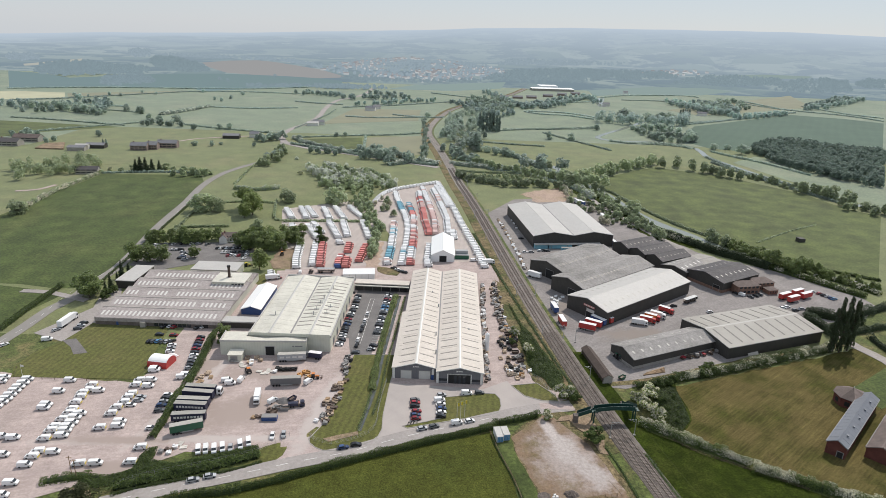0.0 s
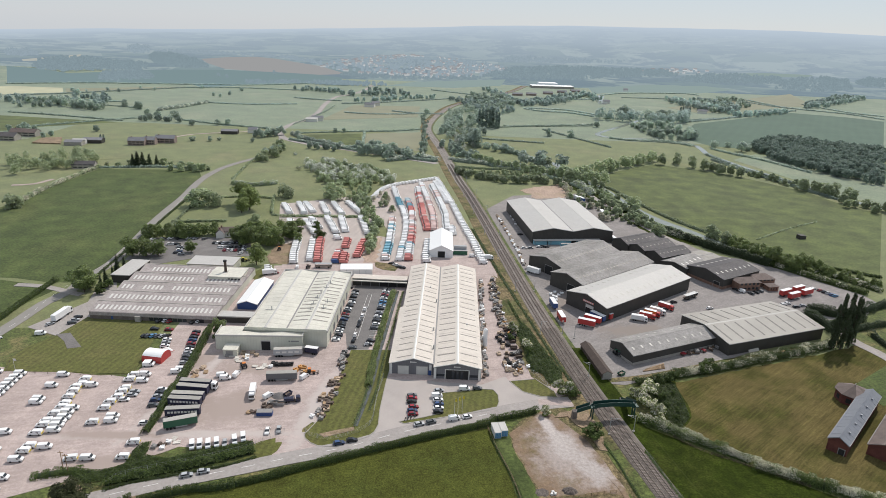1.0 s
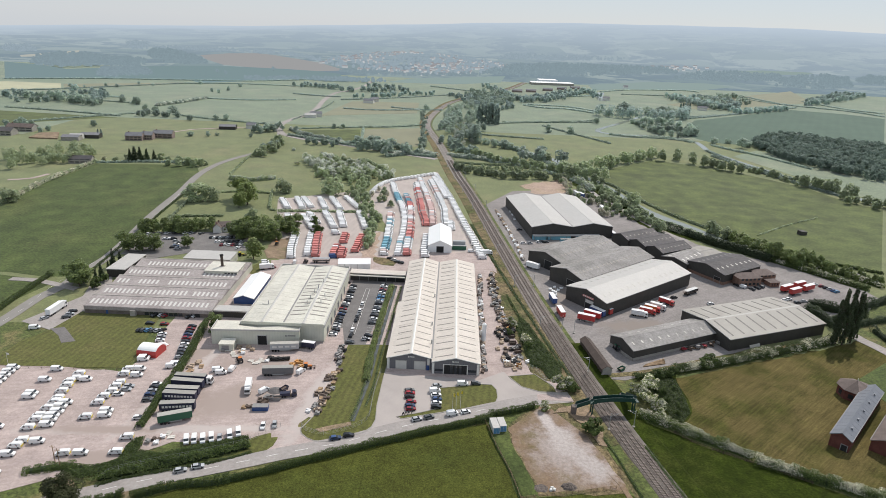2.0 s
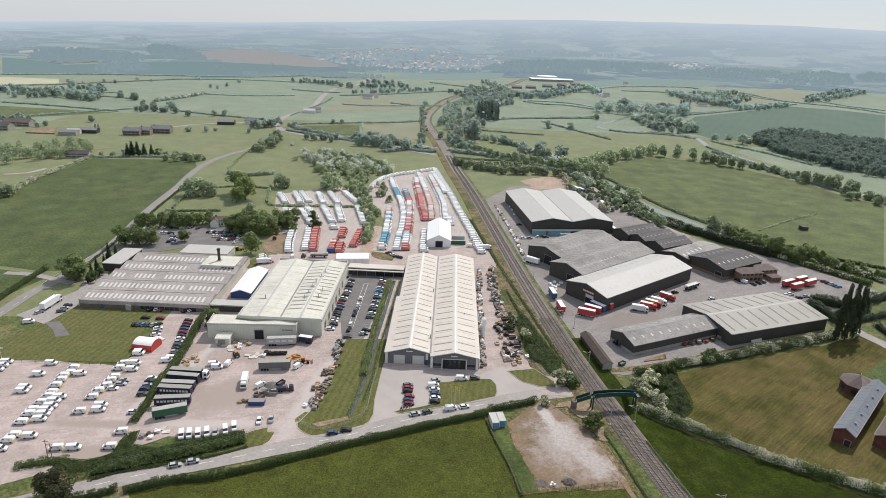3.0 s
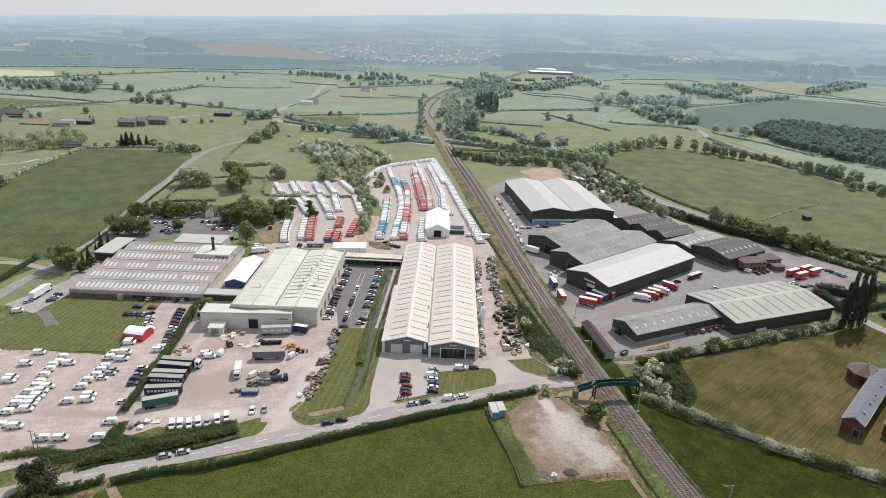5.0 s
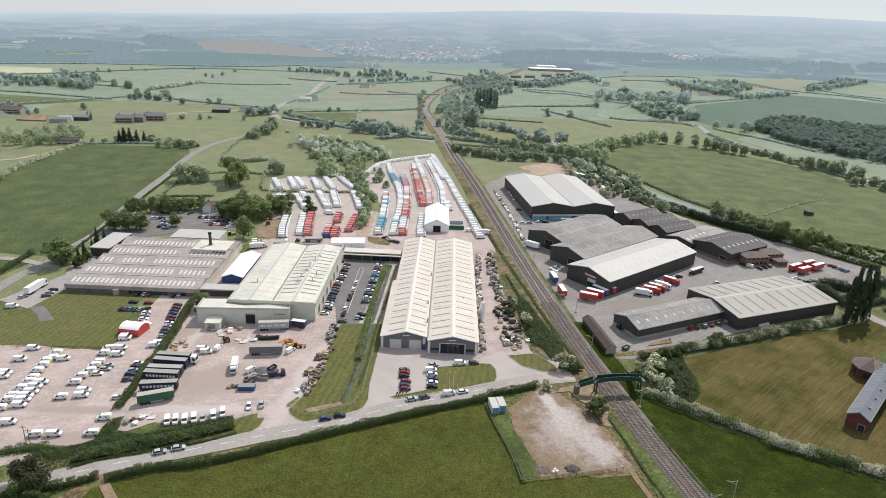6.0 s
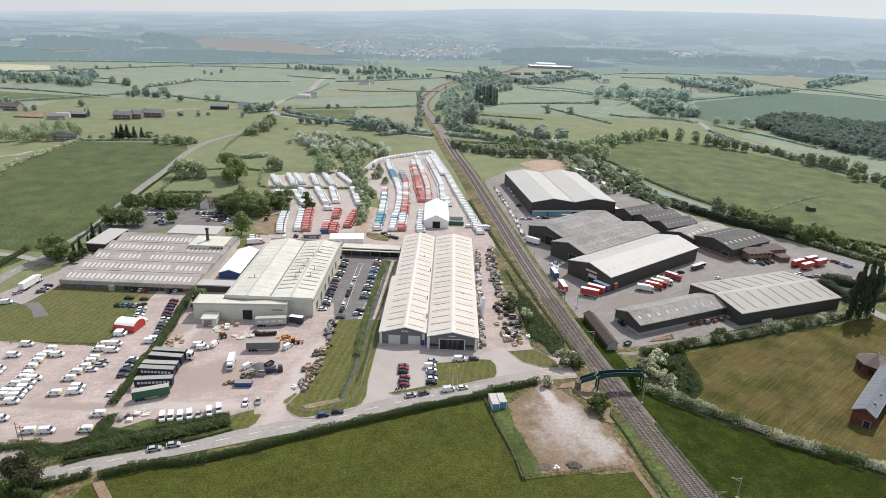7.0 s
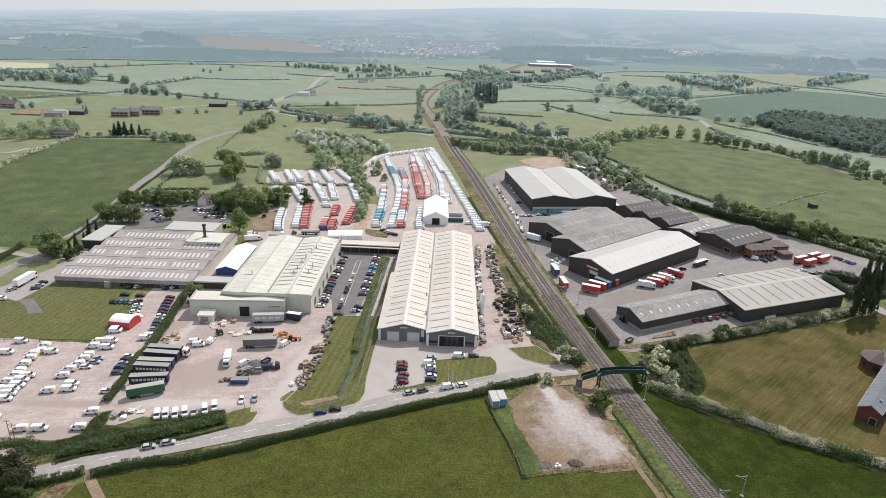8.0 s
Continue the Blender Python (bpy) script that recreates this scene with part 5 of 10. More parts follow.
# old factory with five low ridges
def factory():
    m, w = seat([(-145.1, 42), (-85.4, 41.7)])
    t = thing("factory", "low old factory with ridged brown-grey roof and rooflight rows", "factory", m)
    deep, n, e, r = 62.0, 5, 4.0, 5.6
    step = deep / n
    part("front_wall", Shape().box(0, 0, 0, w, 0.3, 2.1), M["wall_sooty"], t)
    part("fascia", Shape().box(-0.1, -0.25, 2.1, w + 0.1, 0.3, 3.9), M["roof_brown"], t)
    for x in (0.0, w - 0.3):
        part("side_wall", Shape().box(x, 0.3, 0, x + 0.3, deep, 3.9), M["wall_cream" if x else "wall_sooty"], t)
    part("rear_wall", Shape().box(0.3, deep - 0.3, 0, w - 0.3, deep, 3.9), M["brick"], t)
    for k in range(n):
        y0 = k * step
        yr = y0 + step * 0.72
        part("roof_slope", Shape().slab((-0.3, y0, e), (w + 0.3, y0, e), (w + 0.3, yr, r), (-0.3, yr, r), 0.15), M["roof_brown"], t)
        part("roof_slope", Shape().slab((-0.3, yr, r), (w + 0.3, yr, r), (w + 0.3, y0 + step, e), (-0.3, y0 + step, e), 0.15), M["roof_brown"], t)
        for x in (-0.3, w):
            part("gable_panel", Shape().add([(x, y0, e), (x + 0.3, y0, e), (x + 0.3, yr, r - 0.16), (x, yr, r - 0.16), (x, y0 + step, e), (x + 0.3, y0 + step, e)], [(0, 3, 4), (1, 5, 2), (0, 1, 2, 3), (3, 2, 5, 4)]), M["roof_brown"], t)
        part("ridge_cap", Shape().box(-0.3, yr - 0.4, r, w + 0.3, yr + 0.4, r + 0.08), M["concrete"], t)
        z = lambda y: e + (r - e) * (y - y0) / (yr - y0) + 0.05
        ya, yb = y0 + step * 0.16, y0 + step * 0.46
        me = Shape().slab((0, ya, z(ya)), (1.0, ya, z(ya)), (1.0, yb, z(yb)), (0, yb, z(yb)), 0.06).mesh("rooflight", M["skylight"])
        cnt = 26
        for i in range(cnt):
            if (k, i) in ((2, 3), (2, 4), (2, 10), (2, 11), (3, 15), (3, 16), (3, 17), (4, 0), (4, 1), (4, 22), (4, 23), (1, 19)):
                continue
            part("rooflight", me, M["skylight"], t, at=pose(1.6 + i * (w - 3.4) / cnt, 0, 0))
    windows(t, 28, 46, 8, -0.0, 0.3, 2.0, 0.3)
    part("porch", Shape().box(22, -1.6, 0, 24.5, -0.02, 2.8), M["concrete"], t)
    part("blue_door", Shape().box(10.0, -0.08, 0, 11.0, -0.01, 2.0), M["blue"], t)
    part("door", Shape().box(50, -0.08, 0, 54, -0.01, 2.05), M["dark"], t)
    return t


factory()
t = thing("boiler_house", "flat-roofed cream boiler house beside the chimney", "outbuilding", pose(-104, 84, 0))
part("wall_block", Shape().box(0, 0, 0, 17, 13, 6.2), M["wall_cream"], t)
part("roof", Shape().box(-0.4, -0.4, 6.2, 17.4, 13.4, 6.6), M["roof_cream_b"], t)
windows(t, 10, 17, 4, -0.0, 4.2, 5.6)
ch = thing("chimney", "tall dark brown steel chimney rising from the factory roof", "chimney", pose(*(-97, 90.7), 0))
part("shaft", Shape().tube((0, 0, 0), (0, 0, 13.2), 0.75, 0.7, 14), M["rust_roof"], ch)
part("collar", Shape().tube((0, 0, 12.6), (0, 0, 13.3), 0.95, 0.95, 14), M["dark"], ch)
part("base", Shape().box(-1.3, -1.3, 0, 1.3, 1.3, 6.8), M["concrete"], ch)
t = thing("rear_annexe", "white flat-roofed annexe behind the factory", "outbuilding", pose(-124, 105, 0))
part("wall_block", Shape().box(0, 0, 0, 26, 13, 4.6), M["wall_cream"], t)
part("roof", Shape().box(-0.3, -0.3, 4.6, 26.3, 13.3, 4.9), M["roof_white"], t)
windows(t, 2, 24, 9, -0.0, 2.2, 3.8)
t = thing("dark_side_hall", "black-walled hall with flat white roof beside the factory", "outbuilding", pose(-156.9, 85.3, 0, 0, 0, -1))
part("wall_block", Shape().box(0, 0, 0, 9.8, 23, 4.4), M["wall_dark"], t)
part("roof", Shape().slab((-0.3, -0.3, 4.8), (10.1, -0.3, 4.8), (10.1, 23.3, 4.8), (-0.3, 23.3, 4.8), 0.4), M["roof_white"], t)
hall("fabric_shed", "white fabric-roofed shed with blue front", pose(-80.6, 58.3, 0, 0, 0, 0), [9.8], 30.5, 3.2, 4.8, "blue", "tent_white", category="shed", cap="tent_white")
t = thing("covered_walkway", "flat white-roofed link between factory and warehouse", "walkway", pose(-86, 43, 0))
part("wall_block", Shape().box(0.2, 0.2, 0, 20, 5.8, 3.0), M["wall_dark"], t)
part("roof", Shape().box(0, 0, 3.0, 20.2, 6, 3.6), M["roof_white"], t)

mE, wE = seat([(-28.9, 94.2), (1.4, 93.5)])
t = thing("link_building", "long white-roofed link between two warehouses", "walkway", mE)
part("upper_roof", Shape().box(0, 0, 4.0, wE, 6.0, 4.5), M["roof_cream"], t)
part("fascia", Shape().box(0, -1.6, 3.2, wE, 0.0, 3.6), M["roof_cream_b"], t)
part("wall_block", Shape().box(0.1, 0.3, 0, wE, 5.8, 4.0), M["wall_dark"], t)
part("opening", Shape().box(wE * 0.5, -0.02, 0.3, wE - 0.4, 0.28, 3.1), M["dark"], t)
for i in range(7):
    part("post", Shape().box(0.4 + i * (wE - 1) / 6, -1.5, 0, 0.6 + i * (wE - 1) / 6, -1.3, 3.2), M["trim_grey"], t)

mG, wG = seat([(-37.8, 108.2), (-19.7, 110.3)])
hg = thing("long_store_tent", "long low white pvc storage tent", "tent", mG)
part("wall_block", Shape().box(0, 0, 0, wG, 9, 3.6), M["tent_white"], hg)
part("roof", Shape().add([(-0.1, -0.1, 3.6), (wG + 0.1, -0.1, 3.6), (wG + 0.1, 9.1, 3.6), (-0.1, 9.1, 3.6), (-0.1, 4.5, 5.0), (wG + 0.1, 4.5, 5.0)], [(0, 1, 5, 4), (2, 3, 4, 5), (0, 4, 3), (1, 2, 5), (3, 2, 1, 0)]), M["tent_white"], hg)
for i in range(5):
    part("seam_strip", Shape().box(i * wG / 5 - 0.05, -0.04, 0, i * wG / 5 + 0.05, -0.01, 3.55), M["trim_grey"], hg)
hall("marquee", "white marquee hall with open dark doorway", pose(*(12.1, 143.6), 0, 0, 0, 1.0), [14.5], 36, 4.6, 8.0, "tent_white", "tent_white", None, [(5.2, 9.4, 4.0, "dark")], "tent", cap="tent_white")
cg = thing("green_container", "green container cabin beside the marquee", "container", pose(*(26.9, 149.7), 0, 0, 0, 2))
part("body", Shape().box(0, 0, 0, 9, 2.6, 2.6), M["green"], cg)
part("roof_frame", Shape().box(-0.05, -0.05, 2.6, 9.05, 2.65, 2.75), M["galv"], cg)
part("upper_cabin", Shape().box(0.5, 2.8, 0, 8.5, 5.4, 4.8), M["galv"], cg)


def red_tent():
    t = thing("red_arched_tent", "red arched tent with a white top", "tent", pose(-94.6, 3.4, 0.06, 0, 0, 82))
    n, w, long = 12, 7.6, 8.6
    r = w / 2
    arch = [(r - r * math.cos(math.pi * i / n), 1.5 + 2.5 * math.sin(math.pi * i / n)) for i in range(n + 1)]
    part("skin", Shape().side([(0, 0)] + arch[:3] + [(arch[2][0] + 0.1, 0)], 0, long), M["red"], t)
    part("skin", Shape().side([(arch[10][0] - 0.1, 0)] + arch[10:] + [(w, 0)], 0, long), M["red"], t)
    part("top_cover", Shape().side(arch[2:11] + [(arch[10][0] - 0.2, arch[10][1] - 0.2), (arch[2][0] + 0.2, arch[2][1] - 0.2)], 0.12, long - 0.12), M["tent_white"], t)
    end = [(0.1, 0)] + [(x * 0.98 + 0.1, z * 0.97) for x, z in arch] + [(w - 0.1, 0)]
    part("end_panel", Shape().side(end, 0.05, 0.2), M["red"], t)
    part("end_panel", Shape().side(end, long - 0.2, long - 0.05), M["red"], t)


red_tent()

# dark warehouses east of the railway
BW = hall("twin_dark_warehouse", "large dark-walled warehouse under a pale twin-pitched roof", pose(80.3, 178.0, 0, 0, 0, 8.0), [28.2, 28.2], 79, 8.4, 10.9, "wall_dark", "roof_white", None, [], cap="roof_white")
part("blue_canopy", Shape().box(0.5, -4.0, 3.0, 47, -0.4, 3.3), M["roof_white"], BW)
for i in range(5):
    part("canopy_post", Shape().box(1 + i * 11, -3.9, 0, 1.2 + i * 11, -3.7, 3.0), M["trim_grey"], BW)
for x, w in ((0.6, 9), (10.5, 16), (31, 11)):
    part("loading_bay", Shape().box(x, -3.0, 0, x + w, -0.05, 2.7), M["teal"], BW, "teal painted loading bay unit")
m3, w3 = pose(86.7, 80.6, 0, 0, 0, -51.5), 26.0
R3 = hall("pale_roofed_warehouse", "dark brown warehouse with pale sheet roof and red sign", m3, [w3], 74, 7.5, 10.5, "wall_dark", "roof_white", (15, 0.30, 0.46, 1.2, "skylight_mid", (0.02, 1.0)), [(w3 * 0.50, w3 * 0.50 + 5.0, 5.0, "dark")], cap="roof_white")
part("sign_board", Shape().box(w3 * 0.42, -0.1, 6.0, w3 * 0.42 + 7.0, -0.02, 7.0), M["red_pale"], R3)
for i in range(6):
    part("sign_bar", Shape().box(w3 * 0.42 + 0.5 + i * 1.05, -0.14, 6.2, w3 * 0.42 + 1.15 + i * 1.05, -0.1, 6.8), M["trim"], R3)
part("door_shutter", Shape().box(w3 * 0.50 + 0.1, -0.12, 3.4, w3 * 0.50 + 4.9, -0.075, 5.0), M["door_pale"], R3)
hall("grey_roofed_warehouse", "dark warehouse with weathered grey roof and rooflights", pose(81.9, 105.9, 0, 0, 0, -51), [23], 65, 8.0, 10.9, "wall_dark", "roof_grey", (22, 0.42, 0.56, 1.0, "skylight_dark"), [(12.5, 17.5, 5.2, "dark")], cap="roof_grey", seams=5.0)
hall("grey_roofed_warehouse", "dark warehouse with broad weathered grey roof", pose(73.1, 134.1, 0, 0, 0, -50), [26], 54, 7.2, 10.3, "wall_dark", "roof_grey", (19, 0.42, 0.56, 1.0, "skylight_dark"), [(13.0, 18.5, 5.4, "dark")], cap="roof_grey", seams=5.0)
for x, y, w, n in ((133.9, 175.9, 14.1, 29), (141.6, 165.0, 14.2, 28), (149.5, 153.0, 13.4, 26)):
    hall("small_dark_hall", "small black-roofed industrial hall in a stepped row", pose(x, y, 0, 0, 0, -59.5), [w], n, 6.4, 8.9, "wall_dark", "roof_dark", (8, 0.42, 0.56, 0.7, "skylight_dark"), category="industrial hall", cap="roof_dark")
hall("low_dark_hall", "low brown-grey roofed hall with white rooflights", pose(155.6, 140.6, 0, 0, 0, -48), [17], 24, 4.8, 6.6, "wall_dark", "roof_grey", (5, 0.35, 0.6, 1.1, "skylight"), category="industrial hall", cap="roof_grey")
hall("pale_lean_hall", "low hall with pale concrete-coloured roof", pose(175.0, 156.0, 0, 0, 0, -60), [19], 16, 4.6, 5.6, "wall_dark", "concrete", category="industrial hall", cap="roof_grey")
hall("black_roofed_hall", "charcoal hall with black roof and brick base", pose(167.7, 129.9, 0, 0, 0, -58.5), [25], 33.5, 6.3, 8.9, "wall_dark", "roof_dark", (8, 0.40, 0.54, 0.9, "skylight_mid"), [(19, 23, 3.6, "dark")], cap="roof_dark", plinth=("brick", 1.8), category="industrial hall")
mS, wS = seat([(140, 59.2), (151.4, 29.7)])
hall("pale_open_hall", "wide dark-walled hall with pale low-pitched roof", mS, [wS], 58, 6.0, 8.2, "wall_dark", "roof_stone", (9, 0.12, 0.9, 0.9, "skylight_black"), [], cap="roof_white")
mT, wT = seat([(98.2, 31.2), (104.8, 17.3)])
hall("old_grey_hall", "old brick-based hall with stained grey roof", mT, [wT], 50, 5.0, 7.4, "wall_dark", "roof_grey", (10, 0.36, 0.56, 0.8, "skylight_mid"), [], cap="roof_grey", plinth=("concrete", 1.4))
mO, wO = seat([(84.5, 30), (88.5, 4.3)])
t = thing("open_fronted_shed", "long open-fronted store with brown sheet roof beside the railway", "shed", mO)
part("rear_wall", Shape().box(0, 0.1, 0.9, wO, 0.3, 3.0), M["rust_roof"], t)
for x in (0.0, wO - 0.25):
    part("end_wall", Shape().add([(x + u, y, z) for u in (0, 0.25) for y, z in ((0.1, 0), (4.3, 0), (4.3, 3.0), (2.2, 4.2), (0.1, 3.0))], [(0, 1, 2, 3, 4), (9, 8, 7, 6, 5), (0, 5, 6, 1), (1, 6, 7, 2), (2, 7, 8, 3), (3, 8, 9, 4), (4, 9, 5, 0)]), M["concrete"], t)
part("roof", Shape().slab((-0.3, -0.3, 2.95), (wO + 0.3, -0.3, 2.95), (wO + 0.3, 2.2, 4.4), (-0.3, 2.2, 4.4), 0.12), M["rust_roof"], t)
part("roof", Shape().slab((-0.3, 2.2, 4.4), (wO + 0.3, 2.2, 4.4), (wO + 0.3, 4.7, 2.95), (-0.3, 4.7, 2.95), 0.12), M["rust_roof"], t)
for y in (0.1, 4.1):
    for i in range(7):
        part("post", Shape().box(0.4 + i * (wO - 1) / 6, y, 0, 0.6 + i * (wO - 1) / 6, y + 0.2, 3.0), M["wall_dark"], t)


def hipped(name, label, m, w, d, eave, ridge, wall, roof, category="house", rows=2, n=5):
    """A hip-roofed block with window rows on its front and one side."""
    t = thing(name, label, category, m)
    part("wall_block", Shape().box(0, 0, 0, w, d, eave), M[wall], t)
    k = min(w, d) / 2
    if w >= d:
        a, b = (k, d / 2, ridge), (w - k, d / 2, ridge)
        f = [(0, 1, 5, 4), (1, 2, 5), (2, 3, 4, 5), (3, 0, 4), (3, 2, 1, 0)]
    else:
        a, b = (w / 2, k, ridge), (w / 2, d - k, ridge)
        f = [(0, 1, 4), (1, 2, 5, 4), (2, 3, 5), (3, 0, 4, 5), (3, 2, 1, 0)]
    o = 0.5
    part("roof", Shape().add([(-o, -o, eave), (w + o, -o, eave), (w + o, d + o, eave), (-o, d + o, eave), a, b], f), M[roof], t)
    for r in range(rows):
        z = 0.9 + r * 2.7
        windows(t, 0.5, w - 0.5, n, 0, z, z + 1.2, 1.0)
    return t


pO = (189.3, 106.9)
hipped("brick_office", "two-storey brown brick office with hipped tile roof", pose(pO[0], pO[1], 0, 0, 0, 12), 14, 8, 5.0, 7.2, "brick", "roof_tile", "office")
pO = (201.8, 106.6)
hipped("brick_office_wing", "brick office wing with hipped tile roof", pose(pO[0] + 2, pO[1] + 8, 0, 0, 0, 12), 11, 8, 4.6, 7.0, "brick", "roof_tile", "office", 2, 4)
hipped("brick_porch", "small brick pavilion with hipped tile roof", pose(pO[0] + 6, pO[1] + 2, 0, 0, 0, 12), 6, 5, 2.8, 4.2, "brick", "roof_tile", "office", 1, 3)

# farm in the hay field
mF, wF = seat([(158.9, -36.3), (163.4, -40.7)])
FB = hall("red_barn", "long red brick barn with blue-grey zinc roof", mF, [wF], 46, 4.8, 6.6, "brick_red", "roof_zinc", None, [(wF * 0.6, wF * 0.6 + 1.8, 2.4, "dark")], "barn", cap="roof_zinc", seams=3.0)
for i in range(5):
    part("roof_vent", Shape().box(wF * 0.7, 6 + i * 8, 5.9, wF * 0.7 + 0.6, 6.6 + i * 8, 6.5), M["roof_zinc"], FB)
hall("brick_cross_barn", "brick cross barn with zinc roof beside the long barn", pose(mF[0][3] + 13, mF[1][3] - 2, 0, 0, 0, -45), [9], 22, 4.2, 6.4, "brick_red", "roof_tile", None, [], "barn", cap="roof_tile")
hall("brick_cross_barn", "low brick barn wing behind the long barn", pose(mF[0][3] + 28, mF[1][3] + 13, 0, 0, 0, -45), [9], 16, 4.2, 6.4, "brick_red", "roof_tile", None, [], "barn", cap="roof_tile")


def octagon():
    c = (187.7, -6.5)
    t = thing("octagonal_gin_house", "octagonal red brick farm building with tiled roof", "barn", pose(c[0], c[1] + 3, 0))
    ring = [(6.2 * math.cos(math.pi * (2 * i + 1) / 8), 6.2 * math.sin(math.pi * (2 * i + 1) / 8)) for i in range(8)]
    part("wall_block", Shape().prism(ring, 0, 4.2), M["brick_red"], t)
    for i in range(8):
        a, b = ring[i], ring[(i + 1) % 8]
        part("roof_facet", Shape().add([(a[0] * 1.1, a[1] * 1.1, 4.15), (b[0] * 1.1, b[1] * 1.1, 4.15), (0, 0, 7.2), (0, 0, 6.8), (a[0] * 1.1, a[1] * 1.1, 4.0), (b[0] * 1.1, b[1] * 1.1, 4.0)], [(0, 1, 2), (4, 3, 5), (0, 4, 5, 1)]), M["roof_tile"], t)
        mx, my = (a[0] + b[0]) / 2, (a[1] + b[1]) / 2
        ang = math.degrees(math.atan2(my, mx)) + 90
        part("opening", Shape().box(-0.9, -0.06, 1.0, 0.9, 0.02, 2.8), M["dark"], t, at=pose(mx * 1.005, my * 1.005, 0, 0, 0, ang))
    part("finial", Shape().tube((0, 0, 7.1), (0, 0, 7.9), 0.12), M["trim"], t)


octagon()

def site_cabin(x, y, length, label):
    """A steel cabin with ribbed sides and a pair of doors in its end."""
    t = thing("site_cabin", label, "cabin", pose(x, y, 0.05, 0, 0, 10), "cabins beside the road hedge")
    w = 2.35
    part("body", Shape().box(0, 0, 0.15, w, length, 2.5), M["trim"], t)
    part("roof", Shape().box(-0.05, -0.05, 2.5, w + 0.05, length + 0.05, 2.62), M["roof_white"], t)
    for xs in (0.0, w):
        for i in range(int(length / 0.5)):
            part("side_rib", Shape().box(xs - 0.04, 0.2 + i * 0.5, 0.25, xs + 0.04, 0.42 + i * 0.5, 2.4), M["trim"], t)
    for xs in (0.12, w / 2 + 0.03):
        d = part("door", Shape().box(xs, -0.06, 0.25, xs + w / 2 - 0.15, -0.005, 2.4), M["lightblue_car"], t, "faded blue steel door")
        part("lock_bar", Shape().tube((xs + 0.5, -0.09, 0.3), (xs + 0.5, -0.09, 2.3), 0.03), M["galv"], d)
    part("skid", Shape().box(0.2, 0.1, 0, 0.5, length - 0.1, 0.15), M["dark"], t)
    part("skid", Shape().box(w - 0.5, 0.1, 0, w - 0.2, length - 0.1, 0.15), M["dark"], t)


site_cabin(41.3, -38.2, 6.0, "white ribbed steel cabin with faded blue end doors")
site_cabin(43.75, -36.9, 5.2, "shorter white ribbed steel cabin beside the first")


def footbridge():
    a, b = Vector((78.8, -23.4)), Vector((93.9, -21.7))
    d = b - a
    m = pose(a.x, a.y, 0, 0, 0, math.degrees(math.atan2(d.y, d.x)))
    w = d.length
    t = thing("railway_footbridge", "dark green arched steel footbridge over the railway", "footbridge", m)
    for y in (-1.0, 1.0):
        pts = [(i / 10 * w, 5.4 + 0.5 * math.sin(math.pi * i / 10)) for i in range(11)]
        prof = [(x, z) for x, z in pts] + [(x, z + 1.5) for x, z in reversed(pts)]
        part("parapet", Shape().side(prof, y - 0.06, y + 0.06), M["bridge"], t)
        for i in range(11):
            part("stiffener", Shape().box(pts[i][0] - 0.06, y - 0.12, pts[i][1], pts[i][0] + 0.06, y + 0.12, pts[i][1] + 1.5), M["bridge"], t)
    part("deck", Shape().side([(i / 10 * w, 5.35 + 0.5 * math.sin(math.pi * i / 10)) for i in range(11)] + [(i / 10 * w, 5.15 + 0.5 * math.sin(math.pi * i / 10)) for i in range(10, -1, -1)], -0.95, 0.95), M["bridge"], t)
    for x in (-0.4, w + 0.4):
        for y in (-0.9, 0.9):
            part("pier", Shape().box(x - 0.22, y - 0.22, 0, x + 0.22, y + 0.22, 6.0), M["bridge"], t)
        part("landing", Shape().box(x - 1.4, -1.2, 5.1, x + 1.4, 1.2, 5.35), M["bridge"], t)
    for k, (x, length) in enumerate(((-1.2, 5.0), (w + 0.6, 9.0))):
        # the western flight runs on along the bridge, the eastern one turns away
        m2 = pose(x - 0.2, 0.0, 0, 0, 0, 176) if k == 0 else pose(x, 1.2, 0, 0, 0, 90)
        low = 3.4 if k == 0 else 1.2
        fl = part("stair_flight", Shape().side([(0, 5.3), (length, low), (length, low - 0.4), (0, 4.9)], -0.9, 0.9), M["bridge"], t, at=m2)
        for y in (-0.95, 0.95):
            part("stair_parapet", Shape().side([(0, 6.6), (length, low + 1.2), (length, low), (0, 5.2)], y - 0.05, y + 0.05), M["bridge"], fl)
        for i in range(14):
            z = 5.3 - i * (5.3 - low) / 14
            part("tread", Shape().box(i * length / 14, -0.88, z, i * length / 14 + 0.4, 0.88, z + 0.06), M["trim_grey"], fl)
        part("stair_foot", Shape().box(length - 0.2, -1.0, 0, length + 1.4, 1.0, low), M["wall_sooty"], fl)


footbridge()


# ---- vegetation ----
rng = np.random.default_rng(7)


def leaf_mesh(name, centres, normals, size, mat):
    """Many small leaf sprays: one quad at each centre."""
    n = len(centres)
    c = np.asarray(centres, float)
    nn = np.asarray(normals, float)
    nn = nn / np.linalg.norm(nn, axis=1)[:, None] + rng.normal(scale=0.45, size=(n, 3))
    nn /= np.linalg.norm(nn, axis=1)[:, None]
    u = np.cross(nn, rng.normal(size=(n, 3)))
    u /= np.linalg.norm(u, axis=1)[:, None]
    w = np.cross(nn, u)
    s = (np.asarray(size) * rng.uniform(0.6, 1.35, n))[:, None]
    verts = np.stack([c - u * s - w * s * 0.7, c + u * s * 0.9 - w * s * 0.5, c + u * s + w * s * 0.7, c - u * s * 0.8 + w * s * 0.6], 1).reshape(-1, 3)
    me = bpy.data.meshes.new(name)
    me.from_pydata(verts.tolist(), [], np.arange(4 * n).reshape(n, 4).tolist())
    me.materials.append(mat)
    return me


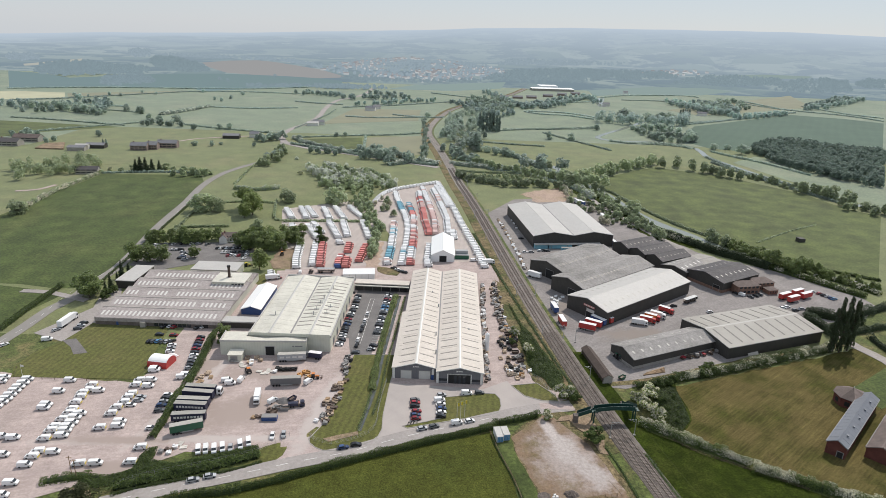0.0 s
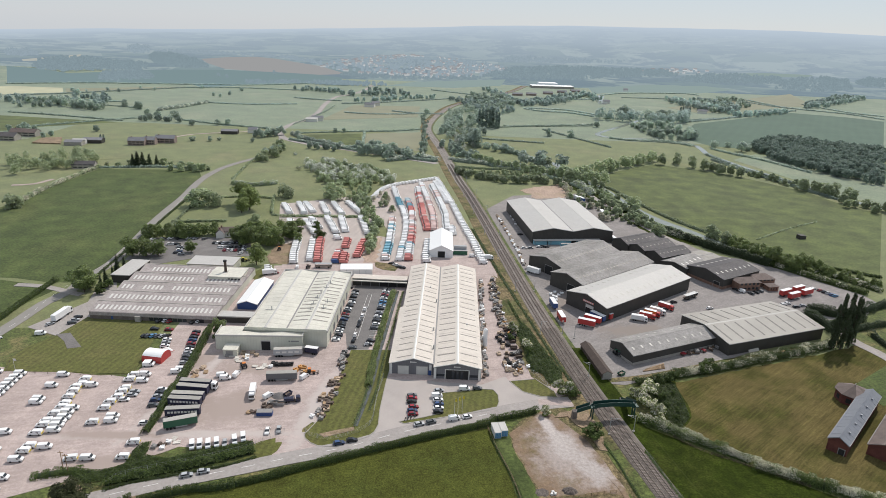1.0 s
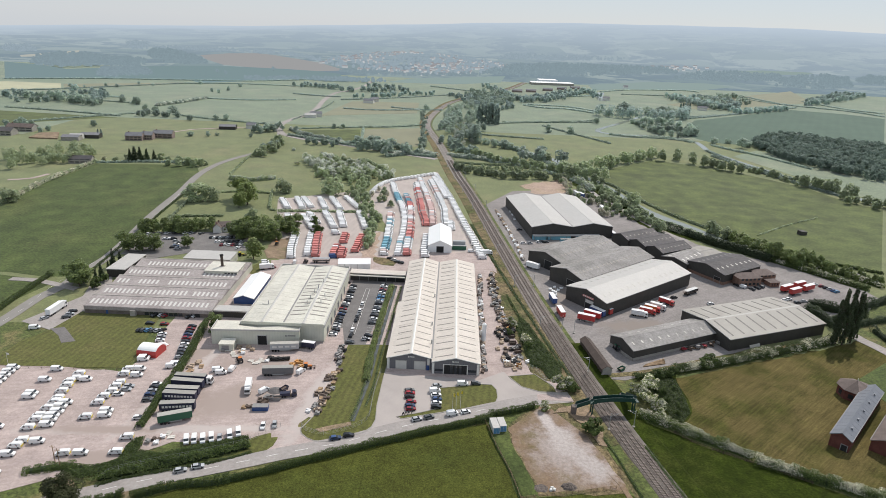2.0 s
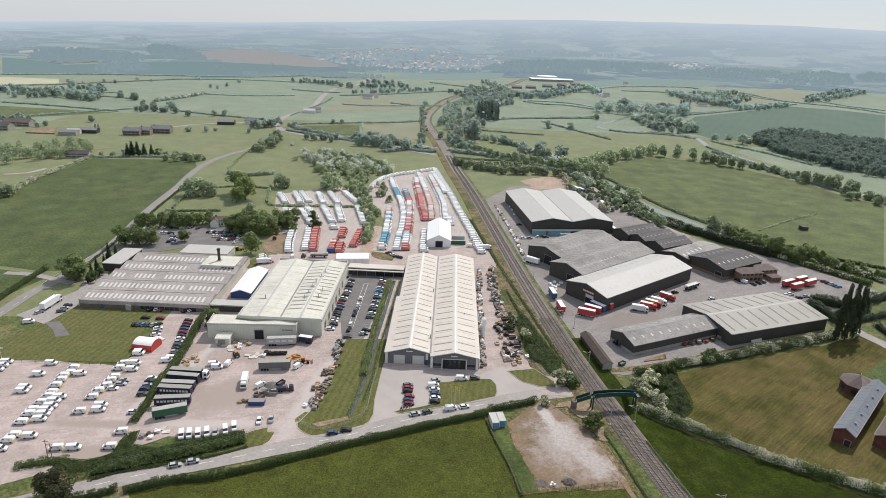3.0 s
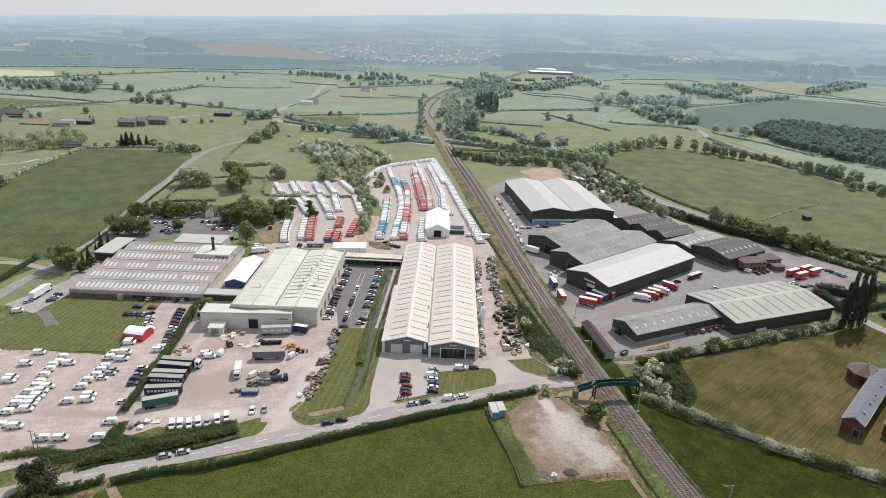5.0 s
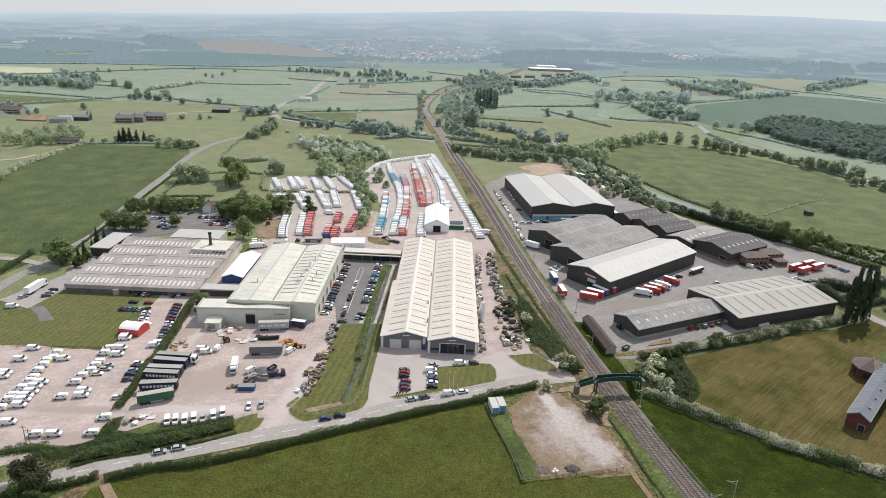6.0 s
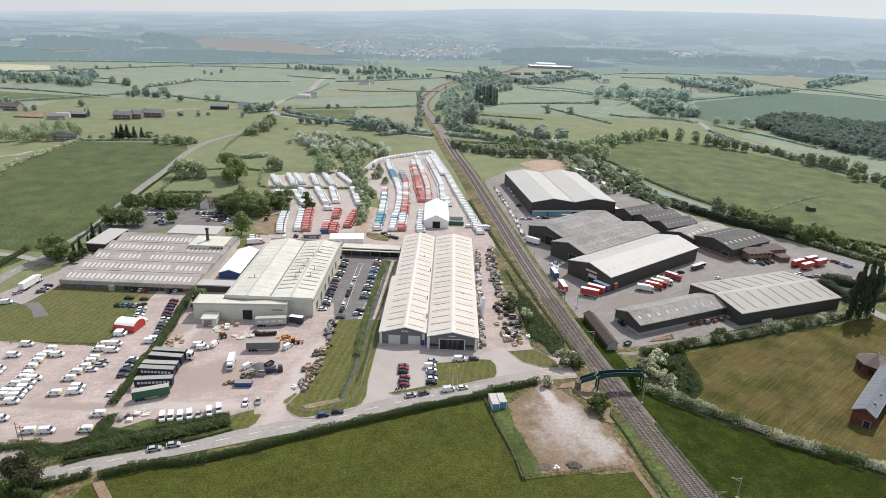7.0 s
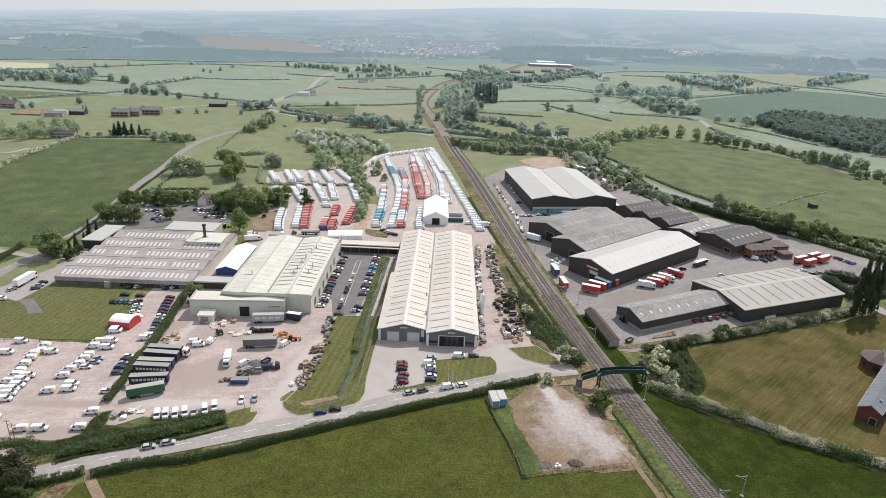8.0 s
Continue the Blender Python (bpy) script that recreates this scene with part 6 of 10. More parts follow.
def blob_points(blobs, n):
    """Points spread over the skins of ellipsoid blobs (x, y, z, rx, rz), with normals."""
    area = np.array([b[3] * b[3] + b[3] * b[4] for b in blobs])
    pick = rng.choice(len(blobs), n, p=area / area.sum())
    d = rng.normal(size=(n, 3))
    d /= np.linalg.norm(d, axis=1)[:, None]
    d[:, 2] = np.where(d[:, 2] < -0.5, -d[:, 2], d[:, 2])
    b = np.array(blobs)[pick]
    r = rng.uniform(0.72, 1.06, n)[:, None]
    pts = b[:, :3] + d * np.stack([b[:, 3], b[:, 3], b[:, 4]], 1) * r
    mid = np.array(blobs)[:, :3].mean(0)
    nor = d * 0.6 + (pts - mid) * 0.5 / max(0.1, np.ptp(pts[:, 2])) + np.array([0, 0, 0.45])
    return pts, nor


def crown_blobs(kind):
    out = []
    if kind in ("round", "tall", "bush"):
        base, top, wide, k = {"round": (0.16, 0.82, 0.36, 20), "tall": (0.12, 0.88, 0.24, 18), "bush": (0.10, 0.75, 0.44, 15)}[kind]
        for i in range(k):
            z = rng.uniform(base, top)
            f = math.sin(math.pi * min(1, max(0, (z - base + 0.12) / (top - base + 0.25))))
            a, r = rng.uniform(0, 6.283), wide * f * math.sqrt(rng.uniform(0.05, 1))
            out.append((r * math.cos(a), r * math.sin(a), z, rng.uniform(0.13, 0.20), rng.uniform(0.10, 0.17)))
    elif kind == "conifer":
        for i in range(16):
            z = 0.1 + 0.85 * i / 15
            out.append((rng.normal(0, 0.02), rng.normal(0, 0.02), z, 0.19 * (1 - z) + 0.025, 0.08))
    elif kind == "poplar":
        for i in range(34):
            z = 0.08 + 0.86 * i / 33
            r = 0.085 * math.sin(math.pi * (0.12 + 0.80 * z))
            out.append((rng.normal(0, 0.55) * r, rng.normal(0, 0.55) * r, z, r * rng.uniform(0.35, 0.8) + 0.010, rng.uniform(0.05, 0.10)))
    return out


def make_tree(kind, mat, leaves=900, leaf=0.034, label="", category="tree"):
    t = thing({"bush": "bush"}.get(kind, "tree"), label, category, pose(0, 0, -500))
    tr = Shape()
    th = {"round": 0.40, "tall": 0.5, "bush": 0.25, "conifer": 0.9, "poplar": 0.8}[kind]
    tr.tube((0, 0, 0), (0.01, 0, th * 0.6), 0.026, 0.018, 7).tube((0.01, 0, th * 0.6), (0, 0.01, th), 0.018, 0.010, 6)
    for i in range(5):
        a = i * 1.257 + rng.uniform(0, 0.6)
        r = 0.16 if kind in ("round", "tall", "bush") else 0.05
        tr.tube((0, 0, th * 0.55), (r * math.cos(a), r * math.sin(a), th + 0.14), 0.012, 0.004, 5)
    part("trunk", tr, M["bark"], t)
    pts, nor = blob_points(crown_blobs(kind), leaves)
    pts[:, 2] = np.maximum(pts[:, 2], 0.03)
    if mat.startswith("blossom"):
        patch = np.array([noise.noise(Vector(p) * 9) for p in pts]) + rng.uniform(-0.25, 0.25, leaves)
        w = (patch > np.quantile(patch, 0.42)) & (pts[:, 2] > 0.25)
        part("blossom", leaf_mesh("blossom", pts[w], nor[w], leaf, M[mat]), M[mat], t)
        pts, nor, mat = pts[~w], nor[~w], "leaf_light" if mat == "blossom" else "leaf_far"
    part("crown", leaf_mesh("crown", pts, nor, leaf, M[mat]), M[mat], t)
    return t


PROTO = {}


def proto(key, *args):
    PROTO[key] = [make_tree(*args) for _ in range(3)]


proto("oak", "round", "leaf_tree", 2400, 0.027, "broad green deciduous tree in full leaf")
proto("ash", "tall", "leaf_tree", 2000, 0.027, "upright green deciduous tree in leaf")
proto("willow", "round", "leaf_light", 2200, 0.027, "light green spring-leaved tree")
proto("conifer", "conifer", "leaf_dark", 1300, 0.022, "dark pointed conifer tree")
proto("poplar", "poplar", "leaf_poplar", 5200, 0.013, "tall dark columnar poplar tree")
proto("bush", "bush", "leaf", 1700, 0.036, "dense rounded dark green leafy bush", "bush")
proto("may", "bush", "blossom", 1700, 0.034, "hawthorn bush covered in white blossom", "bush")
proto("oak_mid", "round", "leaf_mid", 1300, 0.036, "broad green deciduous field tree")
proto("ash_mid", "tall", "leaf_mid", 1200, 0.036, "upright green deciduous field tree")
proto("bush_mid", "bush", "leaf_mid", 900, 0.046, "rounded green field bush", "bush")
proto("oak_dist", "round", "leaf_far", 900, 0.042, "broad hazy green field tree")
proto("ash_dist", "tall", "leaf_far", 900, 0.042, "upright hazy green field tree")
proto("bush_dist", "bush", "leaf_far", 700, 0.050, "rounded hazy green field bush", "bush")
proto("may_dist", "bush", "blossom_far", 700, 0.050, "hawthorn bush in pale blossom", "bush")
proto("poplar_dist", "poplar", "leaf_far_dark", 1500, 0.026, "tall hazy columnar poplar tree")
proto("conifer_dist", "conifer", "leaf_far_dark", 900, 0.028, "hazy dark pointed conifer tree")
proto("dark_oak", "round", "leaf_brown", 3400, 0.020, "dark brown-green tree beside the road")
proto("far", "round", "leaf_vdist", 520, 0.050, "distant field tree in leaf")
proto("vfar", "round", "leaf_vfar", 220, 0.075, "far hazy tree in leaf")
used = set()


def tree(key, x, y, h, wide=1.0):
    # farther trees take the leaf colours with haze mixed in
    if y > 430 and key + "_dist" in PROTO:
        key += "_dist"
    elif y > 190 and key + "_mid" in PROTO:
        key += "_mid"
    src = PROTO[key][int(rng.integers(3))]
    m = pose(x, y, -(0.15 if key.endswith(("_mid", "_dist")) or key == "far" else 0.02) * h, 0, 0, rng.uniform(0, 360)) @ Matrix.Diagonal((h * wide * rng.uniform(0.9, 1.15), h * wide * rng.uniform(0.9, 1.15), h, 1))
    if src.name not in used:
        used.add(src.name)
        src.matrix_basis = m
        return src
    c = copy_thing(src, pose(0, 0, 0))
    c.matrix_basis = m
    return c


def trees(key, rows, wide=1.0):
    for x, y, h in rows:
        tree(key, x, y, h, wide)


GROVE = {"bush": ("leaf_light", "dense green scrub and bushes"), "may": ("blossom", "white-blossomed hawthorn scrub"), "ash": ("leaf_tree", "belt of green deciduous trees"), "oak": ("leaf_tree", "belt of broad green trees")}


def grove(key, area, n, h0, h1):
    """A thicket inside a plan outline."""
    y = sum(p[1] for p in area) / len(area)
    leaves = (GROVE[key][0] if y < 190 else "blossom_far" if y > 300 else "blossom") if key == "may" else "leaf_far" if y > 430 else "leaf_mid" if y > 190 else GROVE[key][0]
    if key == "may":
        wood(area, int(n * 1.3), h0, h1 * 1.1, "leaf_mid" if y > 190 else "leaf_light", "dense light green hawthorn scrub", 250, 0.5)
    wood(area, int(n * (1.5 if key == "may" else 2.2)), h0 * 0.95, h1 * 1.1, leaves, GROVE[key][1], 130 if key == "may" else 260, 0.5)


def tree_row(key, pts, gap, h0, h1, jitter=1.5, wide=1.0):
    line = smooth_line(pts, gap)
    for p in line:
        tree(key, p.x + rng.normal(0, jitter), p.y + rng.normal(0, jitter), rng.uniform(h0, h1), wide)


def hedge(pts, w, h, white=0.0, size=0.21, dense=68.0, mat="leaf", label=""):
    """A hedge along a plan line: a ragged leafy mound over a dark solid core that closes its gaps."""
    # far hedges likewise switch to haze-tinted leaf colours
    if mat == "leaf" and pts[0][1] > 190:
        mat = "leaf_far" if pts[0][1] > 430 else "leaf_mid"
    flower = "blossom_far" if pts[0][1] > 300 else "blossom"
    if pts[0][1] < 110:
        size, dense = size * 0.58, dense * 2.4
    line = smooth_line(pts, 2.0)
    nor = sides(line)
    n = int(dense * 2.0 * len(line) * (w + 2 * h) / 5)
    i = rng.integers(0, len(line), n)
    base = np.array([(line[k].x, line[k].y) for k in i]) + rng.uniform(-1.1, 1.1, (n, 1)) * np.array([(nor[k].y, -nor[k].x) for k in i])
    lump, rough = (3.2, 0.6) if white > 0.2 else (4.0, 0.42)   # flowering hedges stand as separate bushes
    swell = np.array([max(0.78, 1.0 + rough * noise.noise((line[k].x / lump, line[k].y / lump, 1.5))) for k in i])
    a = rng.uniform(0.0, math.pi, n)
    r = rng.uniform(0.8, 1.1, n)
    off = np.cos(a) * w / 2 * r * swell
    z = (np.abs(np.sin(a)) ** 0.8) * h * r * swell
    side2 = np.array([(nor[k].x, nor[k].y) for k in i])
    pts3 = np.column_stack([base + side2 * off[:, None], z])
    norm = np.column_stack([side2 * np.cos(a)[:, None], np.sin(a) + 0.2])
    t = thing("hedge", label or ("hawthorn hedge thick with white blossom" if white > 0.2 else "leafy green field hedge"), "hedge")
    patch = np.array([noise.noise((p[0] / 6, p[1] / 6, 9.0)) for p in pts3]) * 0.9 + rng.uniform(-0.3, 0.3, n)
    isw = (patch > np.quantile(patch, 1 - white)) & (z > h * 0.3) if white > 0 else np.zeros(n, bool)
    part("foliage", leaf_mesh("foliage", pts3[~isw], norm[~isw], size, M[mat]), M[mat], t)
    if isw.sum() > 3:
        part("blossom", leaf_mesh("blossom", pts3[isw], norm[isw], size * 0.9, M[flower]), M[flower], t)
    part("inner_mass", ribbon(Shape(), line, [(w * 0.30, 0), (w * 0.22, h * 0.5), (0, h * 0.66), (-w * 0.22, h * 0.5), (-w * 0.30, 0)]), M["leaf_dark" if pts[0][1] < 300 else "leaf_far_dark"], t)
    return t


def shrub_belt(area, h, label):
    """A plot filled with close-grown shrubs: an uneven leafy canopy over a dark solid filling."""
    def canopy(x, y):
        edge = min(1.0, 0.45 + 0.35 * edge_gap(x, y, area))
        return h * edge * (0.86 + 0.55 * noise.noise((x / 2.2, y / 2.2, 4.0)) + 0.25 * noise.noise((x / 0.9, y / 0.9, 7.0)))
    xs, ys = [p[0] for p in area], [p[1] for p in area]
    spots = rng.uniform((min(xs), min(ys)), (max(xs), max(ys)), (int((max(xs) - min(xs)) * (max(ys) - min(ys)) * 42), 2))
    spots = [p for p in spots if inside(p[0], p[1], area)]
    tops = np.array([canopy(x, y) for x, y in spots])
    slope = np.array([(canopy(x - 0.3, y) - canopy(x + 0.3, y), canopy(x, y - 0.3) - canopy(x, y + 0.3)) for x, y in spots]) / 0.6
    t = thing("shrub_belt", label, "shrubs", kind="stuff")
    part("foliage", leaf_mesh("foliage", np.column_stack([np.array(spots), tops * rng.uniform(0.75, 1.06, len(spots))]), np.column_stack([slope, np.ones(len(spots))]), 0.135, M["leaf"]), M["leaf"], t)
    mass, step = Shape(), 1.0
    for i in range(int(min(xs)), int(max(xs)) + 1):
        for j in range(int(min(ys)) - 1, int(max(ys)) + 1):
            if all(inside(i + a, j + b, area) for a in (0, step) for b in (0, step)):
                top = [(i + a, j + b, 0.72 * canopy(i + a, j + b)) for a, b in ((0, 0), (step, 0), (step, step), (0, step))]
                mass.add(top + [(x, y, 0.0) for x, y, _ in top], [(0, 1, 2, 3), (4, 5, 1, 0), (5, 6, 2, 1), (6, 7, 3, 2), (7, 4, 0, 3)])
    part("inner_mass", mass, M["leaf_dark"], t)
    return t


def edge_gap(x, y, area):
    """Distance from a plan point to the outline of a plot."""
    p = Vector((x, y))
    best = 99.0
    for a, b in zip(area, area[1:] + area[:1]):
        a, d = Vector(a), Vector(b) - Vector(a)
        best = min(best, (a + d * min(1.0, max(0.0, (p - a).dot(d) / d.length_squared)) - p).length)
    return best


def far_hedge(pts, h=2.0, mat="leaf_far"):
    hedge(pts, 3.0, h, 0, 0.9, 2.2, "leaf_vdist" if pts[0][1] > 780 else mat, "distant dark field hedge")


def wood(area, n, h0, h1, mat, label, per=150, leaf=0.9):
    """A wood seen from afar: many crowns in one mass."""
    xs, ys = [p[0] for p in area], [p[1] for p in area]
    cs = []
    while len(cs) < n:
        x, y = rng.uniform(min(xs), max(xs)), rng.uniform(min(ys), max(ys))
        if inside(x, y, area):
            cs.append((x, y, rng.uniform(h0, h1)))
    return wood_at(cs, mat, label, per, leaf)


def wood_at(cs, mat, label, per, leaf):
    P3, N3 = [], []
    for x, y, h in cs:
        a, c = rng.uniform(0, 6.283), rng.uniform(0.10, 0.20)
        u, w = math.cos(a) * c, math.sin(a) * c
        p, q = blob_points([(0, 0, 0.46, 0.30, 0.44), (u, w, 0.66, 0.20, 0.26), (-u, -w, 0.38, 0.26, 0.34), (-w, u, 0.26, 0.26, 0.28)], per)
        p = p * h + np.array([x, y, 0])
        p[:, 2] = np.maximum(p[:, 2], 0.2)
        P3.append(p)
        N3.append(q)
    ob = part("woodland", leaf_mesh("woodland", np.concatenate(P3), np.concatenate(N3), leaf, M[mat]), M[mat])
    return tagged(ob, label, "woodland", kind="stuff")


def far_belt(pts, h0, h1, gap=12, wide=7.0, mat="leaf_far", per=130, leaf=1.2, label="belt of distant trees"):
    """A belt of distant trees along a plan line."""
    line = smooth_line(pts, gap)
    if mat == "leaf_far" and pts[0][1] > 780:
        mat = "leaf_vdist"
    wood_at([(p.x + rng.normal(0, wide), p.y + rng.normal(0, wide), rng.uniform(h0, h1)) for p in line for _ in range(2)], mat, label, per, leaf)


# hedges close to the works
hedge([(-66.2, -74.9), (-61.6, -72.8), (-54.7, -69.8), (-46.9, -68.6), (-39.5, -65.9), (-32.1, -62.7), (-24.1, -58.6)], 2.7, 2.3, label="clipped green hedge along the roadside field")
hedge([(-24.1, -58.6), (-16.7, -54.9), (-8.4, -51), (0.1, -47), (9, -43.1), (18.2, -38.8), (27.8, -34.9), (40.5, -29.7)], 2.7, 2.3, label="clipped green hedge along the roadside field")
hedge([(41.5, -26.9), (49.1, -24.6), (57.7, -20.8)], 2.6, 2.3, label="clipped green hedge beside the site cabin")
hedge([(-78.9, -70.7), (-72.5, -67.2), (-58, -62), (-46, -57.2), (-39.3, -53.5)], 1.6, 0.8, dense=50, label="low rough growth along the road edge")


hedge([(-91.2, -84.3), (-82.1, -80.4), (-77.7, -78.7), (-72.7, -76.2), (-70.3, -74.6)], 2.7, 2.3, label="clipped green roadside hedge")

hedge([(-103, -66.5), (-97.4, -64.4), (-91.5, -63.2)], 4.0, 1.6, dense=60, label="overgrown shrubs at the yard edge")
shrub_belt([(-93, -66.5), (-91.8, -62.0), (-84.7, -62.2), (-79.2, -59.0), (-79.6, -52.4), (-78.4, -48.0), (-75.6, -47.0), (-74.2, -54.0), (-66.8, -55.2), (-61.4, -52.2), (-54, -49.0), (-42.1, -44.2), (-41.0, -46.6), (-48, -50.9), (-60.2, -56.2), (-72.7, -61.2), (-80.5, -66.2), (-86, -68.5)], 1.2, "low dense green shrub belt inside the yard fence")
shrub_belt([(-86.2, -71.4), (-79, -66.8), (-72.7, -62.5), (-60.2, -57.5), (-48, -52.2), (-40.6, -48.0), (-38.8, -51.2), (-49.5, -56.6), (-59.1, -61.2), (-67.1, -64.6), (-73.6, -67.1), (-80, -69.6)], 2.9, "overgrown dark shrub belt along the road")
hedge([(-79.9, -42.2), (-80.3, -32.1), (-81.5, -19.3), (-81.5, -11.2)], 3.2, 2.2, label="green hedge dividing the two parking yards")
hedge([(-81.5, -8.3), (-82.6, 6.3), (-85.1, 26.3), (-86.6, 37.4)], 3.2, 2.2, label="green hedge beside the parked cars")
hedge([(40.4, -38.0), (41.9, -44.0), (45.8, -58.3), (47.9, -69.4)], 1.3, 0.6, dense=50, label="low rough growth along the lot fence")
hedge([(-5.4, 86.3), (-7, 46.6), (-7.5, 13.1), (-7.1, -6.9)], 2.8, 1.8, mat="leaf_light", label="bushy light green bank beside the drain")
hedge([(-7.1, -6.9), (-7.8, -20.7), (-9.1, -33.1)], 1.4, 0.7, dense=24, mat="leaf_light", label="rough reeds along the drain bank")
hedge([(-0.4, 86.9), (-2.3, 36.5), (-3.3, 13.5), (-3.6, -8.7), (-4.8, -24.1)], 1.4, 0.7, dense=24, mat="leaf_light", label="rough grass bank beside the drain")
hedge([(97.1, -23.9), (106.4, -30.6), (117.4, -38), (127.6, -45.2)], 4.0, 3.0, 0.5, 0.25, 60, label="tall hawthorn hedge white with blossom")
hedge([(128.9, -47.8), (138.4, -52.6), (147.5, -57.2), (162, -64.7)], 4.0, 3.0, 0.5, 0.25, 60, label="tall hawthorn hedge white with blossom")
hedge([(120.8, 9.6), (142.4, 16.8), (166.2, 26.6), (191.3, 36.5), (205.1, 42.6)], 5.0, 3.4, 0.32, 0.28, 44, label="broad flowering hedge along the farm track")
hedge([(102.6, 2.8), (115.3, 6.9), (129.4, 13.9)], 4.0, 2.6, 0.12, 0.28, 40, label="green shrub belt beside the yard")
hedge([(141, 38.7), (169.2, 49.7), (199.4, 61.5), (223.9, 70.2)], 2.2, 1.6, 0.0, 0.28, 34, label="green bank hedge below the hall")
hedge([(183, 214), (191.4, 201.4), (204, 179.5), (217, 166.2), (227.6, 151.2)], 4.5, 5.0, 0.0, 0.32, 40, "leaf_dark", "tall dark clipped conifer hedge")
hedge([(229.5, 152.5), (239.5, 140.5), (252.5, 123.5), (263.5, 109.5)], 4.5, 3.2, 0.18, 0.3, 36, label="hawthorn hedge beside the yard lane")
hedge([(216.7, 83.1), (228.1, 77.3), (239, 71.6)], 5.0, 5.0, 0.0, 0.32, 34, "leaf_dark", "tall dark hedge behind the yard")
hedge([(211.5, 76), (214.4, 67.6), (215.7, 58.3)], 5.0, 4.5, 0.0, 0.32, 34, "leaf_dark", "tall dark hedge at the end of the hall")
hedge([(233.7, 56.3), (233.2, 43.5), (237.1, 28.9)], 2.5, 2.5, 0.0, 0.32, 34, "leaf_dark", "clipped dark garden hedge")
shrub_belt([(55.4, 47.0), (57.2, 40), (58.2, 28), (58.9, 17.5), (59.8, 8.6), (62.8, 7.8), (64.4, 5.6), (65.6, 0.4), (68.2, -2.4), (72, 3), (73.0, 9.6), (69.4, 22.9), (66.4, 34.9), (63.9, 48.1), (60.6, 56.0), (57.6, 74), (56.2, 82), (55.4, 82), (57.2, 66), (59.4, 54), (58.6, 49.5)], 1.5, "dense dark green scrub beside the railway")
shrub_belt([(107.4, 1.0), (112.4, 2.6), (118.6, 4.6), (117.8, -11.5), (116.4, -20.4), (110.6, -28.0), (107.4, -23.1), (106.6, -12.3)], 1.3, "tangled green scrub beside the hay field")
hedge([(76.2, -2.6), (71.7, 19.7), (65.3, 55.3), (55.8, 109.2), (40.8, 204.2)], 2.2, 0.7, 0.0, 0.27, 22, label="low scrub along the railway fence")
hedge([(93.3, -42.4), (94.3, -46.3), (96.5, -58.7), (98.9, -68), (102.1, -76.3)], 2.0, 0.7, 0.0, 0.25, 26, label="rough green railway bank growth")
hedge([(79.8, -39.4), (81.7, -47.9), (83.2, -57), (84.9, -66.5), (87.2, -76)], 1.3, 1.0, 0.0, 0.25, 26, label="rough railway fence growth")
hedge([(229.1, 61.1), (246.5, 67.8), (272.8, 74.8)], 3.0, 3.0, 0.0, 0.3, 36, "leaf_dark", "tall dark clipped hedge beside the lane")
hedge([(244.9, 83.8), (256.1, 89.2), (265.7, 94.5)], 5.0, 4.0, 0.0, 0.3, 36, "leaf_dark", "dark rounded hedge beside the yard")
# along the main road and lanes
hedge([(-169.7, 539), (-137, 517), (-105.2, 501), (-45.4, 462), (5.6, 442)], 2.0, 1.8, 0.0, 0.5, 9, "leaf_far_dark", "dark clipped hedge along the far lane")
tree_row("oak", [(-160, 541), (-126, 524), (-105, 506)], 14, 5, 8)
tree_row("oak", [(-84, 497), (-64, 483), (-55, 478), (-36, 474), (-19, 464)], 8, 9, 14)
hedge([(-178, 575), (-159, 545), (-126, 526), (-105, 508)], 2.5, 2.5, 0.3, 0.5, 9, label="flowering hedge along the far lane")
hedge([(-178, 880), (-178, 826), (-182, 773), (-190, 700), (-196, 655)], 2.0, 1.6, 0.0, 0.5, 7, label="green hedge beside the curving road")
hedge([(-184.6, 32.6), (-186.1, 55.4), (-186.9, 84.4)], 3.0, 2.4, 0.0, 0.32, 26, label="dark roadside hedge beside the main road")
hedge([(-168.6, 84.4), (-173, 130.9), (-178.3, 186.6), (-186.1, 267.7)], 1.8, 1.0, 0.0, 0.35, 16, label="low roadside verge hedge")
hedge([(-177.6, 269.1), (-169.5, 201.7), (-166.5, 172.7)], 2.0, 1.4, 0.0, 0.35, 16, label="low green roadside hedge")
hedge([(-169.8, 193.2), (-151.9, 197.2), (-135.2, 199.7)], 2.0, 1.8, 0.0, 0.42, 16)
hedge([(-297.8, 216.5), (-304.4, 266.1), (-306.1, 307.5), (-305.6, 351.1)], 3.5, 3.0, 0.5, 0.5, 15)
hedge([(-165.7, 307.4), (-145.5, 304.7), (-128.8, 314.1)], 4.0, 3.5, 0.4, 0.5, 15)
hedge([(-120.5, 275.1), (-109, 225.7), (-103.1, 219)], 2.0, 1.6, 0.0, 0.5, 12)
hedge([(-170.9, 257.4), (-143.2, 267.5), (-120.2, 265.9)], 2.0, 1.6, 0.0, 0.5, 12)
hedge([(-171.3, 324), (-178.1, 411.8), (-168.3, 484)], 2.0, 1.4, 0.0, 0.8, 5)
hedge([(-171.3, 534.3), (-128.9, 508.6), (-71.9, 474.4), (-19.9, 446.1), (7.5, 436.5)], 3.0, 2.6, 0.0, 0.8, 6, "leaf", "dark green hedge along the side road")
hedge([(-177.3, 572.4), (-144, 533), (-101.3, 500.1)], 4.0, 3.5, 0.45, 0.9, 6)
hedge([(169.7, 273.6), (180.8, 235.4), (202.4, 202.6)], 2.5, 2.0, 0.0, 0.42, 16, label="dark towpath hedge beside the canal")
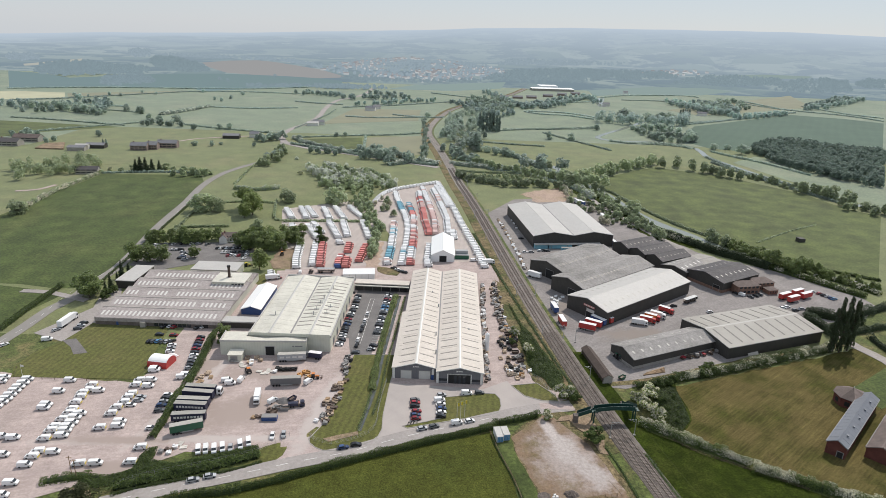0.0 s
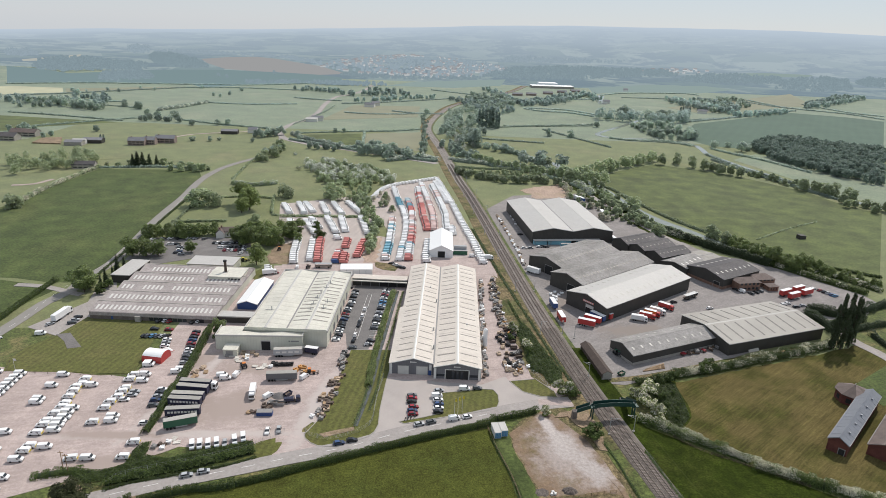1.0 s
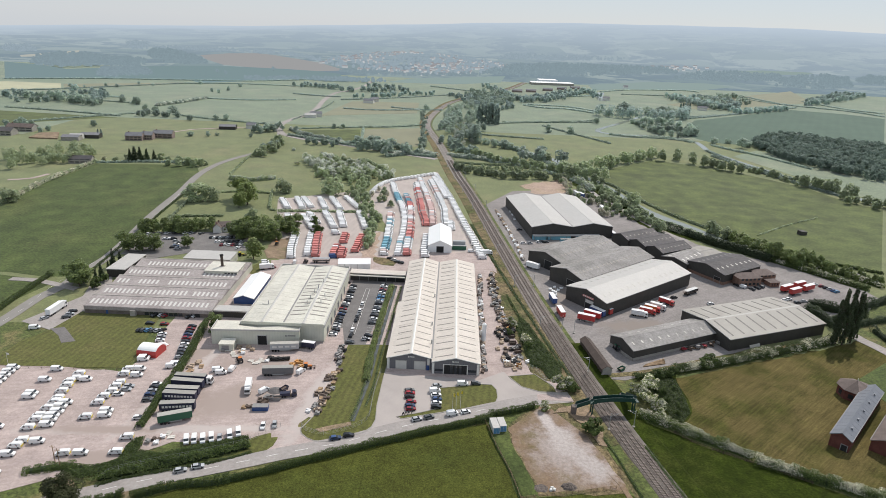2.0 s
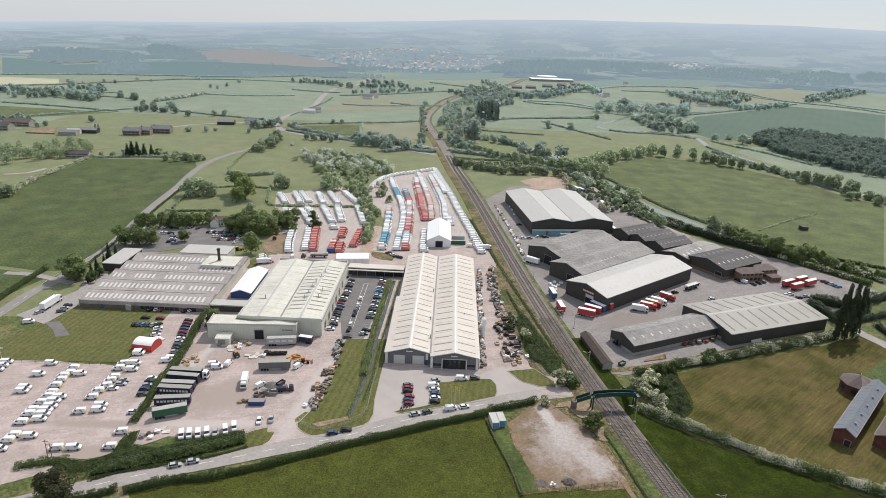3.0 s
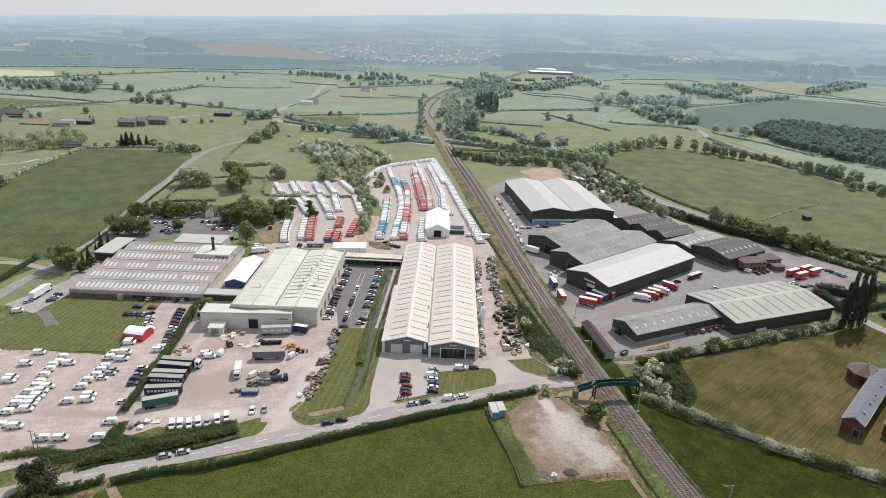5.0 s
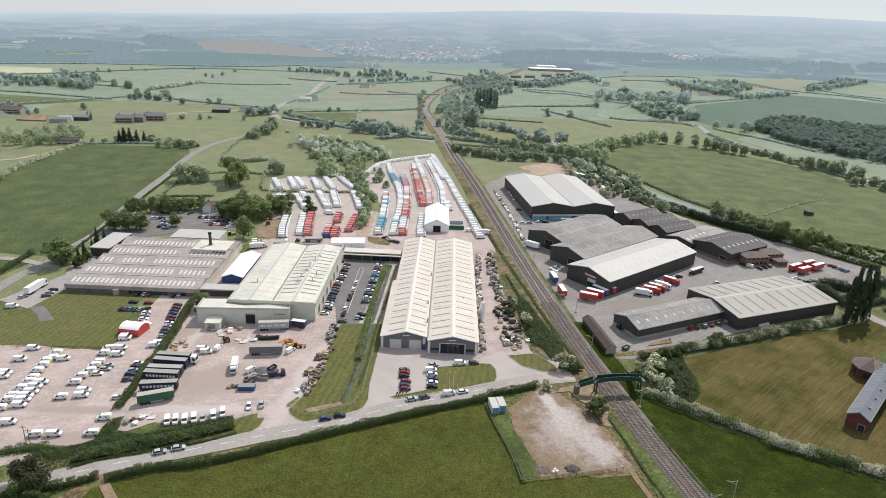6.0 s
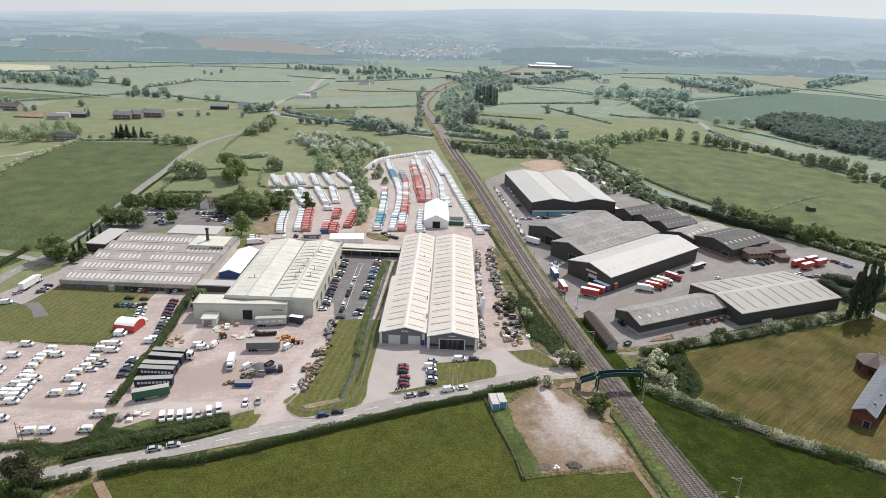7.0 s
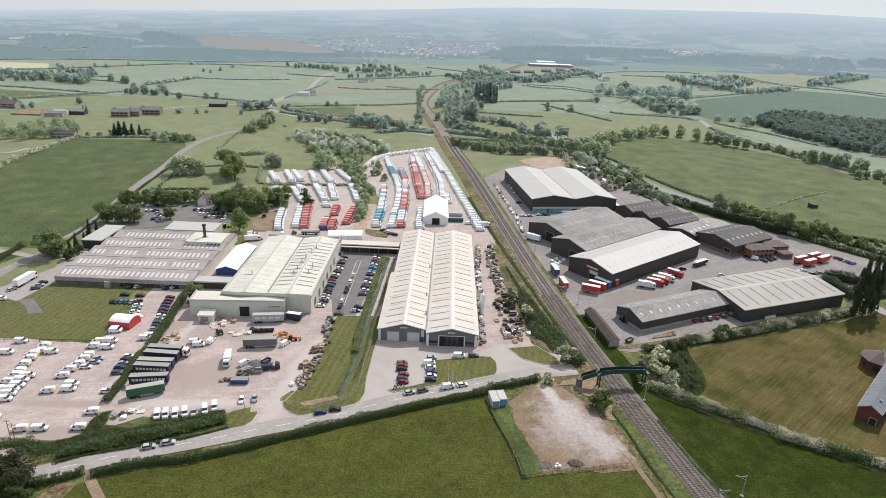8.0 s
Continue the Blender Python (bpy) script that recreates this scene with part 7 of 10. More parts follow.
hedge([(166.4, 328), (169.7, 273.6)], 2.5, 2.0, 0.0, 0.42, 16, label="dark towpath hedge beside the canal")
hedge([(179.1, 216.6), (196.3, 196.7), (201, 193.6)], 5.0, 3.5, 0.55, 0.42, 20)
hedge([(230, 168.2), (244.6, 147.1), (263.7, 132.2), (274.9, 114.3)], 4.0, 2.5, 0.3, 0.42, 18)
hedge([(251.4, 160.1), (272.7, 147.4), (289.7, 136.9)], 2.5, 1.8, 0.0, 0.42, 16)
hedge([(245.6, 205.7), (282.6, 235.2), (316.4, 257.9)], 1.5, 0.7, 0.0, 0.6, 5, label="rough grass ridge across the meadow")
hedge([(119.9, 410.3), (140.1, 363.2), (151.6, 317.2)], 6.0, 4.0, 0.35, 0.8, 8)
hedge([(76.1, 538.7), (99.7, 499.4), (118.6, 444.6), (135.4, 399.8)], 5.0, 4.0, 0.2, 0.9, 7)
hedge([(28.3, 444), (63.8, 433.2), (103.9, 421)], 6.0, 4.0, 0.4, 0.9, 7)
hedge([(263.1, 627), (314.3, 621.6), (345.1, 602.9)], 3.0, 1.6, 0.0, 0.9, 5, "leaf_far")
hedge([(331.6, 508.7), (345.5, 440.5), (365.1, 375.5), (381, 329.1)], 3.0, 2.0, 0.0, 0.9, 6, "leaf")
# far hedges
for pts in ([(-603.6, 668.5), (-515.7, 653.3), (-422.3, 629.7)], [(-500.9, 557.8), (-468.7, 598.6), (-426.5, 645.9), (-404.6, 665)], [(-534.4, 774), (-487.4, 767.9), (-452.7, 750)], [(-363.2, 660), (-290.2, 630.9), (-216.2, 610.2)], [(-388.8, 855.2), (-322.1, 854.4), (-243.8, 884.1)],
            [(-304.3, 348.8), (-262.8, 360), (-219.3, 363.6)], [(-169.3, 583.9), (-119.3, 607.3), (-47.5, 632.1), (-14.4, 657)], [(-146.8, 797.5), (-96.7, 792.5), (-26.2, 815.9)], [(-271.6, 979.5), (-220.1, 959.4), (-178.1, 956.2)], [(-730.4, 855.8), (-665, 905.6), (-590.8, 996.6), (-518.8, 1082.2)], [(-518.8, 1082.2), (-416.4, 1118.5), (-299.6, 1120.2), (-210.4, 1148.3)],
            [(77.4, 693.9), (154.9, 727.6), (244.6, 753.5)], [(163.2, 953.3), (233.9, 943.3), (282.9, 887.2)], [(137, 1008.5), (212.7, 1088.4), (346.7, 1174.6)], [(158.8, 694.7), (189, 636.3), (225.8, 566.3)], [(680.5, 1269.7), (710, 1167.5), (737.6, 1126.3)], [(814.4, 1226.9), (836, 1092.9), (877.5, 1036.3)], [(408, 1223.1), (510.4, 1227.5), (550, 1162.5)],
            [(-74, 837.4), (-35.6, 820.1), (10.4, 820.6)], [(-170.6, 911.8), (-76.3, 976.3), (29.1, 1070.1)], [(50.5, 600.3), (100.7, 586.2), (143, 579.5)], [(408.4, 853.7), (535.6, 929.3), (708.3, 1068.9)], [(-646.7, 842.9), (-572.4, 827.2), (-515.1, 823.4)], [(-90.2, 610.4), (-77.8, 494.5)], [(-391.1, 354.4), (-369.6, 370.2), (-335.2, 366.4)], [(568.1, 669.9), (633.3, 662.6)], [(-21.6, 1235.4), (77.1, 1147.8), (141.5, 1060.8)]):
    far_hedge(pts)
for pts in ([(-422, 739), (-405.9, 782.2), (-388.8, 855.2)], [(-42.2, 428.9), (-8.3, 455.1), (10.4, 440.1)], [(-100.6, 496.5), (-84, 493)]):
    hedge(pts, 5.0, 4.0, 0.5, 1.2, 3, "leaf_far")

# trees by the works
trees("oak", [(-166.4, 74.8, 14.0), (-165.2, 76.4, 11.7)] + [(-164.3, 71.7, 15.2), (-165, 124.9, 13.9), (-157.2, 125.8, 13.2), (-150.8, 127.6, 12.2), (-134.2, 135.8, 8.9)])
trees("dark_oak", [(-83.1, -79.6, 11.7), (-87.1, -78.7, 9.3)])
# heap of cut brush beside the gateway
sheet("bare_earth_4", [(-76.5, -84.5), (-75.0, -80.4), (-71.2, -77.6), (-69.6, -78.6), (-69.8, -84.5)], 0.05, M["dry_grass"], "brown litter round the brush heap", rough=0.8)
t = thing("brush_heap", "brown heap of cut brush beside the field gateway", "heap", pose(-72.8, -80.6, 0.03, 0, 0, 35))
for a in range(70):
    u, v, yaw = rng.normal(0, 1.5), rng.normal(0, 0.8), rng.uniform(0, 6.283)
    lift = max(0.1, 1.0 - 0.28 * (u * u * 0.5 + v * v * 1.4))
    dx, dy = math.cos(yaw) * rng.uniform(0.7, 1.3), math.sin(yaw) * rng.uniform(0.4, 0.9)
    part("branch", Shape().tube((u - dx, v - dy, lift * rng.uniform(0.2, 0.9)), (u + dx, v + dy, lift * rng.uniform(0.3, 1.0)), 0.06, 0.03, 5), M["wood"], t)
trees("bush", [(-83.5, -83.6, 7.9), (-78.8, -85.3, 6.1)] + [(-155.1, 70.5, 6.7), (-154.9, 78, 5.6)])
trees("conifer", [(-161.4, 100.2, 10.5), (-159.3, 103.9, 7.9), (-160.2, 85.3, 8.2), (-157.9, 76.2, 8.0), (-161.5, 95, 5.8)])
trees("willow", [(-89.2, 119.5, 14.5)])
trees("oak", [(-79.8, 30.5, 9.5)])
trees("bush", [(-79.2, 27.5, 6.0)])
tree_row("ash", [(-173.9, 159.5), (-159.6, 161.4), (-142.5, 163.7), (-131.1, 170.1)], 7, 8, 12)
trees("oak", [(-167.7, 235.7, 19.7), (-156.9, 237.4, 16.7), (-110, 271, 15.5), (-70.3, 270.5, 20.0), (-106.6, 153.4, 14.9), (-97.1, 151.3, 15.6), (-89.5, 155.7, 14.2), (-82, 168.3, 13.5), (-113.5, 158.2, 11.3), (-77.8, 181.2, 11.9)])
trees("willow", [(-127.2, 230.7, 19.6), (-130.8, 222.4, 12.8), (-134.2, 246.1, 22.4)])
trees("oak", [(-111.7, 193.5, 10.5)])
trees("bush", [(-68, 189, 7.5)])
grove("bush", [(-46, 325), (-42.1, 269.7), (-33.6, 237.2), (-24.9, 208.6), (-23.2, 164.1), (-26.5, 140), (-32.2, 194), (-46.1, 235.3), (-58, 275.7), (-64.4, 325.8), (-53.7, 339.1)], 42, 3.5, 7)
grove("may", [(-61.9, 266.5), (-45.5, 278.4), (-28.4, 290.8), (-18.9, 239.5), (-42, 252.3)], 8, 4, 6)
trees("bush", [(-76.7, 169, 5.4), (-62.1, 171, 7.8), (-64.2, 167.1, 4.6)])
hedge([(-99.2, 216.6), (-78.6, 219.7), (-54.4, 221.8), (-34, 223.3)], 3.0, 1.6, 0.0, 0.6, 7, label="low scrub between van storage rows")
grove("may", [(-124.4, 402.6), (-97.2, 408.3), (-60.2, 387.9), (-26, 344.3), (-26.9, 326.1), (-71.7, 324.6), (-93.1, 331.8), (-107.9, 365.2)], 84, 4, 9)
grove("bush", [(-97.8, 350.7), (-56.8, 345), (-22, 322), (-68.9, 307.9), (-95.7, 320.2)], 12, 4, 8)
for x, y in ((203.6, 39.6), (206.4, 41.6), (208.6, 40.2), (211.2, 43.4), (213.8, 42.6), (216.0, 45.6), (218.4, 47.2)):
    tree("poplar", x, y, rng.uniform(23, 29), 0.56)
trees("may", [(70.4, -6.6, 8.8), (61.2, -22.1, 4.6), (105.6, -4.9, 7.4), (101, -10.1, 6.0), (102, -14.7, 6.4), (103.4, -20.4, 7.0), (104.8, -24.6, 5.2), (107.5, -1.5, 6.2), (98.8, -7.4, 4.6)])
trees("bush", [(73.0, -9.0, 5.2), (75.6, -8.2, 4.0), (76.6, -36.0, 7.4), (112, 2.8, 5.2), (117.5, 5.2, 5.6), (114.7, -5.6, 3.0), (109.2, -8.8, 4.2), (109.8, -14.2, 3.6), (112.8, -18.0, 2.8), (110.5, -22.5, 3.0), (137.5, 16.4, 6.4), (133.7, 12.9, 5.0)])
trees("may", [(56.2, 45.3, 6.4), (60.3, 30, 5.6)])
trees("bush", [(60.8, 23.8, 5.0), (53.4, 36.5, 4.0)])
grove("oak", [(-119.3, 175.5), (-110.5, 189.6), (-78.6, 184.9), (-71.8, 163.7), (-87.4, 148.2), (-106.6, 147.9)], 16, 7, 10)
grove("oak", [(-176.7, 163.9), (-156.7, 171.5), (-132.1, 175), (-127.2, 163.4), (-150.9, 157.9), (-170.1, 153)], 14, 6, 9)
# right bank and canal side
grove("bush", [(160, 345), (166, 290), (177, 238), (172, 228), (160, 275), (154, 318), (152, 345)], 22, 3, 6)
grove("bush", [(137, 330), (144, 322), (152, 282), (164, 232), (158, 230), (146, 270)], 12, 2.5, 4.5)
grove("may", [(126.3, 360.7), (143.1, 300.1), (150.7, 234), (145.6, 230.3), (123.4, 296.9)], 14, 4, 6)
trees("ash", [(163, 338, 10), (168, 300, 9), (174, 262, 11)])
trees("oak", [(176, 206.8, 10.4), (172.7, 209, 10.0), (175.4, 277.9, 14.2)] + [(222.5, 176.2, 10.1), (226.1, 167.7, 10.7), (236.4, 148.1, 11.0), (239.2, 143.5, 12.3), (248.3, 147.5, 12.4), (254, 145.2, 9.4), (255.7, 135.9, 8.5), (220.9, 190, 8.8), (217.5, 195.7, 10.5), (213.9, 201.5, 9.8)])
trees("ash", [(231.5, 152.6, 13.3), (229.2, 157.4, 11.2), (212.4, 207.8, 11.6)])
grove("bush", [(219.2, 204.8), (234.4, 185.8), (257.8, 145.7), (282.1, 125.3), (277.3, 117.9), (246.4, 137.7), (216.6, 180)], 40, 3, 6)
trees("ash", [(121.9, 433, 17), (127, 430, 13), (132.5, 379, 14), (138, 366, 16), (145, 366, 15), (152, 362, 13), (158.7, 346, 11), (109, 420, 8), (115, 412, 7)], 1.15)
grove("bush", [(34, 396), (46, 374), (63, 360), (85, 362), (113, 357), (122, 363), (108, 398), (84, 396), (58, 392)], 40, 3, 5.5)
hedge([(22.8, 452), (39.6, 450), (56, 443), (71, 421), (87, 415), (107, 404), (125, 377), (142, 347), (149.5, 316)], 3.5, 2.6, 0.35, 0.42, 16, label="flowering hedge along the canal track")
hedge([(30, 414), (58, 409), (84, 412), (104, 420)], 3.0, 2.2, 0.0, 0.42, 16, label="green hedge beside the scrub")
grove("bush", [(24, 500), (44, 500), (50, 470), (38, 462), (26, 466)], 14, 3, 5)
grove("ash", [(14.8, 837), (59.4, 933.9), (80, 822.9), (46, 600), (30, 500), (16, 576.6)], 36, 7, 12)
grove("may", [(20.4, 706), (59.1, 636.1), (54.6, 507.1), (28.4, 483.3)], 12, 6, 9)
trees("poplar", [(65.1, 690.4, 32.7), (70, 691.8, 34.4), (74.6, 687.6, 32.6), (79.9, 694.6, 32.0), (84.8, 696, 33.7), (89.4, 691.8, 30.3), (93.6, 692.9, 27.9)], 0.8)
trees("oak", [(67.3, 526, 12), (77.3, 513, 11.5), (87, 508, 13.5), (92, 504, 12), (100.2, 496, 8)])
trees("ash", [(55.5, 533.7, 27.4), (53.2, 545.1, 23.7), (189, 636.3, 15.4), (158.7, 638, 13.9)])
tree_row("oak", [(311.4, 760.7), (313.7, 668.6), (337.6, 645.7), (364.6, 666.9)], 10, 9, 13)
trees("oak", [(315.2, 860.4, 26.9), (329.8, 879.6, 21.5), (289.4, 852.3, 17.2), (246.5, 742.1, 12.0), (376.9, 844.2, 24.6), (400.3, 872.5, 23.3), (362.5, 875.2, 21.4), (369.8, 600.3, 13.3), (390.2, 605.1, 10.4), (394.9, 573.7, 15.8), (406.8, 584.3, 13.1)])
trees("poplar", [(419.8, 878.5, 25.4), (424.1, 879.8, 26.4), (428.5, 881.1, 25.4), (432.9, 882.5, 24.5), (437.2, 883.8, 26.4)], 0.8)
tree_row("bush", [(373.8, 381.6), (377.1, 348.9), (385.6, 320.1), (391.8, 299)], 8, 6, 10)
trees("oak", [(382.9, 349.8, 15.9), (386.6, 330, 12.3), (390, 311.4, 11.0), (380.8, 364.6, 11.9)])
tree_row("bush", [(338.7, 425.5), (350.6, 401.7), (359.1, 374.4)], 8, 3, 6)
wood([(416.9, 598.7), (454.4, 655.9), (501, 686.6), (528.1, 669.3), (552.8, 643.4), (600.3, 612.1), (459.5, 396.6), (446.2, 419.1), (430.7, 442.9), (419.5, 478.4), (410.7, 525.5)], 900, 8, 12, "leaf_wood", "dense dark green wood beyond the meadow", 150, 0.8)
# left fields
trees("oak", [(-409.6, 540.9, 10.3), (-390.9, 669.4, 12.8), (-365.6, 647.5, 12.5), (-322.2, 616, 10.5), (-290.5, 625.4, 9.9), (-278.2, 629, 10.7), (-277.3, 503.1, 8.6), (-257, 504.3, 8.6), (-250.1, 514.1, 5.3), (-487.4, 767.9, 12.3), (-456.4, 748.7, 15.5), (-417.4, 692.5, 11.4), (-372.3, 681.7, 14.5), (-208.8, 508.5, 6.6)])
trees("conifer", [(-377.2, 489.5, 7.8), (-374.4, 490.2, 7.8)] + [(-278.6, 362, 11.9), (-274.7, 362.8, 14.1), (-269.9, 363.8, 13.6), (-264.1, 365, 12.0), (-257.7, 366.3, 10.9)], 1.4)
trees("bush", [(-291.5, 359.3, 6.5), (-284.4, 366.2, 7.6), (-254.7, 375.2, 8.8), (-245.5, 368.9, 6.6), (-233.6, 366, 9.8), (-224.2, 362.6, 8.7), (-214.9, 359.3, 8.6), (-206.7, 358.4, 6.5)])
trees("may", [(-277.1, 362.3, 4.3), (-301, 357.3, 5.4)])
grove("oak", [(-391.1, 354.4), (-369.6, 370.2), (-351.1, 404), (-321.5, 380.6), (-317, 343.7), (-342.4, 318.9), (-357.3, 304.4)], 22, 8, 12)
trees("oak", [(-294.6, 212.3, 14.1), (-296.1, 220, 11.0)])
trees("oak", [(-207.4, 542, 11.1), (-203.4, 551.9, 12.6), (-196.1, 558.3, 11.3), (-167.6, 561.4, 9.2), (-127.6, 600.1, 8.2), (-116.4, 603.2, 8.2), (-174, 437.7, 9.7), (-169.1, 452.1, 9.9), (-165.9, 463.1, 8.8), (-176.1, 424.5, 7.1)])
trees("may", [(-143, 444.7, 4.9), (-123, 372.6, 5.0), (-110.6, 432.6, 3.6)])
trees("bush", [(-101.6, 416.2, 7.1)])
tree_row("ash", [(-81.9, 500.9), (-60.9, 487.5), (-34.4, 476), (-9.3, 474.8)], 9, 8, 14)
trees("oak", [(-65.3, 497.4, 13.1), (-58.2, 491.8, 14.3), (-41.9, 488.4, 13.0), (-15.7, 826.8, 13.0), (-7.8, 511, 12.0), (-27.8, 470.7, 11.4)])
tree_row("bush", [(-20.4, 789.2), (-10.4, 617.4), (-6.2, 475.5)], 9, 4, 8)
trees("vfar", [(-450.2, 1504.2, 12.0), (-554.5, 1375.8, 11.1), (-520.5, 1337.2, 9.5)])
trees("far", [(-624.8, 724.5, 11.8), (-652.2, 753.1, 8.7), (-597.7, 734.6, 10.2), (-587.3, 738.5, 12.0), (-666, 938.2, 10.2), (-635.7, 897.5, 13.8), (-646.6, 947.2, 6.2), (-625.1, 980.5, 8.5), (-598.4, 969.4, 8.4), (-485.6, 1084.9, 9.2), (-417.5, 960.5, 8.3), (-400.2, 946.7, 8.2), (-396.8, 991.4, 9.6), (-398.1, 1061.7, 10.2), (-281, 1115.8, 9.4), (-120.8, 912.4, 6.0)] + [(-507.9, 809, 9.1), (-587.9, 1035.4, 7.7), (-551.2, 1015.2, 7.6)])
for pts, a, b in (([(-597.7, 734.6), (-574.2, 766.9), (-503.7, 717.3)], 7, 12), ([(-600.9, 789.7), (-585.6, 868.6), (-520.1, 763.6)], 7, 12), ([(-291.6, 1110.9), (-249.5, 1104.5), (-200.5, 1089.1)], 9, 13), ([(-194.9, 1056), (-106.8, 1070.3), (-62.7, 1088.9)], 8, 13), ([(50, 976.1), (95.8, 864.1), (129, 915.5)], 7, 12), ([(-136.3, 953.1), (-79.6, 1015.7), (-16, 1062.9)], 6, 10), ([(108.7, 1295.5), (126.4, 1168.6), (147.3, 1063)], 7, 11), ([(516, 1205.9), (532.7, 1084), (555.1, 1000.3)], 9, 14), ([(555.1, 975.2), (617.2, 995.2), (683.9, 1042.8)], 6, 10), ([(831.1, 1211), (919.6, 1300.3), (1040.6, 1436.3)], 8, 13), ([(159.4, 1016.9), (201.1, 1003.4), (278.7, 1136.2)], 8, 13), ([(297.4, 1240.6), (333.6, 1230.1), (338.4, 1137.1)], 8, 13)):
    far_belt(pts, a, b)
for pts, a, b, gap in (
        ([(269, 845), (305.5, 822), (345, 801), (395.6, 816), (424.5, 872)], 15, 24, 12), ([(320, 735), (340, 745), (362, 690), (352, 645)], 11, 17, 11), ([(320.5, 672), (340, 700), (366, 665)], 9, 14, 12),
        ([(500, 1150), (520, 1020), (555, 1000), (596, 1077), (570, 1200)], 9, 15, 12), ([(543, 947), (579, 958), (630, 999), (667, 1019)], 7, 12, 12), ([(781, 1141), (847, 1195), (970, 1319), (1066, 1418)], 9, 15, 16),
        ([(29, 1037), (82, 987), (137, 1008), (212, 1088), (279, 1207)], 7, 12, 12), ([(339, 1258), (266, 1131), (208, 1055), (156, 987)], 6, 10, 12), ([(-143, 1139), (-112, 1127), (-83, 1128)], 10, 15, 12),
        ([(-631, 760), (-611, 785), (-566, 753), (-520, 725)], 10, 17, 11), ([(-700, 785), (-662, 782), (-640, 774)], 10, 16, 11), ([(-505, 523), (-496, 540), (-463, 499), (-448, 495)], 6, 10, 11),
        ([(-399, 637), (-390, 651), (-364, 636), (-354, 639)], 7, 11, 11), ([(-209.7, 550), (-202, 561), (-196, 576)], 8, 13, 10), ([(-132.8, 481), (-105.5, 487)], 6, 9, 10), ([(-76, 460), (-57, 460), (-38, 452), (-26, 449)], 10, 15, 9),
        ([(106, 442), (125, 446), (140, 449)], 12, 18, 9), ([(22, 525), (35, 485), (53, 449)], 7, 12, 9), ([(17, 625), (29, 708), (46, 744), (73, 784)], 9, 15, 10), ([(59, 636), (42, 542)], 9, 14, 9)):
    far_belt(pts, a, b, gap, 5.0)
for pts, a, b, gap in (
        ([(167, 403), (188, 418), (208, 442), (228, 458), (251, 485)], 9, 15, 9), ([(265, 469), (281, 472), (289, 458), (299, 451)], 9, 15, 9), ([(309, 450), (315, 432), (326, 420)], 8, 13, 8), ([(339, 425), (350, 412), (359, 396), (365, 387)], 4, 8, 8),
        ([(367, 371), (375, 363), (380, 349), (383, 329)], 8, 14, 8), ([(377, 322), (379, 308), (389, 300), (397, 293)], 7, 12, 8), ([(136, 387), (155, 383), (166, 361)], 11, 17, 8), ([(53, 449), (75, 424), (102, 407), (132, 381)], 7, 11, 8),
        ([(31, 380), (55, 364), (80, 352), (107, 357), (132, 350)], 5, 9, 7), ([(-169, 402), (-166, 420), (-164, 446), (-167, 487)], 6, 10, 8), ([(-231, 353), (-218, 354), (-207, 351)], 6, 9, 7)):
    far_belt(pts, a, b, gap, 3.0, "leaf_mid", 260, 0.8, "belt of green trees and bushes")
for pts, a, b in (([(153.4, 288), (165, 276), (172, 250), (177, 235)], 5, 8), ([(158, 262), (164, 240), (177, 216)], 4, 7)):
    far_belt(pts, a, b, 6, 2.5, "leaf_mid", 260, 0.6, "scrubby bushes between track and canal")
hedge([(167.3, 352), (174.9, 338), (179.8, 311.9), (186.7, 284.9), (195.9, 256), (204.3, 235.7), (213.4, 218.6)], 2.6, 1.9, 0.0, 0.40, 20, label="dark clipped hedge along the canal meadow")
for pts in ([(103, 712), (146, 725), (190, 738), (258, 776)], [(157, 942), (188, 911), (228, 908), (269, 867)], [(368, 1262), (453, 1340), (592, 1385), (632, 1360)], [(711.8, 1281), (727, 1152), (754, 1112), (816, 1059), (844, 986)], [(411, 834), (520, 917), (676, 1049), (728, 1084)],
            [(241.9, 640), (268, 627), (304, 631), (328, 622), (340, 600)], [(337, 540), (345, 464), (361, 421), (372, 385)], [(360, 584), (374, 552), (394, 520), (418, 453)], [(-851, 1030), (-715, 1104), (-537, 1150), (-414, 1186), (-310, 1270)]):
    far_hedge(pts, 2.4)
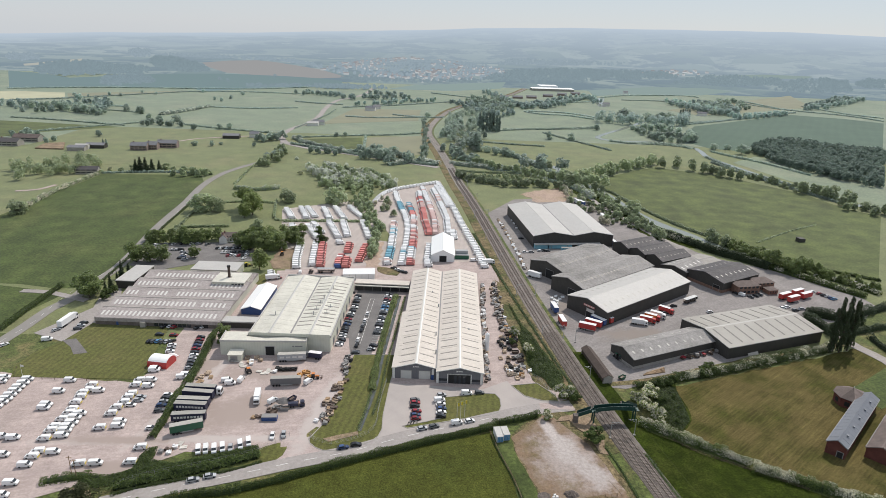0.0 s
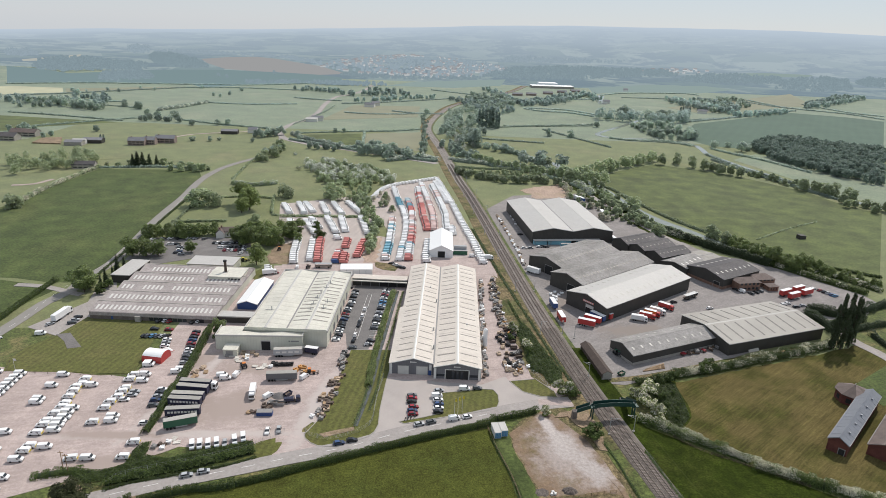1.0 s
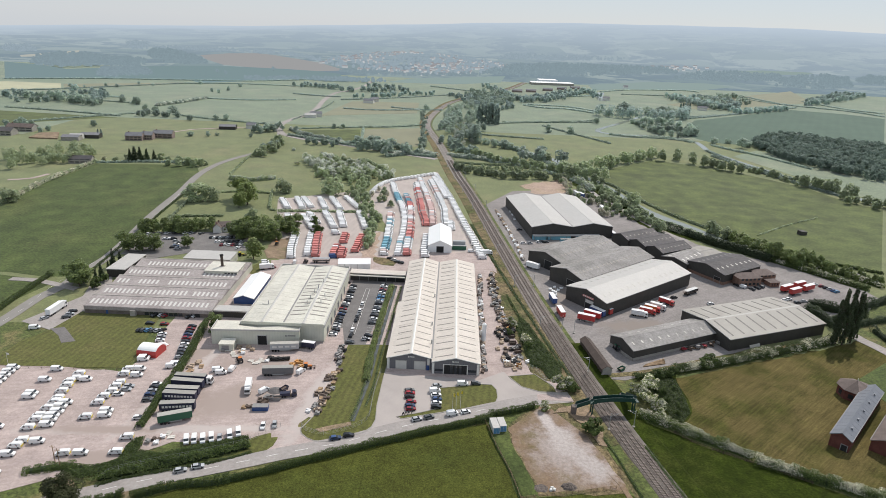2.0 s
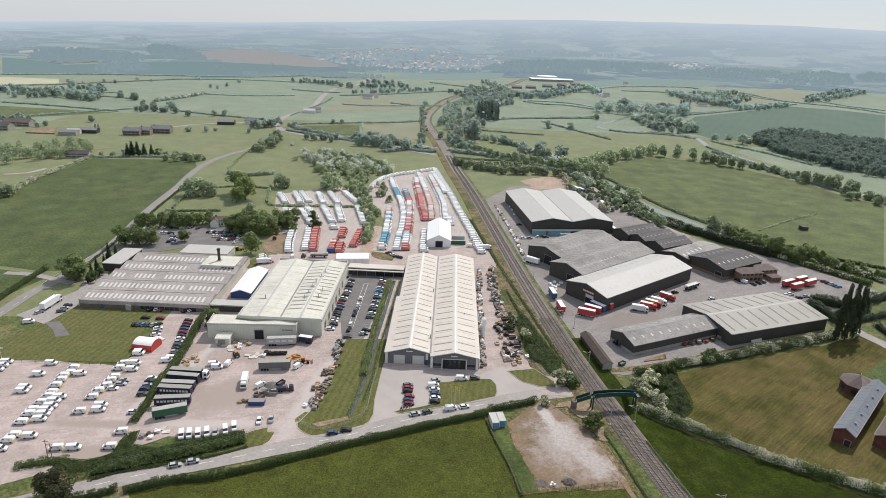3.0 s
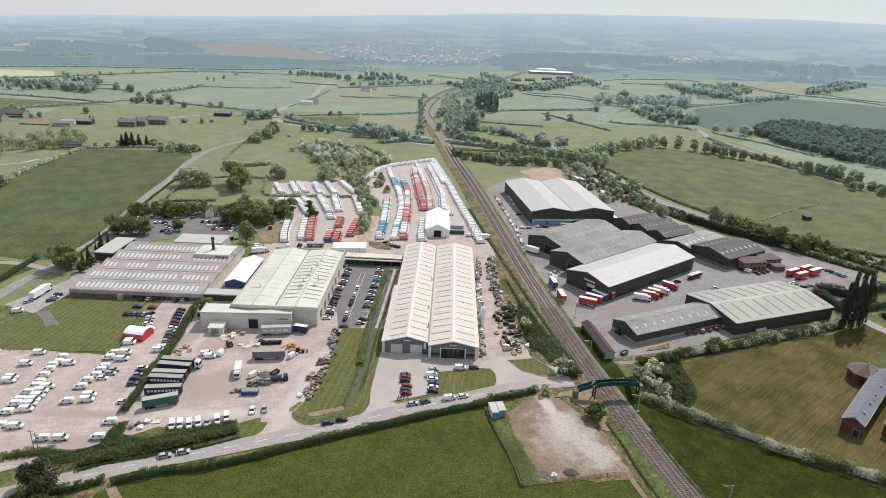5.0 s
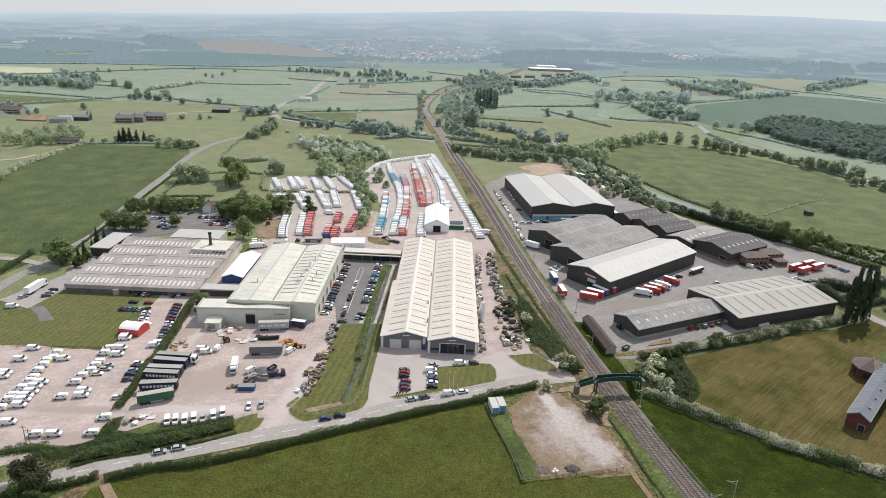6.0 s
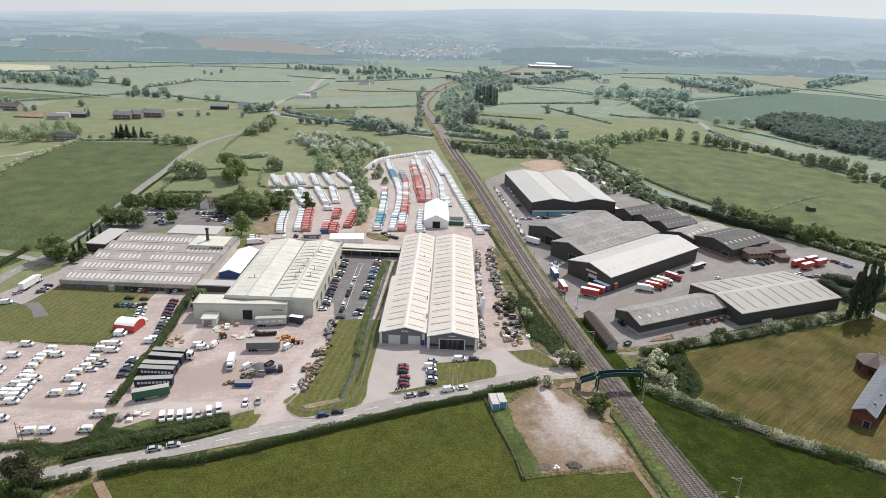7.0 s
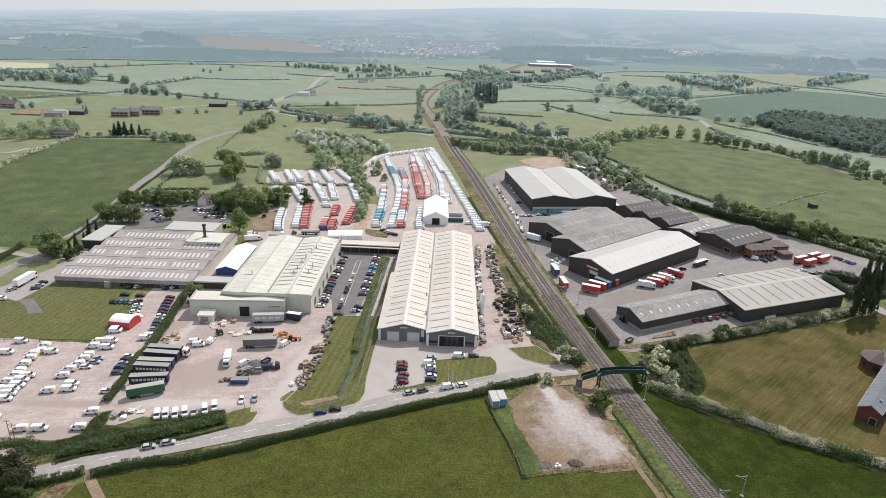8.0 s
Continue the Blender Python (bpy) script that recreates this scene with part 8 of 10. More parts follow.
# these woods emit a hazy blue-grey instead of catching the sun
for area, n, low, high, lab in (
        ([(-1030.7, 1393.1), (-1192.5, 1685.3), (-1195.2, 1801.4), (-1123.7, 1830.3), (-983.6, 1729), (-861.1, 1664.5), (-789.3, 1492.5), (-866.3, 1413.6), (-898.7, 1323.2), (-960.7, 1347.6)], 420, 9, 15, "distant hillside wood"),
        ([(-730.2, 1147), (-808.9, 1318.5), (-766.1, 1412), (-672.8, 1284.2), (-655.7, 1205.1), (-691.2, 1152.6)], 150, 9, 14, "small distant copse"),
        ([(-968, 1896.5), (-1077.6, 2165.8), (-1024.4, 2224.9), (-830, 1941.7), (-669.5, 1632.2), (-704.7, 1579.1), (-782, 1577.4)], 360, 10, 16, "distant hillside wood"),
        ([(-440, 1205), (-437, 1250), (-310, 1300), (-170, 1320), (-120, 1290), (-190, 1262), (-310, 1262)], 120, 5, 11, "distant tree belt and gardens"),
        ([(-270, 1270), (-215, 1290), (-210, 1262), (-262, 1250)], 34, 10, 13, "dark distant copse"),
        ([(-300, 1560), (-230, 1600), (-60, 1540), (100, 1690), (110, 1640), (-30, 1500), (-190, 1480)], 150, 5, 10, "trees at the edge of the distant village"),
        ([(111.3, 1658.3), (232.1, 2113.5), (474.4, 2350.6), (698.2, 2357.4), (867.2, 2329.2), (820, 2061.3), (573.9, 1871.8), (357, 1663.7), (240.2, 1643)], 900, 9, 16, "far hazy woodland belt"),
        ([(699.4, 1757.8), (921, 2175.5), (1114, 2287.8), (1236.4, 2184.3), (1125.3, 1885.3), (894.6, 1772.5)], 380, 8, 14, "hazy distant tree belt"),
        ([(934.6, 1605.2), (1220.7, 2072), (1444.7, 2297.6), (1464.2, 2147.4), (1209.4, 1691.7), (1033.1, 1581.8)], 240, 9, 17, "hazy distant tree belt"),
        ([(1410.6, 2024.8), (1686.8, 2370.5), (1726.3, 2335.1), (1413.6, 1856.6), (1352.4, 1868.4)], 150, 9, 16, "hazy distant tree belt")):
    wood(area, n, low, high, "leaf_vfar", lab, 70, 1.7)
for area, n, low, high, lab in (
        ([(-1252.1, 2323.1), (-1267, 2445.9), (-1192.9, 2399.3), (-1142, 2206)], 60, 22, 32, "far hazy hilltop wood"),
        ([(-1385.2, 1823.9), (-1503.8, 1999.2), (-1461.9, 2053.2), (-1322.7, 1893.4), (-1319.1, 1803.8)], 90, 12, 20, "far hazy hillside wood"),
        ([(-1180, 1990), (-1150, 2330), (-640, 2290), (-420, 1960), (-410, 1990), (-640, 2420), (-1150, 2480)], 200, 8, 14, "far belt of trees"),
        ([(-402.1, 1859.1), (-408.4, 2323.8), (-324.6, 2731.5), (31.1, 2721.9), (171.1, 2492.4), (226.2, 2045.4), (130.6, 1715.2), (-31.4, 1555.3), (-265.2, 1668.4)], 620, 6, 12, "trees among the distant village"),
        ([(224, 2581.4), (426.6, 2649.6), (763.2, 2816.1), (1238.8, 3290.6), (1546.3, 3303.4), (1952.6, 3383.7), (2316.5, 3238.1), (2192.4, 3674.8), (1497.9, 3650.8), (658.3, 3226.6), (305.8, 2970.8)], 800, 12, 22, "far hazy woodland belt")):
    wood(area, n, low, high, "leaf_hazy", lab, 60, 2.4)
wood([(550, 1162.5), (693.2, 1299.5), (655.4, 1127.5), (518.1, 988.1)], 110, 8, 12, "leaf_far", "small dark distant copse", 80, 1.5)
wood([(52.9, 1137.6), (126.4, 1168.6), (159.4, 1016.9), (86.1, 860.8), (58.9, 916.4)], 130, 7, 11, "leaf_far", "distant railway-side copse", 90, 1.4)


# ---- vehicles ----
def wheels(t, xs, half, r, wide=0.24):
    me = Shape().tube((0, -wide / 2, 0), (0, wide / 2, 0), r, r, 12).mesh("wheel", M["tyre"])
    for x in xs:
        for y in (-half, half):
            part("wheel", me, M["tyre"], t, at=pose(x, y, r))


def make_car(paint, label, estate=False):
    t = thing("car", label, "car", pose(0, 0, -400) @ Matrix.Scale(0.93, 4))
    b = -2.0 if estate else -1.75
    part("body", Shape().side([(-2.1, 0.32), (-2.14, 0.62), (-2.05, 0.92), (0.95, 0.97), (1.9, 0.78), (2.1, 0.58), (2.08, 0.32)], -0.88, 0.88, [0.04, 0, 0.06, 0.06, 0.1, 0.12, 0.08]), M[paint], t)
    part("glasshouse", Shape().side([(b - 0.1, 0.93), (b + 0.28, 1.40), (0.12, 1.43), (1.05, 0.95)], -0.82, 0.82, [0.02, 0.16, 0.16, 0.02]), M["glass"], t)
    part("roof_panel", Shape().side([(b + 0.24, 1.38), (b + 0.34, 1.47), (0.0, 1.49), (0.16, 1.41)], -0.69, 0.69, [0, 0.06, 0.06, 0]), M[paint], t)
    wheels(t, (-1.3, 1.3), 0.80, 0.32)
    return t


PAINTS = {"bigvan": "white", "redvan": "red_pale", "tealvan": "teal", "bluevan": "blue", "pinkvan": "pink_faded"}


def van_shapes(k, h):
    q = lambda pts: [(x * k, v * h) for x, v in pts]
    return (Shape().side(q([(-2.5, 0.35), (-2.52, 1.2), (-2.46, 2.05), (-2.3, 2.16), (0.75, 2.16), (0.95, 2.06), (1.62, 1.38), (2.32, 1.16), (2.5, 0.8), (2.48, 0.35)]), -0.98, 0.98, [0.04, 0, 0.08, 0.14, 0.14, 0.12, 0.06, 0.10, 0.12, 0.06]),
            Shape().side(q([(1.0, 2.04), (1.64, 1.40), (1.69, 1.43), (1.05, 2.07)]), -0.82, 0.82))


def make_van(paint, label, name="van", decal=False, k=1.0, h=1.0):
    t = thing(name, label, "van", pose(0, 0, -400) @ Matrix.Scale(0.88 if name == "van" else 1.0, 4))
    z = lambda v: v * h
    q = lambda pts: [(x * k, z(v)) for x, v in pts]
    body, screen = van_shapes(k, h)
    part("body", body, M[paint], t)
    part("windscreen", screen, M["glass"], t)
    for y in ((-0.97, 0.93) if name == "van" else ()):
        part("cab_window", Shape().side(q([(0.55, 1.35), (1.45, 1.35), (0.98, 1.88), (0.55, 1.92)]), y, y + 0.04), M["glass"], t)
    if name == "van":
        part("front_bumper", Shape().box(2.4 * k, -0.92, 0.33, 2.54 * k, 0.92, z(0.62)), M["trim_grey"], t)
    if decal:
        for y, s in ((-0.985, -1), (0.985, 1)):
            arc = [(-0.9 + 0.5 * math.cos(a * 0.45 + 0.6), 1.35 + 0.5 * math.sin(a * 0.45 + 0.6)) for a in range(9)] + [(-0.86 + 0.34 * math.cos(a * 0.45 + 0.6), 1.36 + 0.34 * math.sin(a * 0.45 + 0.6)) for a in range(8, -1, -1)]
            part("crescent_emblem", Shape().side(q(arc), y - 0.012, y + 0.012), M["grey_car"], t, "dark crescent emblem")
            part("emblem_dot", Shape().side(q([(-1.0, 1.25), (-0.8, 1.25), (-0.8, 1.5), (-1.0, 1.5)]), y - 0.01, y + 0.01), M["red"], t)
        part("rear_marking", Shape().box(-2.56 * k, -0.9, 0.5, -2.50 * k, 0.9, z(1.15)), M["yellow"], t, "yellow rear safety marking")
    if name == "van":
        wheels(t, (-1.55 * k, 1.55 * k), 0.86, 0.34)
    else:
        axle = Shape().tube((0, -0.98, 0.34), (0, -0.74, 0.34), 0.34, 0.34, 10).tube((0, 0.74, 0.34), (0, 0.98, 0.34), 0.34, 0.34, 10).tube((0, -0.74, 0.34), (0, 0.74, 0.34), 0.06).mesh("axle", M["tyre"])
        for x in (-1.55 * k, 1.55 * k):
            part("axle", axle, M["tyre"], t, at=pose(x, 0, 0))
    return t


def make_cab(t, x, paint, w=1.22, top=3.2):
    c = part("cab", Shape().side([(x, 0.5), (x + 2.1, 0.5), (x + 2.2, 1.5), (x + 1.95, top - 0.5), (x + 1.5, top), (x, top)], -w, w, [0.05, 0.05, 0.0, 0.06, 0.14, 0.10]), M[paint], t)
    part("windscreen", Shape().side([(x + 2.18, 1.55), (x + 2.24, 1.6), (x + 2.03, top - 0.55), (x + 1.97, top - 0.6)], -w + 0.12, w - 0.12), M["glass"], c)
    for y in (-w, w - 0.03):
        part("cab_window", Shape().box(x + 0.8, y - 0.01, 1.7, x + 1.8, y + 0.04, top - 0.7), M["glass"], c)
    part("bumper", Shape().box(x + 2.05, -w + 0.05, 0.35, x + 2.28, w - 0.05, 0.8), M["trim_grey"], c)


def make_lorry(body, cab, length=8.0, label=""):
    t = thing("lorry", label, "lorry", pose(0, 0, -400) @ Matrix.Scale(0.86, 4))
    part("chassis", Shape().box(-length / 2, -0.5, 0.6, length / 2 + 1.8, 0.5, 0.95), M["dark"], t)
    part("cargo_box", Shape().box(-length / 2, -1.25, 1.0, length / 2, 1.25, 3.6), M[body], t)
    part("box_roof", Shape().box(-length / 2 - 0.03, -1.28, 3.6, length / 2 + 0.03, 1.28, 3.68), M["white"], t)
    make_cab(t, length / 2 + 0.15, cab)
    wheels(t, (-length / 2 + 1.4, -length / 2 + 2.6, length / 2 + 1.3), 1.05, 0.5, 0.3)
    return t


def make_trailer(side, label, length=11.0, roof="silver", bars=0, cab=None):
    t = thing("trailer", label, "trailer", pose(0, 0, -400) @ Matrix.Scale(0.92, 4))
    h = length / 2
    part("chassis", Shape().box(-h, -0.5, 0.8, h, 0.5, 1.1), M["dark"], t)
    part("curtain_side", Shape().box(-h, -1.27, 1.1, h, -1.22, 3.95), M[side], t)
    part("curtain_side", Shape().box(-h, 1.22, 1.1, h, 1.27, 3.95), M[side], t)
    part("rear_door", Shape().box(-h - 0.04, -1.22, 1.1, -h + 0.04, 1.22, 3.9), M[side], t)
    part("headboard", Shape().box(h - 0.04, -1.22, 1.1, h + 0.04, 1.22, 3.9), M[side], t)
    part("roof_sheet", Shape().box(-h, -1.3, 3.95, h, 1.3, 4.05), M[roof], t)
    part("floor", Shape().box(-h, -1.22, 1.1, h, 1.22, 1.2), M["wood"], t)
    for i in range(bars):
        part("sign_bar", Shape().box(-h + 1.0 + i * (length - 1.6) / bars, -1.30, 2.1, -h + 1.0 + (i + 0.72) * (length - 1.6) / bars, -1.275, 3.0), M["trim"], t)
    part("side_guard", Shape().box(-h * 0.4, -1.2, 0.5, h * 0.4, -1.15, 1.0), M["galv"], t)
    part("landing_leg", Shape().box(h - 2.8, -0.7, 0.0, h - 2.6, -0.5, 0.9), M["trim_grey"], t)
    part("landing_leg", Shape().box(h - 2.8, 0.5, 0.0, h - 2.6, 0.7, 0.9), M["trim_grey"], t)
    wheels(t, (-h + 1.2, -h + 2.5, -h + 3.8), 1.05, 0.5, 0.3)
    if cab:
        make_cab(t, h + 0.4, cab, 1.22, 3.5)
        part("tractor_chassis", Shape().box(h - 3.0, -0.5, 0.5, h + 2.0, 0.5, 0.85), M["dark"], t)
        wheels(t, (h - 1.2, h + 1.6), 1.02, 0.5, 0.3)
    return t


def make_flatbed(label, load="steel"):
    t = thing("flatbed_trailer", label, "trailer", pose(0, 0, -400))
    part("deck", Shape().box(-5.0, -1.2, 1.0, 5.0, 1.2, 1.25), M["steel"], t)
    part("headboard", Shape().box(4.9, -1.2, 1.25, 5.0, 1.2, 2.4), M["steel"], t)
    for i in range(6):
        part("stake", Shape().box(-4.8 + i * 1.9, -1.22, 1.25, -4.7 + i * 1.9, -1.14, 2.6), M["galv"], t)
        part("stake", Shape().box(-4.8 + i * 1.9, 1.14, 1.25, -4.7 + i * 1.9, 1.22, 2.6), M["galv"], t)
    part("roof_frame", Shape().box(-5.0, -1.24, 2.6, 5.0, 1.24, 2.72), M[load], t)
    wheels(t, (-3.8, -2.5, 3.0), 1.0, 0.48, 0.3)
    return t


FLEET = {
    "white": make_car("white", "parked white hatchback car"), "silver": make_car("silver", "parked silver saloon car"), "grey": make_car("grey_car", "parked dark grey car", True),
    "black": make_car("black_car", "parked black hatchback car"), "blue": make_car("blue_car", "parked dark blue car"), "light": make_car("lightblue_car", "parked light blue hatchback car"),
    "red": make_car("red_car", "parked red hatchback car"),
    "van": make_van("white", "white panel van with dark crescent emblem and yellow rear", decal=True), "plainvan": make_van("white", "plain white panel van"),
    "bigvan": make_van("white", "large white van parked in a tight row", "delivery_van", k=1.04, h=1.15), "redvan": make_van("red_pale", "pale red van parked in a tight row", "delivery_van", k=1.04, h=1.15),
    "tealvan": make_van("teal", "teal blue van parked in a tight row", "delivery_van", k=1.04, h=1.15), "pinkvan": make_van("pink_faded", "faded pink van parked in a tight row", "delivery_van", k=1.04, h=1.15), "bluevan": make_van("blue", "dark blue van parked in a tight row", "delivery_van", k=1.04, h=1.15),
    "whitelorry": make_lorry("white", "white", 7.0, "white box lorry with white cab"), "redlorry": make_lorry("red", "red", 7.0, "red box lorry with red cab"), "orangelorry": make_lorry("orange", "red", 7.0, "orange box lorry with red cab"),
    "navytrailer": make_trailer("navy", "navy curtain-sided trailer with grey roof", 13.0, "trailer_roof"), "startrailer": make_trailer("navy", "navy curtain-sided trailer with white lettering band", 13.0, "trailer_roof", 9), "greentrailer": make_trailer("green", "dark green curtain-sided trailer", 12.0, "trailer_roof"),
    "cabtrailer": make_trailer("navy", "articulated lorry with white cab and navy trailer", 13.0, "trailer_roof", 0, "white"), "redtrailer": make_trailer("red", "red box trailer with white roof", 9.0, "white"), "bluetrailer": make_trailer("blue", "blue curtain-sided trailer with pale roof", 9.0, "white"),
    "whitetrailer": make_trailer("white", "plain white box trailer", 9.0, "white"), "flatbed": make_flatbed("grey framed flatbed trailer with open sides", "galv"),
    "greytrailer": make_trailer("grey_car", "dark grey slatted trailer with pale roof", 13.0, "trailer_roof"), "palletrailer": make_trailer("silver", "pale curtain-sided trailer with lettering bars", 13.0, "trailer_roof", 4), "bluelorry": make_lorry("navy", "grey_car", 6.6, "blue box lorry with white roof"),
    "artic": make_trailer("white", "white articulated lorry on the forecourt", 11.0, "white", 0, "white"),
}
taken = set()


def park(kind, x, y, heading, group="parked vehicles"):
    src = FLEET[kind]
    m = pose(x, y, floor_at(x, y), 0, 0, heading)
    if kind not in taken:
        taken.add(kind)
        src.matrix_basis = m @ Matrix.Diagonal((*src.scale, 1))
        return tagged(src, group=group)
    return copy_thing(src, m)


def park_all(kinds, pts, heading, group, jitter=3.0):
    for i, (x, y) in enumerate(pts):
        park(kinds[i % len(kinds)], x, y, heading + rng.normal(0, jitter), group)


def machine(p, rot, paint, label):
    """A small tractor or loader."""
    t = thing("tractor", label, "tractor", pose(p[0], p[1], floor_at(*p), 0, 0, rot))
    part("bonnet", Shape().side([(0.2, 0.7), (2.0, 0.7), (2.05, 1.35), (0.2, 1.55)], -0.4, 0.4, [0, 0, 0.08, 0.05]), M[paint], t)
    part("cab", Shape().side([(-1.1, 0.8), (0.3, 0.8), (0.2, 2.4), (-0.95, 2.4)], -0.65, 0.65, [0, 0, 0.1, 0.1]), M["glass"], t)
    part("cab_roof", Shape().box(-1.05, -0.7, 2.4, 0.3, 0.7, 2.52), M[paint], t)
    for x, r in ((-0.7, 0.78), (1.5, 0.5)):
        for y in (-0.85, 0.85):
            part("wheel", Shape().tube((x, y - 0.18, r), (x, y + 0.18, r), r, r, 14), M["tyre"], t)
    part("loader_arm", Shape().tube((0.6, -0.55, 1.2), (3.0, -0.55, 0.6), 0.08).tube((0.6, 0.55, 1.2), (3.0, 0.55, 0.6), 0.08).box(2.9, -0.9, 0.2, 3.3, 0.9, 0.8), M["steel"], t)


# the van park
VANS = "vans in the van park"
park_all(["van"], [(-118, -11.2), (-117.5, -14.9), (-118.6, -16.9), (-117.9, -19.7), (-117.5, -23.5), (-116.3, -27.9), (-116.1, -30.4), (-116.3, -34.3), (-116.5, -38.8), (-116.3, -41.1), (-115.9, -45.6), (-101.2, -6.7), (-101.2, -10.1), (-99.8, -16.5), (-100, -18.9), (-99.8, -22.4), (-100.9, -25.8), (-100.9, -29.8), (-100.5, -38.5), (-81.2, -48.5), (-113.7, -52.5), (-114, -55.1), (-97, -57.9), (-81, -56.2)], 188, VANS)
park_all(["plainvan"], [(-128.1, -8.5), (-128, -16.4), (-127.2, -25.6), (-126.9, -27.8), (-113.2, -15), (-111.8, -30.5), (-112.3, -33), (-111.6, -36.1), (-111.8, -38.5), (-111.3, -40.8), (-110.8, -43.7), (-126.3, -45.8), (-130.7, -45.5), (-123.9, -54.8), (-96.7, -5.9), (-95.8, -10.5), (-95.1, -34.4), (-94.5, -37.1), (-108.4, -52.5), (-113.5, -59.4), (-91.6, -57.3), (-112.4, -67.9), (-111.7, -73.3), (-84.4, -1.1), (-85.5, -3), (-99, 2.8), (-98.9, 1.5)], 8, VANS)
park_all(["plainvan", "van"], [(-145, -8.8), (-144.9, -11.7), (-144.8, -14.6), (-144.5, -17.4), (-144.4, -20.2), (-144.1, -22.9), (-144.3, -25.2), (-154.9, -8.2), (-154.3, -11.1), (-144.6, -27.8), (-144.3, -30.7), (-155.7, -16.2)], 12, VANS)
park_all(["silver", "silver", "white"], [(-95.1, -18.2), (-95.1, -20.5), (-96.4, -23.7)], 10, "cars in the van park")
CARS = "cars parked along the hedge"
park_all(["white", "black", "silver", "blue", "grey", "white"], [(-85.5, -16), (-85.4, -18.3), (-85.2, -20.7), (-85, -23.3), (-84.3, -26.6), (-82.4, -37.4)], 14, CARS)
park_all(["red", "black", "blue", "red", "black", "white", "silver", "grey", "black", "silver", "black"], [(-90.4, 29.2), (-90.1, 26.5), (-89.6, 23.8), (-88.9, 20.7), (-88.2, 17.7), (-87.7, 15.2), (-87.1, 12.2), (-86.4, 9.4), (-85.8, 6.6), (-85.4, 4.3), (-90.9, 31.9)], 14, CARS)
FRONT = "cars by the factory front"
park_all(["black", "white", "red", "black", "white"], [(-112, 41.3), (-109.1, 42.1), (-107, 41.7), (-96.1, 41.4), (-93.6, 42.7)], 60, FRONT)
park_all(["black", "red"], [(-110.6, 33.2), (-104, 33.2)], 2, FRONT)
park_all(["black", "grey", "light", "grey", "silver", "black"], [(-111.9, 26.4), (-110.2, 26.6), (-108.2, 26.7), (-106.2, 26.9), (-104.2, 27), (-102.2, 27.2)], 65, FRONT)
park_all(["white", "silver", "white"], [(-100.7, 23.5), (-100.1, 20.9), (-99.3, 17.9)], 20, FRONT)

# lorry yard
TR = "trailers in the lorry yard"


def along(kind, pts, group):
    a, b = Vector(pts[0]), Vector(pts[1])
    c, d = (a + b) / 2, b - a
    return park(kind, c.x, c.y + 1.2, math.degrees(math.atan2(d.y, d.x)), group)


along("cabtrailer", [(-79.3, -14.4), (-67.6, -14.8)], TR)
along("navytrailer", [(-79.3, -17.9), (-67, -18.7)], TR)
along("navytrailer", [(-79.3, -23.4), (-66.6, -23.4)], TR)
along("startrailer", [(-78.8, -26.6), (-66.8, -26.8)], TR)
along("startrailer", [(-77, -33.9), (-65, -32.1)], TR)
along("greentrailer", [(-74.5, -41.3), (-64.3, -37)], TR)
along("greytrailer", [(-48.1, -7.2), (-36.2, -5.7)], TR)
along("palletrailer", [(-50.4, 12.2), (-38.5, 14.0)], TR)
park_all(["plainvan"], [(-61.2, -48.9), (-58.8, -48.4), (-56.1, -48), (-53.5, -47.2), (-48, -45.4), (-45.6, -43.7)], 290, "white vans at the yard edge")
park_all(["silver"], [(-50.9, -46.8)], 290, "white vans at the yard edge")
park_all(["white", "silver"], [(-38.5, -39.4), (-34.7, -38.5)], 280, "cars at the yard gate")
park_all(["plainvan"], [(-66.5, -4.3), (-64.5, -6.3)], 10, TR)
park_all(["plainvan"], [(-61.1, -3.1)], 80, TR)
along("whitelorry", [(-51.4, -12.5), (-49.8, -21.5)], TR)
park_all(["plainvan"], [(-44.2, -17.7), (-33.6, -3)], 60, TR)
along("bluelorry", [(-31.5, 15.2), (-38.1, 16.4)], TR)
park_all(["whitelorry", "plainvan"], [(47, 142.8), (39.1, 147)], 10, TR)

# car park between the warehouses
CP = "cars in the tarmac car park"
park_all(["black", "grey", "white", "black", "white", "grey", "red", "black", "black", "silver"], [(-25.7, 85), (-25.6, 73.1), (-25.5, 70.3), (-25.9, 66.1), (-26.2, 62.6), (-26.3, 60), (-26.5, 56), (-26.5, 46.6), (-26.4, 44.8), (-26.5, 39.5), (-26, 33.8), (-26.5, 31), (-26.7, 29.4), (-18, 23.2), (-11.4, 26.4)], 6, CP)
park_all(["white", "white", "grey", "black", "white", "black"], [(-17.7, 63.5), (-18, 55.6), (-18.2, 49.9), (-18.3, 45), (-18.6, 35.1), (-18.5, 29.6)], 80, CP)
park_all(["white", "red", "white", "light", "light", "black", "silver", "white", "black", "grey", "black", "black", "grey", "black"], [(-9.5, 85.9), (-9.6, 81.3), (-9.7, 76.9), (-9.8, 72.6), (-9.9, 68.4), (-10, 64.2), (-10.3, 59.6), (-10.3, 55), (-10.6, 50.6), (-10.7, 42.7), (-10.8, 29.7), (-11.4, 26.4), (-17.9, 22.7), (-29.7, 89.2)], 4, CP)
park_all(["silver", "black", "grey", "blue", "white", "black"], [(-25.6, 81.8), (-25.7, 77.6), (-26.0, 53.2), (-26.3, 50.2), (-26.4, 36.8), (-26.3, 42.2)], 6, CP)
park_all(["grey", "black", "silver", "black", "white"], [(-9.5, 88.6), (-9.7, 79.0), (-9.9, 66.6), (-10.0, 57.4), (-10.2, 46.8)], 4, CP)
FC = "cars in front of the main warehouse"
